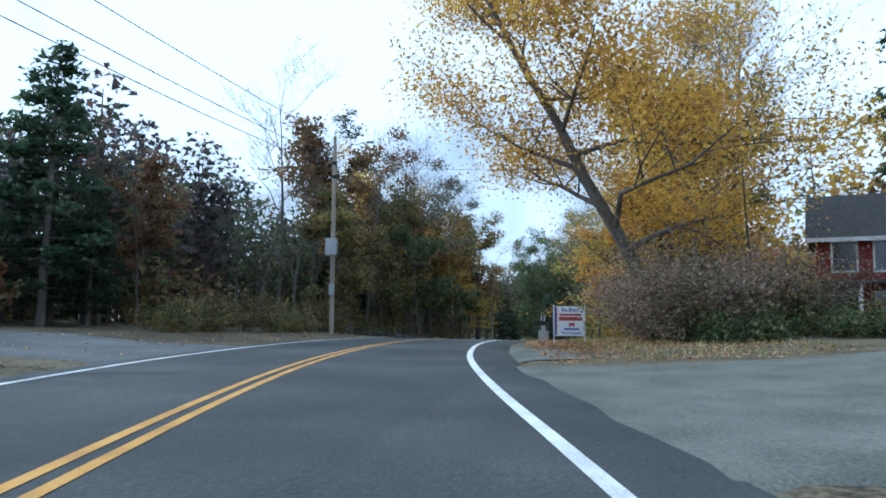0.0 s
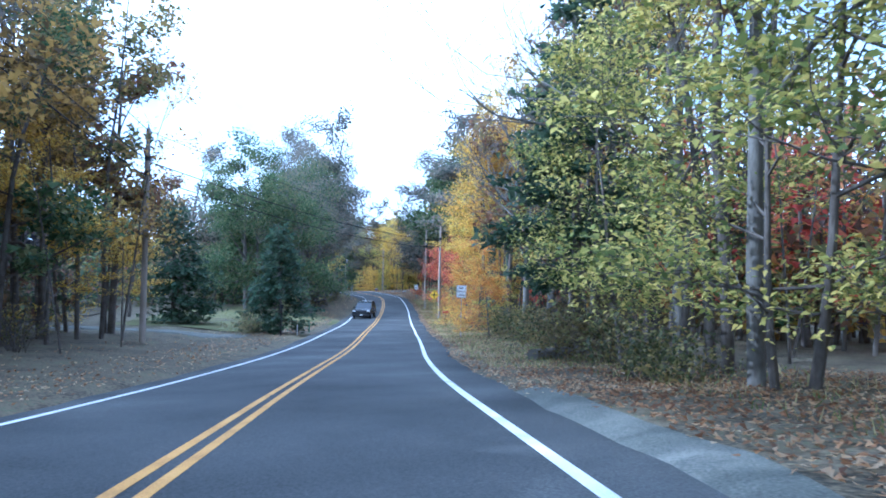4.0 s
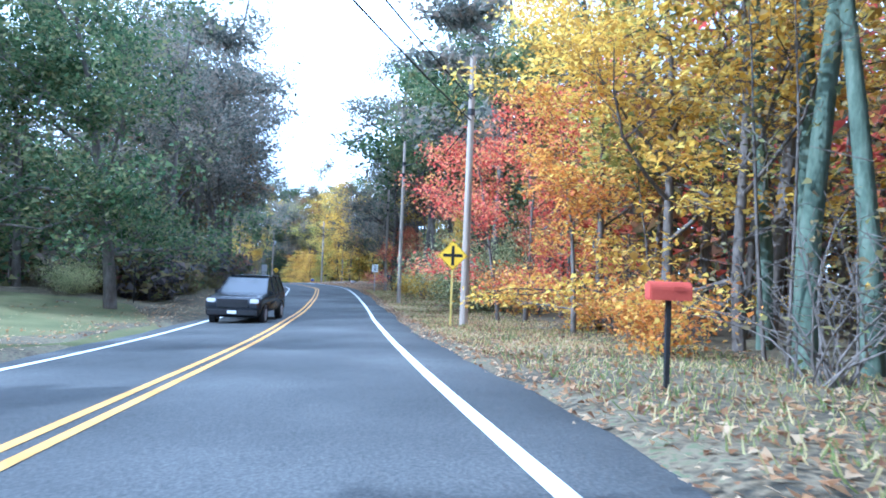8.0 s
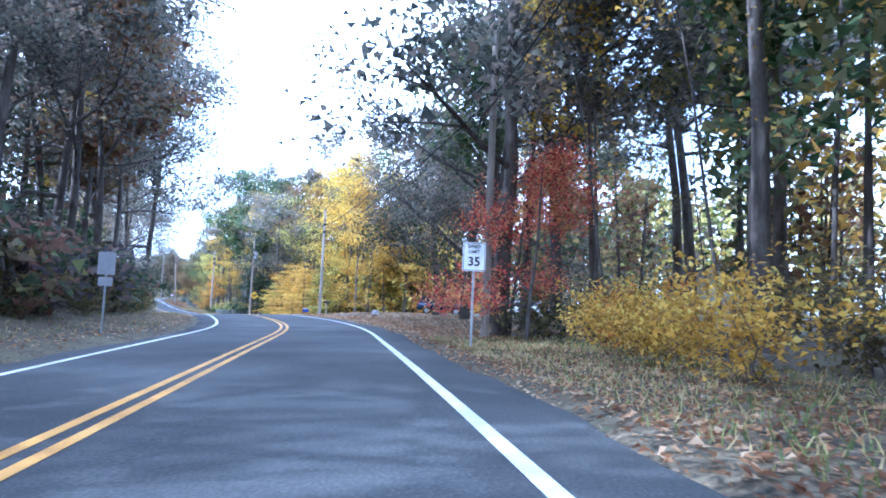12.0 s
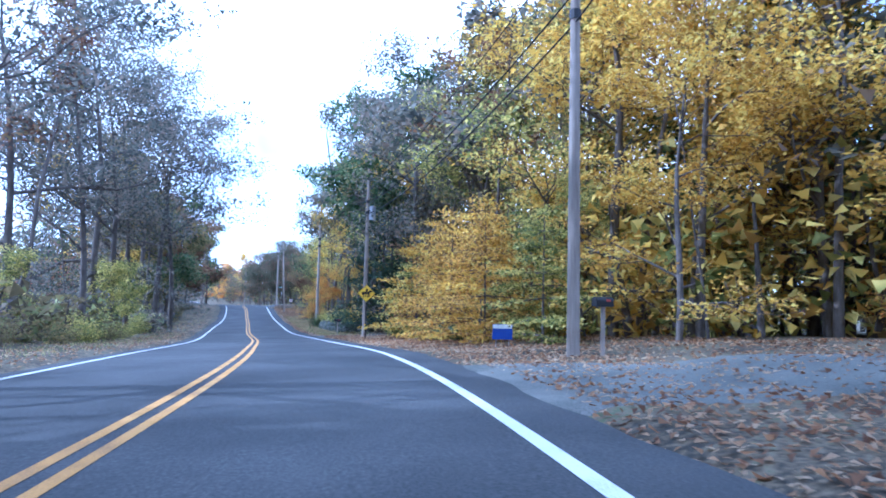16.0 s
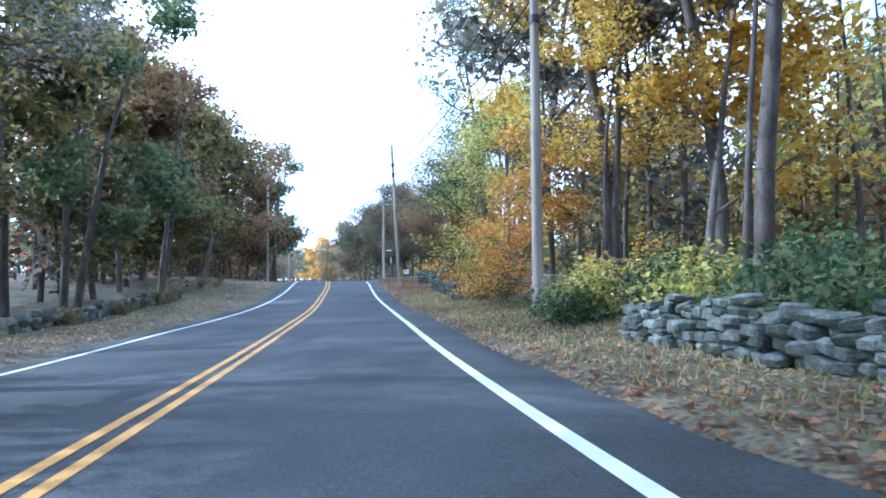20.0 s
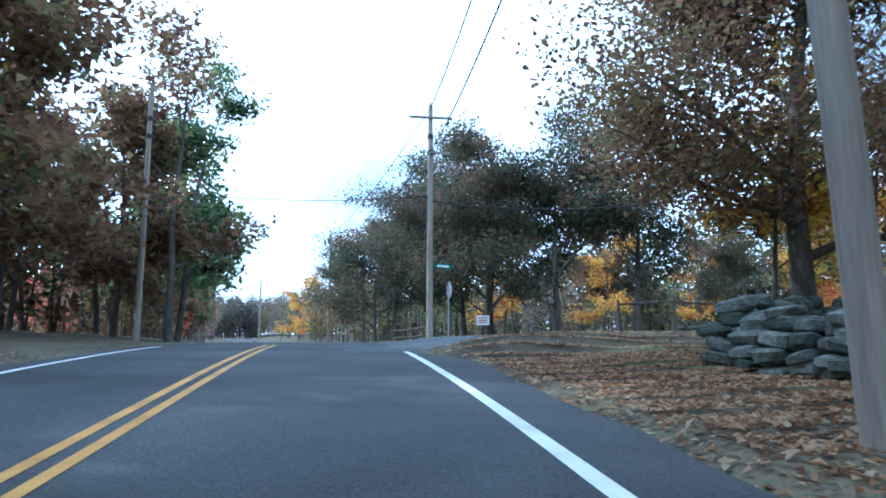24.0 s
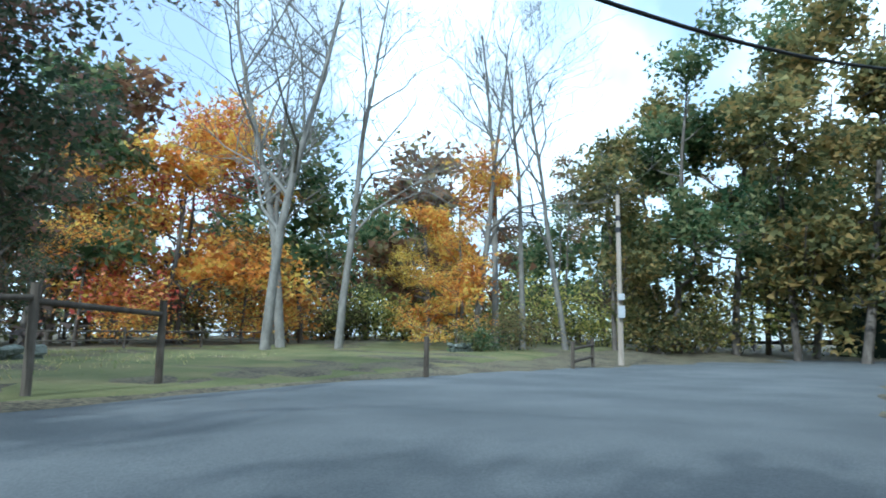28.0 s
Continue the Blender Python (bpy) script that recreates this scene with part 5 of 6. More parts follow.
# low growth that closes the view between the trunks
for y0, y1, d0, d1, n, seed, mats, text in ((44, 165, 22, 46, 140, 321, [L_OLIVE, L_RUST, L_BROWN, L_GOLD], "brown and olive undergrowth between the trunks"),
                                            (165, 312, 22, 44, 125, 322, [L_OLIVE, L_HAZE, L_LIME, L_BROWN], "olive undergrowth between the trunks"),
                                            (95, 190, -50, -20, 110, 323, [L_GREEN, L_BROWN, L_DUSK], "dark undergrowth between the trunks"),
                                            (190, 330, -60, -34, 110, 324, [L_RUST, L_HAZE, L_BROWN, L_RED], "reddish undergrowth between the trunks"),
                                            (330, 420, -40, -14, 90, 325, [L_RUST, L_BROWN, L_RED], "brown undergrowth between the trunks")):
    backwoods("undergrowth", y0, y1, d0, d1, n, 6.5, mats, seed, text)


backwoods("undergrowth", 336, 410, 22, 62, 130, 6.5, [L_OLIVE, L_RUST, L_BROWN, L_TWIG], 335, "brown and olive growth behind the field")


def around_side_road():
    """Woods that close the view to the east."""
    r = random.Random(77)
    for k in range(46):
        a, far = -0.62 + 1.3 * (k + r.random()) / 46, r.uniform(48, 80)
        x, y = 66 + far * math.cos(a), 316 + far * math.sin(a)
        if side_depth(x, y) > 3 and not any(math.hypot(x - p, y - q) < 6 for p, q in ((127, 288),)):
            tree(r.choice(("scrub", "limebush", "orangebush", "scrub")), x, y, r.uniform(1.7, 2.6), rng=r)
    for k in range(30):
        a = r.uniform(-0.55, 0.62)
        far = r.uniform(62, 95)
        x, y = 66 + far * math.cos(a), 316 + far * math.sin(a)
        if side_depth(x, y) > 2.5:
            tree(r.choice(("faroak", "faroak", "thin", "faroak")), x, y, r.uniform(0.85, 1.1), rng=r)


around_side_road()

woods(334, 430, -18, -9.5, 16, [("faroak", 1)], 91, (0.8, 1.0))
for x, y, s in ((94.0, 342.0, 1.0), (100.0, 346.0, 1.1), (84.0, 352.0, 1.0), (110.0, 334.0, 1.0), (116.0, 326.0, 1.1)):
    tree("faroak", x, y, s)
# ---- utility poles and cables ----
def cyl(bm, x, y, z0, z1, r0, r1, sides=10, lean=(0, 0)):
    m = Matrix.Translation((x + lean[0] / 2, y + lean[1] / 2, (z0 + z1) / 2))
    got = bmesh.ops.create_cone(bm, cap_ends=True, segments=sides, radius1=r0, radius2=r1, depth=z1 - z0, matrix=m)
    for v in got["verts"]:
        v.co.x += lean[0] * ((v.co.z - z0) / (z1 - z0) - 0.5)
        v.co.y += lean[1] * ((v.co.z - z0) / (z1 - z0) - 0.5)
    return got["verts"]


def box(bm, x0, x1, y0, y1, z0, z1, bevel=0.0):
    got = bmesh.ops.create_cube(bm, size=1)
    for v in got["verts"]:
        v.co = Vector(((x0 + x1) / 2 + v.co.x * (x1 - x0), (y0 + y1) / 2 + v.co.y * (y1 - y0), (z0 + z1) / 2 + v.co.z * (z1 - z0)))
    if bevel:
        es = list({e for v in got["verts"] for e in v.link_edges})
        bmesh.ops.bevel(bm, geom=es, offset=bevel, segments=2, affect="EDGES")
    return got["verts"]


def solid(*boxes, bevel=0.0):
    bm = bmesh.new()
    for b in boxes:
        box(bm, *b, bevel)
    return bm


POLES = []


def pole(x, y, height, radius=0.15, lean=(0, 0), label="weathered wooden utility pole", arm=False):
    z = land(x, y)
    root = tagged(new("utility_pole"), label, "utility pole", "utility poles along the road")
    root.matrix_basis = pose(x, y, z)
    bm = bmesh.new()
    cyl(bm, 0, 0, -0.3, height, radius, radius * 0.68, 14, lean)
    part("shaft", bm, M_POLE, root)
    for f in (0.86, 0.79):
        bm = bmesh.new()
        cyl(bm, lean[0] * f, lean[1] * f, height * f - 0.12, height * f + 0.12, radius * 0.92, radius * 0.92, 10)
        part("cable_bracket", bm, M_DARK, root)
    bm = bmesh.new()
    cyl(bm, lean[0] * 0.98, lean[1] * 0.98, height, height + 0.22, 0.04, 0.03, 8)
    part("insulator", bm, M_DARK, root)
    if arm:
        part("cross_arm", solid((lean[0] - 1.1, lean[0] + 1.1, lean[1] - 0.22, lean[1] - 0.12, height - 0.75, height - 0.63), bevel=0.01), M_POLE, root)
    POLES.append((x + lean[0], y + lean[1], z + height))
    return root


def cable(a, b, sag, r=0.014, label="black overhead cable strung between poles"):
    cu = bpy.data.curves.new("cable", "CURVE")
    cu.dimensions, cu.bevel_depth, cu.bevel_resolution = "3D", r, 1
    sp = cu.splines.new("POLY")
    n = 22
    sp.points.add(n)
    for k in range(n + 1):
        u = k / n
        p = Vector(a).lerp(Vector(b), u)
        sp.points[k].co = (p.x, p.y, p.z - 4 * sag * u * (1 - u), 1)
    ob = new("overhead_cable", cu)
    cu.materials.append(M_WIRE)
    return tagged(ob, label, "cable", "overhead cables")


p1 = pole(-7.3, 43.8, 13.2, 0.17)
p2 = pole(6.2, 84.0, 10.5, 0.16)
p3 = pole(36.2, 112.9, 10.0, 0.16)
p4 = pole(43.4, 132.4, 11.0, 0.14)
p5 = pole(54.2, 157.0, 11.0, 0.16)
p7 = pole(63.4, 201.3, 10.5, 0.16)
p8 = pole(64.1, 233.2, 11.0, 0.16)
p11 = pole(63.8, 261.0, 11.0, 0.17)
p15 = pole(62.4, 296.3, 11.5, 0.15, lean=(-0.6, 0))
p16 = pole(62.5, 324.3, 11.8, 0.17, arm=True)
p17 = pole(48.4, 326.2, 13.0, 0.16)
p18 = pole(56.5, 364.2, 12.0, 0.16)
p19 = pole(43.3, 411.0, 11.5, 0.16)
p20 = pole(97.0, 312.5, 8.0, 0.14)
pole(83.7, 303.1, 10.0, 0.15)
# ---- signs, boxes, vehicles, houses, walls and fences ----
def words(name, text, size, material, parent, at, turn, label="", align="CENTER"):
    """Raised lettering in the built-in font; at: place in the parent's space, turn: degrees about z."""
    cu = bpy.data.curves.new(name, "FONT")
    cu.body, cu.size, cu.align_x, cu.align_y, cu.extrude, cu.offset = text, size, align, "CENTER", 0.0015, size * 0.02
    cu.materials.append(material)
    ob = new(name, cu)
    ob.parent = parent
    ob.matrix_basis = pose(*at, 90, 0, turn)
    return tagged(ob, label)


def plate(w, h, z, y=0.0, thick=0.006, corner=0.04, sides=None):
    """An upright sheet facing -y, with rounded corners, or a regular one of some sides."""
    bm = bmesh.new()
    if sides:
        pts = [(w / 2 * math.cos(2 * math.pi * (k + (0.5 if sides == 8 else 0)) / sides), w / 2 * math.sin(2 * math.pi * (k + (0.5 if sides == 8 else 0)) / sides)) for k in range(sides)]
    else:
        pts = []
        for cx, cz, a0 in ((w / 2 - corner, h / 2 - corner, 0), (-w / 2 + corner, h / 2 - corner, 90), (-w / 2 + corner, -h / 2 + corner, 180), (w / 2 - corner, -h / 2 + corner, 270)):
            pts += [(cx + corner * math.cos(radians(a0 + k * 30)), cz + corner * math.sin(radians(a0 + k * 30))) for k in range(4)]
    front = [bm.verts.new((x, y - thick / 2, z + c)) for x, c in pts]
    back = [bm.verts.new((x, y + thick / 2, z + c)) for x, c in pts]
    bm.faces.new(front)
    bm.faces.new(back[::-1])
    for k in range(len(pts)):
        j = (k + 1) % len(pts)
        bm.faces.new((front[j], front[k], back[k], back[j]))
    bmesh.ops.recalc_face_normals(bm, faces=bm.faces)
    return bm


def rim(w, h, z, band, y, thick=0.002):
    return solid((-w / 2, w / 2, y - thick, y, z + h / 2 - band, z + h / 2), (-w / 2, w / 2, y - thick, y, z - h / 2, z - h / 2 + band),
                 (-w / 2, -w / 2 + band, y - thick, y, z - h / 2 + band, z + h / 2 - band), (w / 2 - band, w / 2, y - thick, y, z - h / 2 + band, z + h / 2 - band))


def stand(name, x, y, turn, label, category, group="", z=None):
    ob = tagged(new(name), label, category, group)
    ob.matrix_basis = pose(x, y, land(x, y) if z is None else z, 0, 0, turn)
    return ob


def post(parent, top, material=M_METAL, w=0.03, x=0.0, y=0.03, name="post"):
    return part(name, solid((x - w, x + w, y - w * 0.6, y + w * 0.6, -0.2, top), bevel=0.006), material, parent)


# school zone sign
s = stand("school_zone_sign", 24.2, 84.9, -27, "white end school zone sign on a green-grey steel post", "road sign")
post(s, 3.15)
part("panel", plate(0.62, 0.78, 2.8), M_SIGNWHITE, s)
part("border", rim(0.58, 0.74, 2.8, 0.014, -0.004), M_SIGNBLACK, s)
for k, text in enumerate(("END", "SCHOOL", "ZONE")):
    words("lettering", text, 0.14, M_SIGNBLACK, s, (0, -0.006, 3.02 - 0.22 * k), 0, "black capital letters")

# speed limit sign
s = stand("speed_limit_sign", 50.9, 152.6, -27, "white speed limit sign on a steel post", "road sign")
post(s, 2.75)
part("panel", plate(0.62, 0.78, 2.42), M_SIGNWHITE, s)
part("border", rim(0.58, 0.74, 2.42, 0.014, -0.004), M_SIGNBLACK, s)
words("lettering", "SPEED", 0.13, M_SIGNBLACK, s, (0, -0.006, 2.69), 0, "black capital letters")
words("lettering", "LIMIT", 0.13, M_SIGNBLACK, s, (0, -0.006, 2.55), 0, "black capital letters")
words("lettering", "35", 0.34, M_SIGNBLACK, s, (0, -0.006, 2.28), 0, "large black numerals")


def diamond(x, y, turn, centre, label, post_mat):
    s = stand("warning_sign", x, y, turn, label, "road sign")
    post(s, centre + 0.5, post_mat, 0.035)
    part("panel", plate(1.08, 1.08, centre, sides=4), M_SIGNYELLOW, s)
    bm = bmesh.new()
    for k in range(4):
        a, b = k * math.pi / 2, (k + 1) * math.pi / 2
        q = []
        for r, ang in ((0.515, a), (0.515, b), (0.495, b), (0.495, a)):
            q.append(bm.verts.new((r * math.cos(ang), -0.0052, centre + r * math.sin(ang))))
        bm.faces.new(q)
    part("border", bm, M_SIGNBLACK, s)
    return s


s = diamond(35.45, 112.6, -27, 2.55, "yellow diamond crossroads sign on a yellow post", M_YGUARD)
part("cross_symbol", solid((-0.055, 0.055, -0.009, -0.005, 2.2, 2.9), (-0.35, -0.055, -0.009, -0.005, 2.5, 2.61), (0.055, 0.35, -0.009, -0.005, 2.5, 2.61)), M_SIGNBLACK, s)
s = diamond(63.1, 227.1, -6, 2.75, "yellow diamond horse crossing sign on a dark post", M_DARK)
bm = bmesh.new()   # plain horse-like outline
for x0, x1, z0, z1 in ((-0.22, 0.18, 2.70, 2.84), (0.14, 0.28, 2.80, 2.94), (0.24, 0.36, 2.84, 2.92), (-0.28, -0.2, 2.66, 2.82), (-0.2, -0.14, 2.48, 2.72), (-0.08, -0.02, 2.50, 2.72), (0.06, 0.12, 2.50, 2.72), (0.14, 0.2, 2.55, 2.74), (-0.05, 0.07, 2.84, 3.02)):
    box(bm, x0, x1, -0.009, -0.005, z0, z1)
part("animal_symbol", bm, M_SIGNBLACK, s)

# sign backs on the left verge
s = stand("sign_pair", 42.5, 162.0, -20, "two small grey sign backs on one steel post", "road sign")
post(s, 2.7)
part("panel", plate(0.55, 0.75, 2.3), M_METAL, s)
part("panel", plate(0.45, 0.3, 1.7), M_METAL, s)

# election sign
s = stand("election_sign", 5.25, 27.75, -14, "large white campaign sign with red and blue print on stakes", "campaign sign")
for x in (-0.64, 0.64):
    post(s, 1.62, M_TRIM, 0.02, x, 0.03, "stake")
part("panel", plate(1.22, 1.22, 0.92, corner=0.01), M_SIGNWHITE, s)
part("side_stripe", solid((-0.60, -0.54, -0.009, -0.004, 0.33, 1.51)), M_BLUE, s)
part("side_stripe", solid((-0.53, -0.49, -0.009, -0.004, 0.33, 1.51)), M_RED, s)
words("lettering", "Re-Elect", 0.21, M_BLUE, s, (0.05, -0.006, 1.38), 0, "blue script words")
part("name_bar", solid((-0.40, 0.50, -0.009, -0.004, 1.14, 1.23)), M_RED, s, "unreadable red name bar")
part("name_bar", solid((-0.42, 0.54, -0.009, -0.004, 0.94, 1.10)), M_RED, s, "bold red name bar")
part("emblem", solid((-0.02, 0.22, -0.009, -0.004, 0.74, 0.84), (0.0, 0.05, -0.009, -0.004, 0.68, 0.74), (0.15, 0.2, -0.009, -0.004, 0.68, 0.74)), M_RED, s)
part("place_bar", solid((-0.22, 0.40, -0.009, -0.004, 0.56, 0.63)), M_BLUE, s, "blue bar of small print")
words("lettering", "Town Council", 0.15, M_BLUE, s, (0.05, -0.006, 0.43), 0, "blue words")


def mailbox(x, y, turn, colour, label, height=1.05, long=0.5, post_mat=M_DARK, post_w=0.03):
    m = stand("mailbox", x, y, turn, label, "mailbox")
    part("post", solid((-post_w, post_w, -post_w, post_w, -0.2, height), bevel=0.005), post_mat, m)
    bm = bmesh.new()
    n = 10
    ends = []
    for xx in (-long / 2, long / 2):
        ring = [bm.verts.new((xx, 0.1 * s_, height + z)) for s_, z in ((-1, 0), (1, 0))]
        ring += [bm.verts.new((xx, 0.1 * math.cos(math.pi * k / n), height + 0.13 + 0.1 * math.sin(math.pi * k / n))) for k in range(n + 1)]
        ends.append(ring)
    for a, b in ((0, 1), *((k, k + 1) for k in range(1, n + 2)), (n + 2, 0)):
        bm.faces.new((ends[0][a], ends[0][b], ends[1][b], ends[1][a]))
    for ring in ends:
        bm.faces.new(ring)
    bmesh.ops.recalc_face_normals(bm, faces=bm.faces)
    part("box", bm, colour, m)
    part("door", solid((-long / 2 - 0.012, -long / 2, -0.085, 0.085, height + 0.02, height + 0.2), bevel=0.004), colour, m)
    part("flag", solid((0.02, 0.14, -0.112, -0.104, height + 0.12, height + 0.17)), M_RED, m, "small red flag")
    return m


mailbox(29.6, 97.9, -25, M_RED, "faded red mailbox on a thin dark post in the verge", 1.12, 0.52)
mailbox(63.15, 239.7, 0, M_DARK, "black mailbox on a pale wooden post by a driveway", 1.0, 0.52, M_POLE, 0.045)
mailbox(63.95, 200.9, 10, M_DARK, "black mailbox fixed beside a utility pole", 1.15, 0.5, M_POLE, 0.04)
g = stand("mailbox_block", 5.7, 37.7, -18, "dark mailbox on a pale concrete block with stakes", "mailbox")
part("block", solid((-0.27, 0.27, -0.25, 0.25, -0.1, 0.62), bevel=0.02), M_CONCRETE, g)
part("pier", solid((-0.14, 0.12, -0.12, 0.12, 0.62, 0.86), bevel=0.015), M_CONCRETE, g)
part("box", solid((-0.5, 0.06, -0.1, 0.1, 0.92, 1.16), bevel=0.04), M_DARK, g)
for x in (-0.16, 0.0):
    part("stake", solid((x - 0.02, x + 0.02, 0.13, 0.16, 0.0, 1.5)), M_TRIM, g)
part("panel", solid((0.12, 0.26, -0.05, 0.0, 0.3, 1.05)), M_POST, g)

# white and blue small yard signs
s = stand("yard_sign", 65.4, 325.5, -40, "small white yard sign with print bars on wire legs", "yard sign")
for x in (-0.2, 0.2):
    post(s, 0.75, M_METAL, 0.008, x, 0.01, "leg")
part("panel", plate(0.75, 0.5, 0.85, corner=0.01), M_SIGNWHITE, s)
for z in (0.98, 0.86, 0.74):
    part("print_bar", solid((-0.26, 0.26, -0.008, -0.004, z - 0.025, z + 0.025)), M_RED, s, "faint red print bar")
s = stand("yard_sign", 63.5, 206.0, -10, "small blue yard sign with a white top band", "yard sign")
for x in (-0.2, 0.2):
    post(s, 0.4, M_METAL, 0.008, x, 0.01, "leg")
part("panel", plate(0.62, 0.46, 0.5, corner=0.01), M_BLUE, s)
part("band", solid((-0.3, 0.3, -0.008, -0.004, 0.60, 0.72)), M_SIGNWHITE, s, "white band")

# stop sign seen from its edge, with a street name blade
s = stand("stop_sign", 63.4, 323.9, 101, "stop sign seen from behind on a thin steel post", "road sign")
post(s, 2.75)
part("panel", plate(0.82, 0.82, 2.3, sides=8), M_METAL, s)
part("face", plate(0.80, 0.80, 2.3, -0.006, 0.003, sides=8), M_RED, s)
b = tagged(new("street_name_sign"), "green street name sign with a white bar on the pole", "street sign")
b.matrix_basis = pose(62.75, 324.1, -3.25, 0, 0, 25)
part("blade", solid((-0.05, 0.95, -0.008, 0.008, -0.11, 0.11), bevel=0.003), M_SIGNGREEN, b)
part("text_bar", solid((0.1, 0.8, -0.012, -0.008, -0.05, 0.05)), M_SIGNWHITE, b, "white lettering bar")
# white bar painted at the stop line
bar = tagged(new("stop_line", mesh_of("stop_line", [(x, y, side_z(x, y) + 0.012) for x, y in ((63.1, 317.4), (63.4, 317.4), (63.0, 322.3), (63.3, 322.3))], [(0, 1, 3, 2)], M_WHITE)), "white painted stop line on the side road", "road marking", kind="structure")


# ---- pole hardware ----
def on_pole(p, name, bm, material, label=""):
    return part(name, bm, material, p, label)


on_pole(p1, "control_box", solid((-0.42, 0.32, -0.62, -0.2, 5.2, 6.3), bevel=0.03), M_METAL, "large grey metal box")
on_pole(p1, "meter_box", solid((-0.16, 0.16, -0.36, -0.16, 2.6, 3.3), bevel=0.02), M_METAL)
bm = bmesh.new()
cyl(bm, 0, -0.2, 2.6, 5.3, 0.03, 0.03, 8)
on_pole(p1, "conduit", bm, M_METAL)


def tube_curve(name, pts, r, material, parent, label=""):
    cu = bpy.data.curves.new(name, "CURVE")
    cu.dimensions, cu.bevel_depth, cu.bevel_resolution = "3D", r, 2
    sp = cu.splines.new("POLY")
    sp.points.add(len(pts) - 1)
    for k, p in enumerate(pts):
        sp.points[k].co = (*p, 1)
    cu.materials.append(material)
    ob = new(name, cu)
    ob.parent = parent
    return tagged(ob, label)


tube_curve("lamp_arm", [(0.1, -0.1, 11.9), (1.2, -0.5, 12.5), (2.3, -0.9, 12.6)], 0.03, M_METAL, p1)
on_pole(p1, "lamp_head", solid((2.2, 2.75, -1.1, -0.8, 12.52, 12.66), bevel=0.05), M_METAL)
for dx, dy in ((-5.0, 4.5), (-5.8, 4.2)):
    tube_curve("guy_wire", [(0, 0, 8.5), (dx, dy, 0.0)], 0.008, M_WIRE, p1)
    tube_curve("guy_guard", [(dx * 0.72, dy * 0.72, 2.4), (dx, dy, 0.0)], 0.035, M_YGUARD, p1, "yellow plastic guy guard")
bm = bmesh.new()
cyl(bm, 0.32, -0.05, 8.2, 9.15, 0.24, 0.24, 16)
on_pole(p8, "transformer", bm, M_METAL, "grey cylindrical transformer")
on_pole(p8, "transformer_bracket", solid((0.1, 0.3, -0.09, 0.0, 8.4, 8.5), (0.1, 0.3, -0.09, 0.0, 8.9, 9.0)), M_DARK)
for z0, z1 in ((2.2, 2.75), (3.0, 3.3)):
    on_pole(p20, "service_box", solid((-0.45, -0.12, -0.2, 0.1, z0, z1), bevel=0.02), M_METAL)
on_pole(p16, "cross_arm", solid((-0.1, 1.0, -0.3, -0.2, 9.2, 9.32), bevel=0.01), M_POLE)

# cables along the poles
TOPS = {k: Vector(v) for k, v in zip(("a", "b", "c", "d", "e", "f", "g", "h", "i", "j", "k", "m", "n", "o"), POLES)}


def line_of(keys, drops=(0.1, 1.6, 2.4), sag=0.7):
    for a, b in zip(keys, keys[1:]):
        for k, dz in enumerate(drops):
            cable(TOPS[a] - Vector((0, 0, dz)), TOPS[b] - Vector((0, 0, dz)), sag, 0.018 if k == 0 else 0.026)


before = Vector((-19.0, -12.0, 12.6))
for dz in (0.2, 1.6, 2.3):
    cable(before - Vector((0, 0, dz)), TOPS["a"] - Vector((0, 0, dz)), 0.9, 0.018)
line_of("abc")
line_of("cdefghi")
line_of("ijm", drops=(0.1, 0.1, 2.4))
cable((62.5, 324.3, 0.3), (48.4, 326.2, 0.6), 0.4, 0.02)
far_end = Vector((83.7, 303.1, 1.74))
cable((62.5, 324.3, 0.05), far_end, 2.34, 0.03, "thick black service cable over the side road")
cable((62.5, 324.3, 3.4), far_end + Vector((0, 0, 1.6)), 1.2, 0.012)
cable(far_end + Vector((0, 0, 1.2)), TOPS["o"] - Vector((0, 0, 0.5)), 0.3, 0.012)
cable(TOPS["a"] - Vector((0, 0, 2.0)), Vector((22.0, 30.0, 8.0)), 0.5, 0.014)


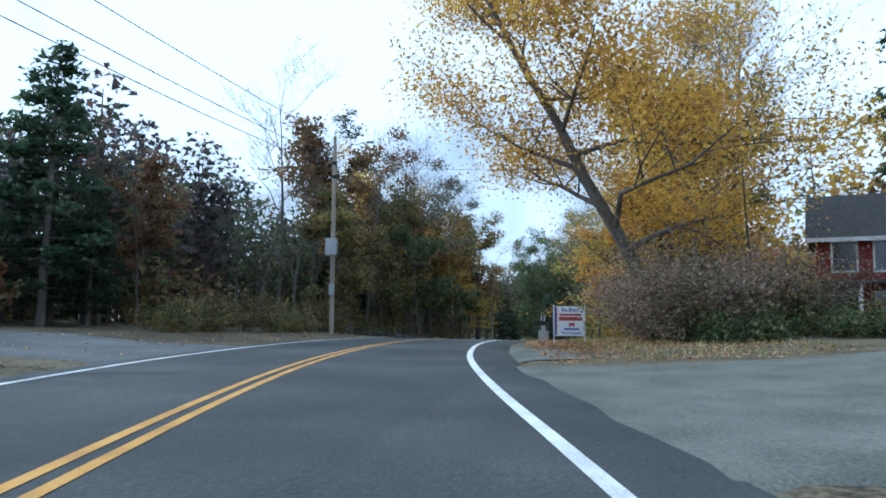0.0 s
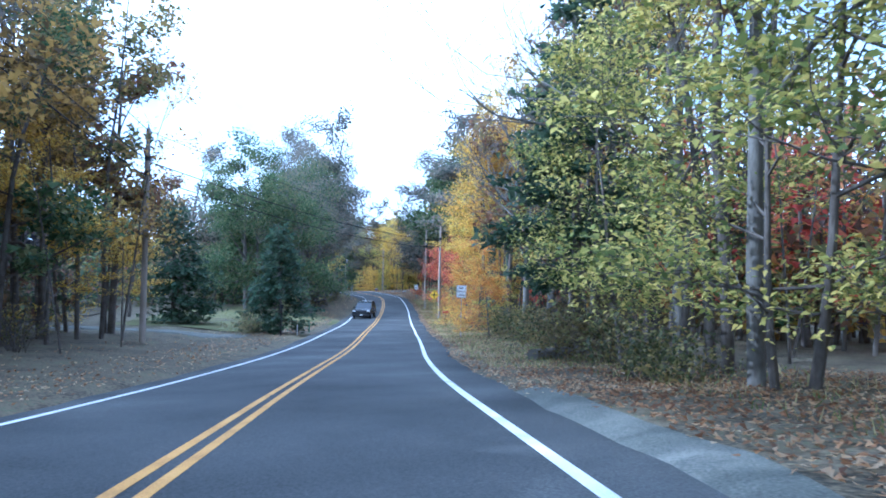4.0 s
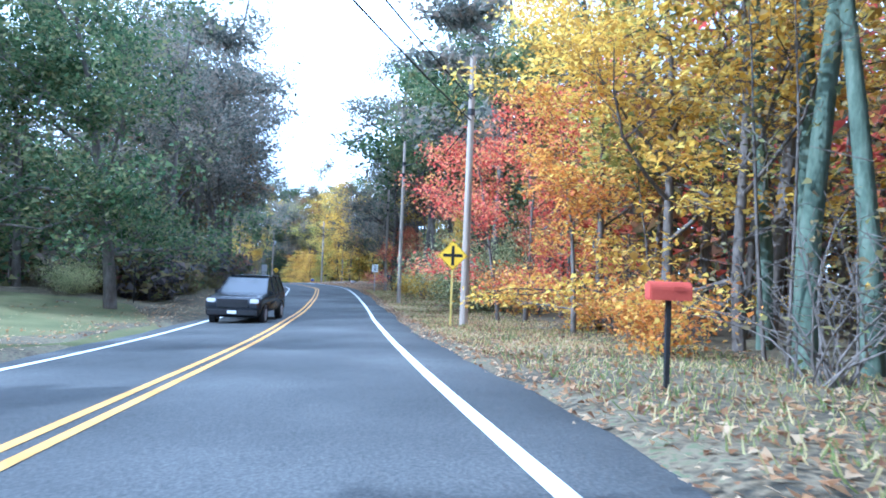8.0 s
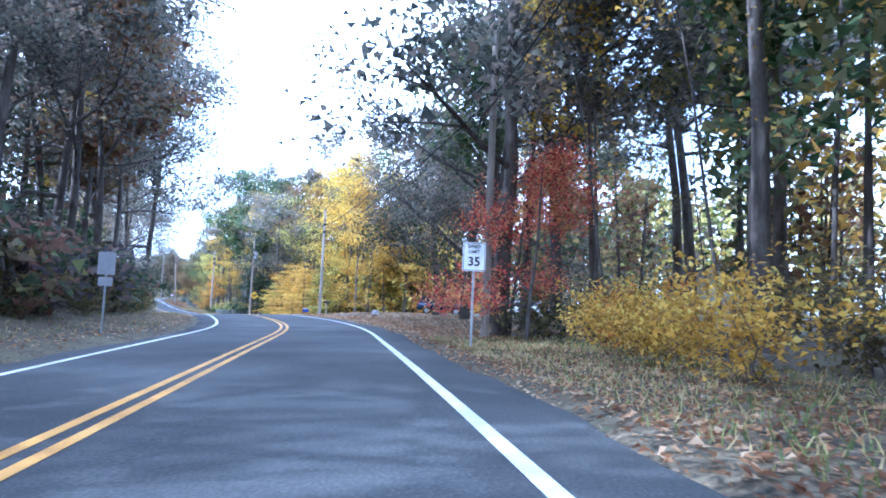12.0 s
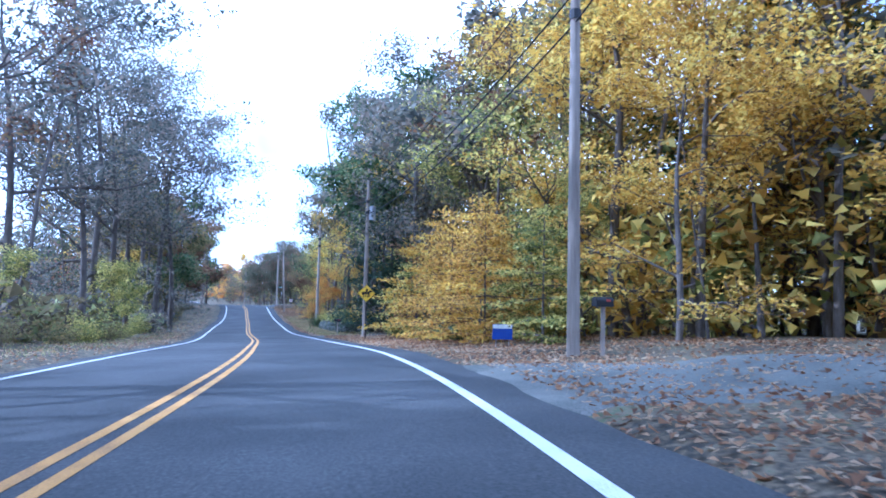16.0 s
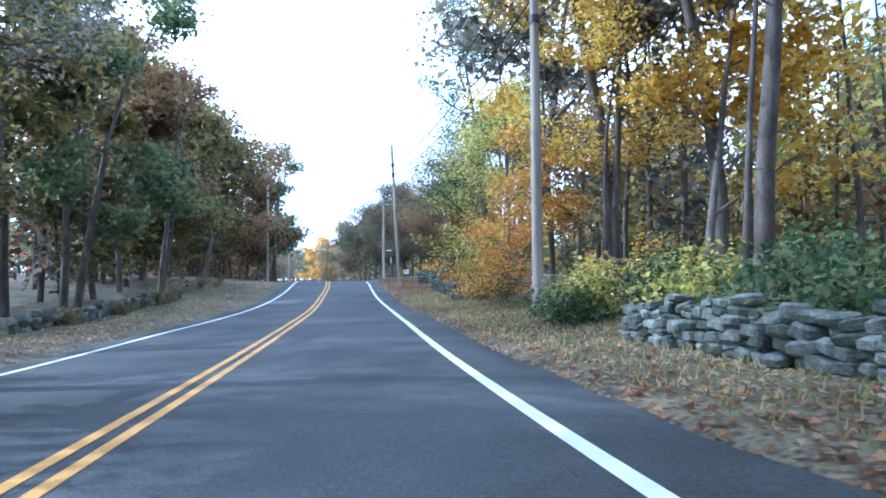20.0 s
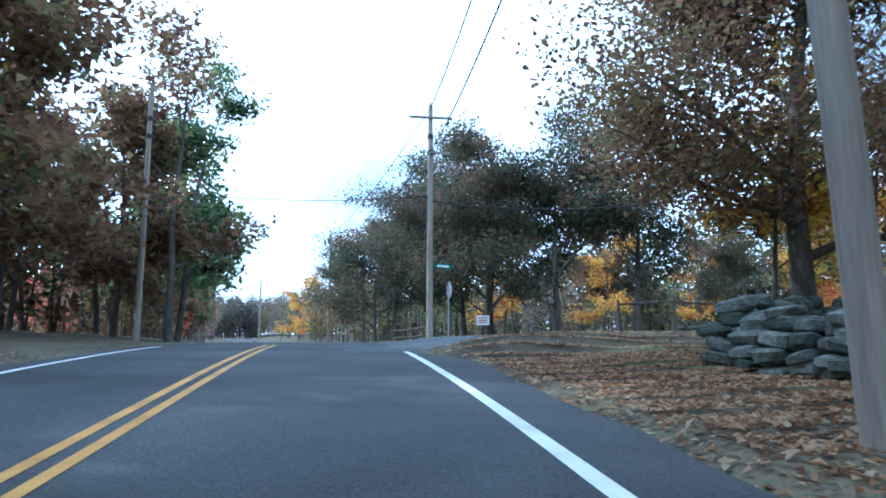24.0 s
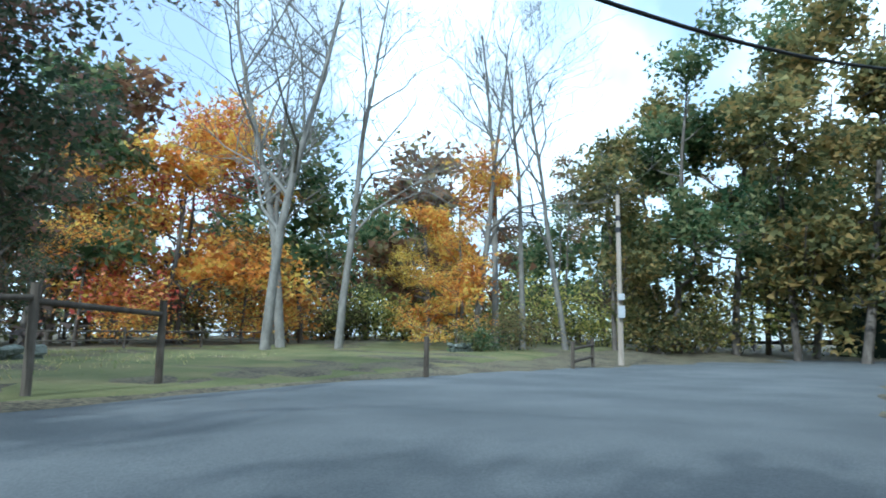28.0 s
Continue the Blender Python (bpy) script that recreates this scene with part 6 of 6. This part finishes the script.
# ---- vehicles ----
def car(name, x, y, turn, paint, label, long=4.8, wide=1.9, tall=1.75, z=None, police=False):
    c = stand(name, x, y, turn, label, "car", z=z)
    L, W, Hh = long / 2, wide / 2, tall
    bm = bmesh.new()
    fa, ra, wr = -L * 0.62, L * 0.6, 0.42           # wheel arches
    arch = lambda mid: [(mid + wr * math.cos(w), 0.34 + wr * math.sin(w)) for w in (0.2, 0.7, 1.2, 1.94, 2.44, 2.94)]
    side = [(-L + 0.08, 0.28), (-L, 0.45), (-L + 0.01, 0.80), (-L + 0.09, Hh * 0.535), (-L * 0.88, Hh * 0.575), (-L * 0.66, Hh * 0.605), (-L * 0.42, Hh * 0.63), (L * 0.5, Hh * 0.64), (L * 0.93, Hh * 0.65), (L - 0.02, Hh * 0.58), (L, 0.6), (L - 0.06, 0.34)] + arch(ra) + arch(fa)
    rings = [[bm.verts.new((px * (1 - 0.02 * (abs(yy) > W * 0.95)), yy * (1 - 0.05 * (pz > 1.0) - 0.03 * (pz < 0.45)), pz)) for px, pz in side] for yy in (-W, -W * 0.86, 0.0, W * 0.86, W)]
    for a, b in zip(rings, rings[1:]):
        for k in range(len(side)):
            j = (k + 1) % len(side)
            bm.faces.new((a[k], a[j], b[j], b[k]))
    bm.faces.new(rings[0][::-1])
    bm.faces.new(rings[-1])
    bmesh.ops.recalc_face_normals(bm, faces=bm.faces)
    edges = [e for e in bm.edges if abs(abs(e.verts[0].co.y) - abs(e.verts[1].co.y)) < 0.15 and abs(e.verts[0].co.y) > W * 0.9]
    bmesh.ops.bevel(bm, geom=edges, offset=0.05, segments=3, affect="EDGES")
    for f in bm.faces:
        f.smooth = True
    part("body", bm, paint, c)
    bm = bmesh.new()
    low = [(-L * 0.43, Hh * 0.61), (L * 0.95, Hh * 0.62)]
    top = [(-L * 0.06, Hh - 0.06), (L * 0.80, Hh - 0.08)]
    v = [bm.verts.new((px, s_ * W * 0.93, pz)) for s_ in (-1, 1) for px, pz in low] + [bm.verts.new((px, s_ * W * 0.76, pz)) for s_ in (-1, 1) for px, pz in top]
    for f in ((0, 1, 5, 4), (3, 2, 6, 7), (2, 0, 4, 6), (1, 3, 7, 5), (4, 5, 7, 6)):
        bm.faces.new([v[k] for k in f])
    bmesh.ops.recalc_face_normals(bm, faces=bm.faces)
    part("window_band", bm, M_GLASS, c, "dark tinted glass")
    part("roof", solid((-L * 0.08, L * 0.82, -W * 0.77, W * 0.77, Hh - 0.085, Hh), bevel=0.042), paint, c)
    for s_ in (-1, 1):
        for a, b in (((-L * 0.43, Hh * 0.62), (-L * 0.06, Hh - 0.06)), ((L * 0.08, Hh * 0.64), (L * 0.1, Hh - 0.06)), ((L * 0.5, Hh * 0.64), (L * 0.48, Hh - 0.06)), ((L * 0.93, Hh * 0.64), (L * 0.80, Hh - 0.06))):
            lo, hi = Vector((a[0], s_ * (W * 0.92), a[1])), Vector((b[0], s_ * (W * 0.765), b[1]))
            bm = bmesh.new()
            got = bmesh.ops.create_cube(bm, size=1)
            for v in got["verts"]:
                p = lo.lerp(hi, v.co.z + 0.5)
                v.co = Vector((p.x + v.co.x * 0.09, p.y + v.co.y * 0.03, p.z))
            part("pillar", bm, paint, c)
        part("mirror", solid((-L * 0.36, -L * 0.28, s_ * W * 0.98, s_ * W * 1.13, 1.08, 1.22) if s_ > 0 else (-L * 0.36, -L * 0.28, s_ * W * 1.13, s_ * W * 0.98, 1.08, 1.22), bevel=0.02), paint, c)
        part("headlight", solid((-L - 0.012, -L + 0.1, *sorted((s_ * W * 0.62, s_ * W * 0.93)), Hh * 0.45, Hh * 0.53), bevel=0.02), M_LAMP, c)
        part("tail_light", solid((L - 0.1, L + 0.012, *sorted((s_ * W * 0.62, s_ * W * 0.95)), 0.8, 1.02), bevel=0.02), M_TAIL, c)
        for px in (-L * 0.62, L * 0.6):
            wheel = part("wheel", bmesh.new(), M_TYRE, c)
            m = Matrix.Translation((px, s_ * (W - 0.1), 0.34)) @ Matrix.Rotation(math.pi / 2, 4, "X")
            for nm, r, d, mm in (("tyre", 0.37, 0.24, M_TYRE), ("rim", 0.23, 0.255, M_METAL)):
                bm = bmesh.new()
                bmesh.ops.create_cone(bm, cap_ends=True, segments=20, radius1=r, radius2=r, depth=d, matrix=m)
                bmesh.ops.bevel(bm, geom=[e for e in bm.edges if len(e.link_faces) == 2 and any(len(f.verts) > 4 for f in e.link_faces)], offset=0.02, segments=1, affect="EDGES")
                part(nm, bm, mm, wheel)
    part("grille", solid((-L - 0.01, -L + 0.05, -W * 0.55, W * 0.55, Hh * 0.36, Hh * 0.52), bevel=0.01), M_DARK, c)
    part("bumper", solid((-L - 0.05, -L + 0.06, -W * 0.9, W * 0.9, 0.36, 0.56), bevel=0.03), M_DARK if police else paint, c)
    part("rear_bumper", solid((L - 0.06, L + 0.05, -W * 0.9, W * 0.9, 0.4, 0.62), bevel=0.03), paint, c)
    part("number_plate", solid((-L - 0.062, -L - 0.05, -0.16, 0.16, 0.42, 0.53)), M_SIGNWHITE, c, "plain pale plate")
    return c


cx, cy = beside(118.2, -1.6)
car("suv", cx, cy, 62, M_CARBLACK, "black sport utility vehicle in the oncoming lane", 5.0, 2.0, 1.8, z=float(ROAD[station(118.2), 2] - 0.1), police=True)
car("parked_suv", 73.6, 194.8, 150, M_CARBLUE, "dark blue sport utility vehicle parked on the leafy lawn", 4.7, 1.9, 1.72)
car("parked_car", 83.5, 193.5, 190, M_CARWHITE, "white car parked beyond the lawn", 4.5, 1.8, 1.45)
car("parked_car", 82.0, 189.0, 200, M_CARWHITE, "white car parked beyond the lawn", 4.5, 1.8, 1.45)


# ---- houses ----
def house(name, x, y, turn, w, d, eaves, ridge, wall, label, windows, chimney=True):
    h = stand(name, x, y, turn, label, "house")
    part("wall", solid((-w / 2, w / 2, -d / 2, d / 2, -0.4, eaves)), wall, h)
    for s_ in (-1, 1):
        bm = bmesh.new()
        ends = [[bm.verts.new(p) for p in ((k, -d / 2, eaves), (k, d / 2, eaves), (k, 0, ridge))] for k in (s_ * w / 2, s_ * (w / 2 - 0.15))]
        bm.faces.new(ends[0])
        bm.faces.new(ends[1][::-1])
        for k in range(3):
            bm.faces.new((ends[0][k], ends[1][k], ends[1][(k + 1) % 3], ends[0][(k + 1) % 3]))
        bmesh.ops.recalc_face_normals(bm, faces=bm.faces)
        part("gable", bm, wall, h)
    for s_ in (-1, 1):
        bm = bmesh.new()
        o, t = 0.45, 0.14
        sl = (ridge - eaves) / (d / 2)
        pts = [(-w / 2 - o, s_ * (d / 2 + o), eaves - o * sl), (w / 2 + o, s_ * (d / 2 + o), eaves - o * sl), (w / 2 + o, 0, ridge), (-w / 2 - o, 0, ridge)]
        lo, hi = [bm.verts.new(p) for p in pts], [bm.verts.new((p[0], p[1], p[2] + t)) for p in pts]
        bm.faces.new(lo)
        bm.faces.new(hi)
        for k in range(4):
            bm.faces.new((lo[k], lo[(k + 1) % 4], hi[(k + 1) % 4], hi[k]))
        bmesh.ops.recalc_face_normals(bm, faces=bm.faces)
        part("roof", bm, M_ROOF, h)
        part("fascia", solid((-w / 2 - 0.46, w / 2 + 0.46, *sorted((s_ * (d / 2 + o + 0.005), s_ * (d / 2 + o + 0.04))), eaves - o * sl - 0.08, eaves - o * sl + 0.14)), M_TRIM, h)
    for wx, wz in windows:
        win = part("window", solid((wx - 0.5, wx + 0.5, -d / 2 - 0.03, -d / 2 - 0.004, wz - 0.7, wz + 0.7)), M_GLASS, h)
        part("frame", solid((wx - 0.6, wx - 0.5, -d / 2 - 0.06, -d / 2 - 0.004, wz - 0.8, wz + 0.8), (wx + 0.5, wx + 0.6, -d / 2 - 0.06, -d / 2 - 0.004, wz - 0.8, wz + 0.8),
                            (wx - 0.5, wx + 0.5, -d / 2 - 0.06, -d / 2 - 0.004, wz + 0.7, wz + 0.8), (wx - 0.5, wx + 0.5, -d / 2 - 0.06, -d / 2 - 0.004, wz - 0.8, wz - 0.7)), M_TRIM, win)
    dr = part("door", solid((w * 0.3 - 0.5, w * 0.3 + 0.5, -d / 2 - 0.05, -d / 2 - 0.004, 0.1, 2.2), bevel=0.01), M_TRIM, h)
    if chimney:
        part("chimney", solid((w * 0.2 - 0.4, w * 0.2 + 0.4, -0.4, 0.4, ridge - 1.2, ridge + 1.3), bevel=0.02), M_BRICK, h)
    return h


hs = house("red_house", 24.6, 35.0, -30, 8.5, 7.5, 5.2, 7.6, M_REDWALL, "red clapboard house with white trim behind bushes", ((-3.0, 1.6), (-1.2, 1.6), (0.7, 1.6), (-3.0, 4.1), (-1.2, 4.1), (0.7, 4.1)))
part("porch_roof", solid((-4.4, 3.2, -5.6, -3.76, 2.75, 2.9), bevel=0.02), M_ROOF, hs)
for x in (-4.2, -2.4, -0.6, 1.2, 3.0):
    part("porch_post", solid((x - 0.07, x + 0.07, -5.5, -5.36, -0.3, 2.75), bevel=0.01), M_TRIM, hs)
part("porch_rail", solid((-4.2, 1.2, -5.48, -5.42, 0.85, 0.95)), M_TRIM, hs)
house("white_house", 80.0, 166.5, 40, 12, 7, 2.6, 4.2, M_WHITEWALL, "low white clapboard house behind the trees", ((-4.5, 1.5), (-2.2, 1.5), (0.6, 1.5)), False)
house("green_house", 127.0, 288.0, 60, 9, 8, 4.5, 7.2, M_GREENWALL, "dark green house half hidden by the oaks", ((-3, 1.5), (0, 1.5)), False)

# pale board fence by the maple
f = stand("board_fence", 8.5, 29.2, -4, "weathered pale grey board fence leaning a little", "fence")
for k in range(16):
    part("board", solid((k * 0.2, k * 0.2 + 0.185, -0.012, 0.012, 0.02 * math.sin(k), 0.95 + 0.05 * math.sin(1.7 * k)), bevel=0.004), M_TRIM if k % 5 else M_CONCRETE, f)
for z in (0.25, 0.75):
    part("rail", solid((0, 3.2, 0.014, 0.05, z - 0.04, z + 0.04)), M_CONCRETE, f)

# lawn lamp and stakes
s = stand("lamp_post", 15.0, 93.4, 0, "slim dark lamp post at the lawn's drive", "lamp post")
bm = bmesh.new()
cyl(bm, 0, 0, -0.1, 1.75, 0.035, 0.03, 8)
part("pole", bm, M_DARK, s)
part("lantern", solid((-0.1, 0.1, -0.1, 0.1, 1.75, 2.05), bevel=0.03), M_DARK, s)
for x, y, h, m, lab in ((16.4, 94.6, 0.75, M_TRIM, "thin white marker stake in the lawn"), (18.3, 98.6, 1.0, M_SIGNGREEN, "thin green marker stake in the lawn"), (27.0, 131.5, 1.9, M_DARK, "thin dark stake at the edge of the lawn"), (69.3, 241.2, 1.9, M_METAL, "thin pale metal stake beside the drive")):
    s = stand("marker_stake", x, y, 0, lab, "stake")
    part("rod", solid((-0.03, 0.03, -0.03, 0.03, -0.1, h), bevel=0.01), m, s)

# potted mums
s = stand("flower_pot", 62.9, 186.4, 0, "pot of pale chrysanthemums on the leafy mound", "flower pot")
s.scale = (0.7, 0.7, 0.62)
bm = bmesh.new()
cyl(bm, 0, 0, 0, 0.3, 0.16, 0.22, 14)
part("pot", bm, M_POST, s)
rr = np.random.default_rng(9)
q = rr.normal(size=(260, 3))
q /= np.linalg.norm(q, axis=1)[:, None]
part("blossom", leaves("blossom", q * np.array([0.42, 0.42, 0.34]) + np.array([0, 0, 0.5]), 0.09 + 0.05 * rr.random(260), L_BLOOM, rr), None, s)

# fallen log
s = stand("fallen_log", 19.5, 68.0, 20, "pale barkless fallen log in the verge", "log")
bm = bmesh.new()
for k in range(6):
    m = Matrix.Translation((k * 0.6 - 1.5, 0.05 * math.sin(2 * k), 0.25)) @ Matrix.Rotation(math.pi / 2, 4, "Y")
    bmesh.ops.create_cone(bm, cap_ends=True, segments=10, radius1=0.24 - 0.015 * k, radius2=0.225 - 0.015 * k, depth=0.62, matrix=m)
part("trunk", bm, M_BARK_PALE, s)
part("branch", tubes("branch", [(Vector((1.0, 0, 0.3)), Vector((2.2, 0.6, 0.9)), 0.08, 0.03), (Vector((0.2, 0, 0.3)), Vector((0.9, -0.7, 0.8)), 0.06, 0.02)], M_BARK_PALE), None, s)


# ---- fence at the crossing ----
def split_rail(points, rails, heights, label, post_r=0.085):
    f = tagged(new("rail_fence"), label, "fence")
    f.matrix_basis = pose(points[0][0], points[0][1], land(*points[0]))
    o = Vector((points[0][0], points[0][1], land(*points[0])))
    tops = []
    for (x, y), h in zip(points, heights):
        p = Vector((x, y, land(x, y))) - o
        bm = bmesh.new()
        cyl(bm, p.x, p.y, p.z - 0.3, p.z + h, post_r, post_r * 0.9, 9)
        part("post", bm, M_POST, f)
        tops.append(p + Vector((0, 0, h)))
    for a, b, drop in rails:
        part("rail", tubes("rail", [(tops[a] - Vector((0, 0, drop)), tops[b] - Vector((0, 0, drop)), post_r * 0.95, post_r * 0.8)], M_POST, 7), None, f)
    return f


split_rail([(71.9, 323.6), (74.6, 323.1), (77.8, 322.9)], [(0, 1, 0.24), (1, 2, 0.3)], (1.75, 1.85, 1.75), "dark wooden posts with one rough top rail")
split_rail([(69.0, 325.2), (67.2, 326.6), (66.0, 328.4), (64.9, 331.0), (63.8, 334.0), (62.9, 337.2), (62.1, 340.4), (61.3, 344.0)], [(4, 5, 0.4), (5, 6, 0.4), (6, 7, 0.4), (4, 5, 0.9), (5, 6, 0.9), (6, 7, 0.9)], (1.35, 1.4, 1.3, 1.3, 1.25, 1.2, 1.2, 1.2), "dark fence posts along the road with rails further on")
split_rail([(84.0, 318.6), (92.6, 314.6), (94.6, 313.8)], [(1, 2, 0.3), (1, 2, 0.8)], (1.2, 1.15, 1.3), "weathered posts with a small gate at the drive")
split_rail([(88.0, 336.0), (92.0, 334.6), (96.0, 333.2), (100.0, 331.8)], [(0, 1, 0.2), (1, 2, 0.2), (2, 3, 0.2), (0, 1, 0.6), (1, 2, 0.6), (2, 3, 0.6)], (1.0, 1.0, 1.0, 1.0), "far rail fence across the field", 0.06)


# ---- stones ----
STONES = []
for k in range(7):
    r_ = random.Random(900 + k)
    bm = bmesh.new()
    bmesh.ops.create_cube(bm, size=0.86)
    for v in bm.verts:                 # a slab with uneven corners
        v.co = Vector((v.co.x * r_.uniform(0.72, 1.12), v.co.y * r_.uniform(0.75, 1.1), v.co.z * r_.uniform(0.62, 1.0)))
    bmesh.ops.bevel(bm, geom=list(bm.edges), offset=r_.uniform(0.09, 0.16), segments=1, affect="EDGES")
    for v in bm.verts:
        v.co += Vector((r_.gauss(0, 0.022), r_.gauss(0, 0.022), r_.gauss(0, 0.018)))
    me = bpy.data.meshes.new("stone")
    bm.to_mesh(me)
    bm.free()
    me.materials.append(M_STONE)
    STONES.append(me)


def stone_wall(way, height, label, seed, stone=0.42, depth=0.55, name="stone_wall", slump=0.25):
    """A dry wall of fieldstones along points, each stone an object of its own."""
    r_ = random.Random(seed)
    w = tagged(new(name), label, "stone wall")
    o = Vector((way[0][0], way[0][1], land(*way[0])))
    w.matrix_basis = Matrix.Translation(o)
    for (xa, ya), (xb, yb) in zip(way, way[1:]):
        ll = math.hypot(xb - xa, yb - ya)
        ang = math.atan2(yb - ya, xb - xa)
        u = 0.0
        while u < ll:
            step = stone * r_.uniform(0.75, 1.35)
            h, z = height * r_.uniform(1 - slump, 1.05), 0.0
            while z < h:
                sz = stone * r_.uniform(0.55, 0.95)
                for row in ((-1, 1) if z < h * 0.6 and depth > 0.5 else (0,)):
                    x, y = xa + (xb - xa) * u / ll, ya + (yb - ya) * u / ll
                    x += -math.sin(ang) * row * depth * 0.27 + r_.gauss(0, 0.03)
                    y += math.cos(ang) * row * depth * 0.27 + r_.gauss(0, 0.03)
                    ob = new("stone", STONES[r_.randrange(len(STONES))])
                    ob.parent = w
                    wide = step * r_.uniform(1.05, 1.3)
                    ob.matrix_basis = pose(x - o.x, y - o.y, land(x, y) - o.z + z + sz * 0.3, r_.gauss(0, 8), r_.gauss(0, 8), math.degrees(ang) + r_.gauss(0, 14)) @ Matrix.Diagonal((wide, depth * r_.uniform(0.6, 0.9), sz, 1))
                z += sz * 0.62
            u += step
    return w


stone_wall([(66.0, 240.9), (64.4, 242.2), (63.9, 247.0), (63.6, 254.0)], 0.72, "dry wall of grey-green fieldstones under green bushes", 41, 0.31)
stone_wall([(64.0, 276.0), (64.2, 284.0), (64.4, 291.0)], 0.72, "low tumbled fieldstone wall among fallen leaves", 42, 0.36, 0.45, slump=0.4)
stone_wall([(66.3, 297.9), (65.4, 300.2), (64.9, 302.2), (67.6, 304.0), (71.0, 304.6)], 1.0, "thick dry wall of flat grey stones at the corner", 43, 0.46, 0.9)
stone_wall([(47.6, 266.0), (47.4, 276.0), (47.4, 288.0)], 0.5, "low dark stone wall along the woods", 44, 0.5, 0.45)
stone_wall([(-12.0, 47.5), (-7.5, 52.0), (-3.0, 60.0), (-0.5, 68.0)], 0.55, "low dark stone wall along the woods", 45, 0.55, 0.45)
stone_wall([(98.0, 320.6), (101.0, 320.0)], 0.4, "small heap of field stones by the trees", 46, 0.5, 0.5, "stone_heap", 0.5)
stone_wall([(79.0, 331.6), (83.0, 330.6)], 0.35, "small heap of field stones on the lawn", 47, 0.5, 0.5, "stone_heap", 0.5)
# ---- fallen leaves and grass along the verges ----
def scatter(y0, y1, d0, d1, count, seed, bias=1.0):
    rng = np.random.default_rng(seed)
    out = []
    for _ in range(count):
        i = station(rng.uniform(y0, y1))
        d = d0 + (d1 - d0) * rng.random() ** bias
        x, y = ROAD[i, 0] + SIDE[i, 0] * d + rng.normal() * 0.3 * TAN[i, 0], ROAD[i, 1] + SIDE[i, 1] * d + rng.uniform(-0.5, 0.5)
        if side_depth(x, y) > 0.1:
            out.append((x, y, land_at(i, d) + 0.02))
    return np.array(out), rng


def litter(y0, y1, d0, d1, count, seed, bias=1.0, size=0.085):
    p, rng = scatter(y0, y1, d0, d1, count, seed, bias)
    ob = new("leaf_litter", leaves("leaf_litter", p + np.array([0, 0, 0.015]), size * (0.6 + 0.8 * rng.random(len(p))), L_LITTER, rng, flat=2.5, fold=0.5))
    return tagged(ob, "scattered brown and tan fallen leaves", "leaf litter", kind="stuff")


def grass(y0, y1, d0, d1, count, seed, bias=1.0, tall=0.16):
    """Upright blades, each a narrow quad."""
    p, rng = scatter(y0, y1, d0, d1, count, seed, bias)
    n = len(p)
    a = rng.random(n) * 2 * np.pi
    side = np.stack([np.cos(a), np.sin(a), np.zeros(n)], 1)
    h = (tall * (0.5 + rng.random(n)))[:, None]
    lean = rng.normal(size=(n, 3)) * 0.45 * h
    lean[:, 2] = 0
    up = np.array([0, 0, 1.0]) * h + lean
    v = np.stack([p - side * 0.010, p + side * 0.010, p + up * 0.7 + side * 0.008, p + up], 1).reshape(-1, 3)
    me = bpy.data.meshes.new("grass")
    me.from_pydata([], [], [])
    me.vertices.add(4 * n)
    me.vertices.foreach_set("co", v.ravel())
    me.loops.add(4 * n)
    me.loops.foreach_set("vertex_index", np.arange(4 * n))
    me.polygons.add(n)
    me.polygons.foreach_set("loop_start", np.arange(0, 4 * n, 4))
    me.polygons.foreach_set("loop_total", np.full(n, 4))
    me.materials.append(L_GRASS)
    me.update()
    me.validate()
    return tagged(new("grass", me), "dry green and straw verge grass", "grass", kind="stuff")


litter(14, 62, 5.3, 12, 12000, 1)
litter(22, 48, 5.2, 13, 16000, 24)
litter(36, 62, 5.5, 13, 14000, 21)
litter(296, 310, 5.2, 22, 24000, 23)
litter(160, 236, 5.2, 16, 24000, 22, size=0.095)
litter(62, 160, 5.2, 10.5, 16000, 2)
litter(160, 240, 5.0, 14, 9000, 3)
litter(240, 309, 5.0, 13, 20000, 4)
litter(-5, 305, -11, -5, 9000, 5)
litter(-5, 305, -5.5, 5.5, 260, 6, size=0.09)
litter(60, 308, 4.3, 8.0, 36000, 25, bias=1.3)
litter(60, 308, 4.25, 5.2, 9000, 29, size=0.07)
litter(60, 308, -8.0, -4.6, 12000, 26)
litter(326, 345, 6.0, 12, 900, 7)
grass(66, 158, 5.0, 10.0, 22000, 11, tall=0.11)
grass(236, 284, 5.0, 9, 9000, 12, tall=0.1)
grass(14, 64, 7, 12, 2500, 13)
grass(140, 300, -9.5, -5.4, 4500, 14, tall=0.12)
grass(300, 312, 7, 22, 1500, 15, tall=0.07)
litter(284, 310, 4.9, 12, 16000, 27)
litter(104, 160, 4.9, 9.0, 12000, 28)
grass(324, 345, 6, 34, 6000, 16, tall=0.1)
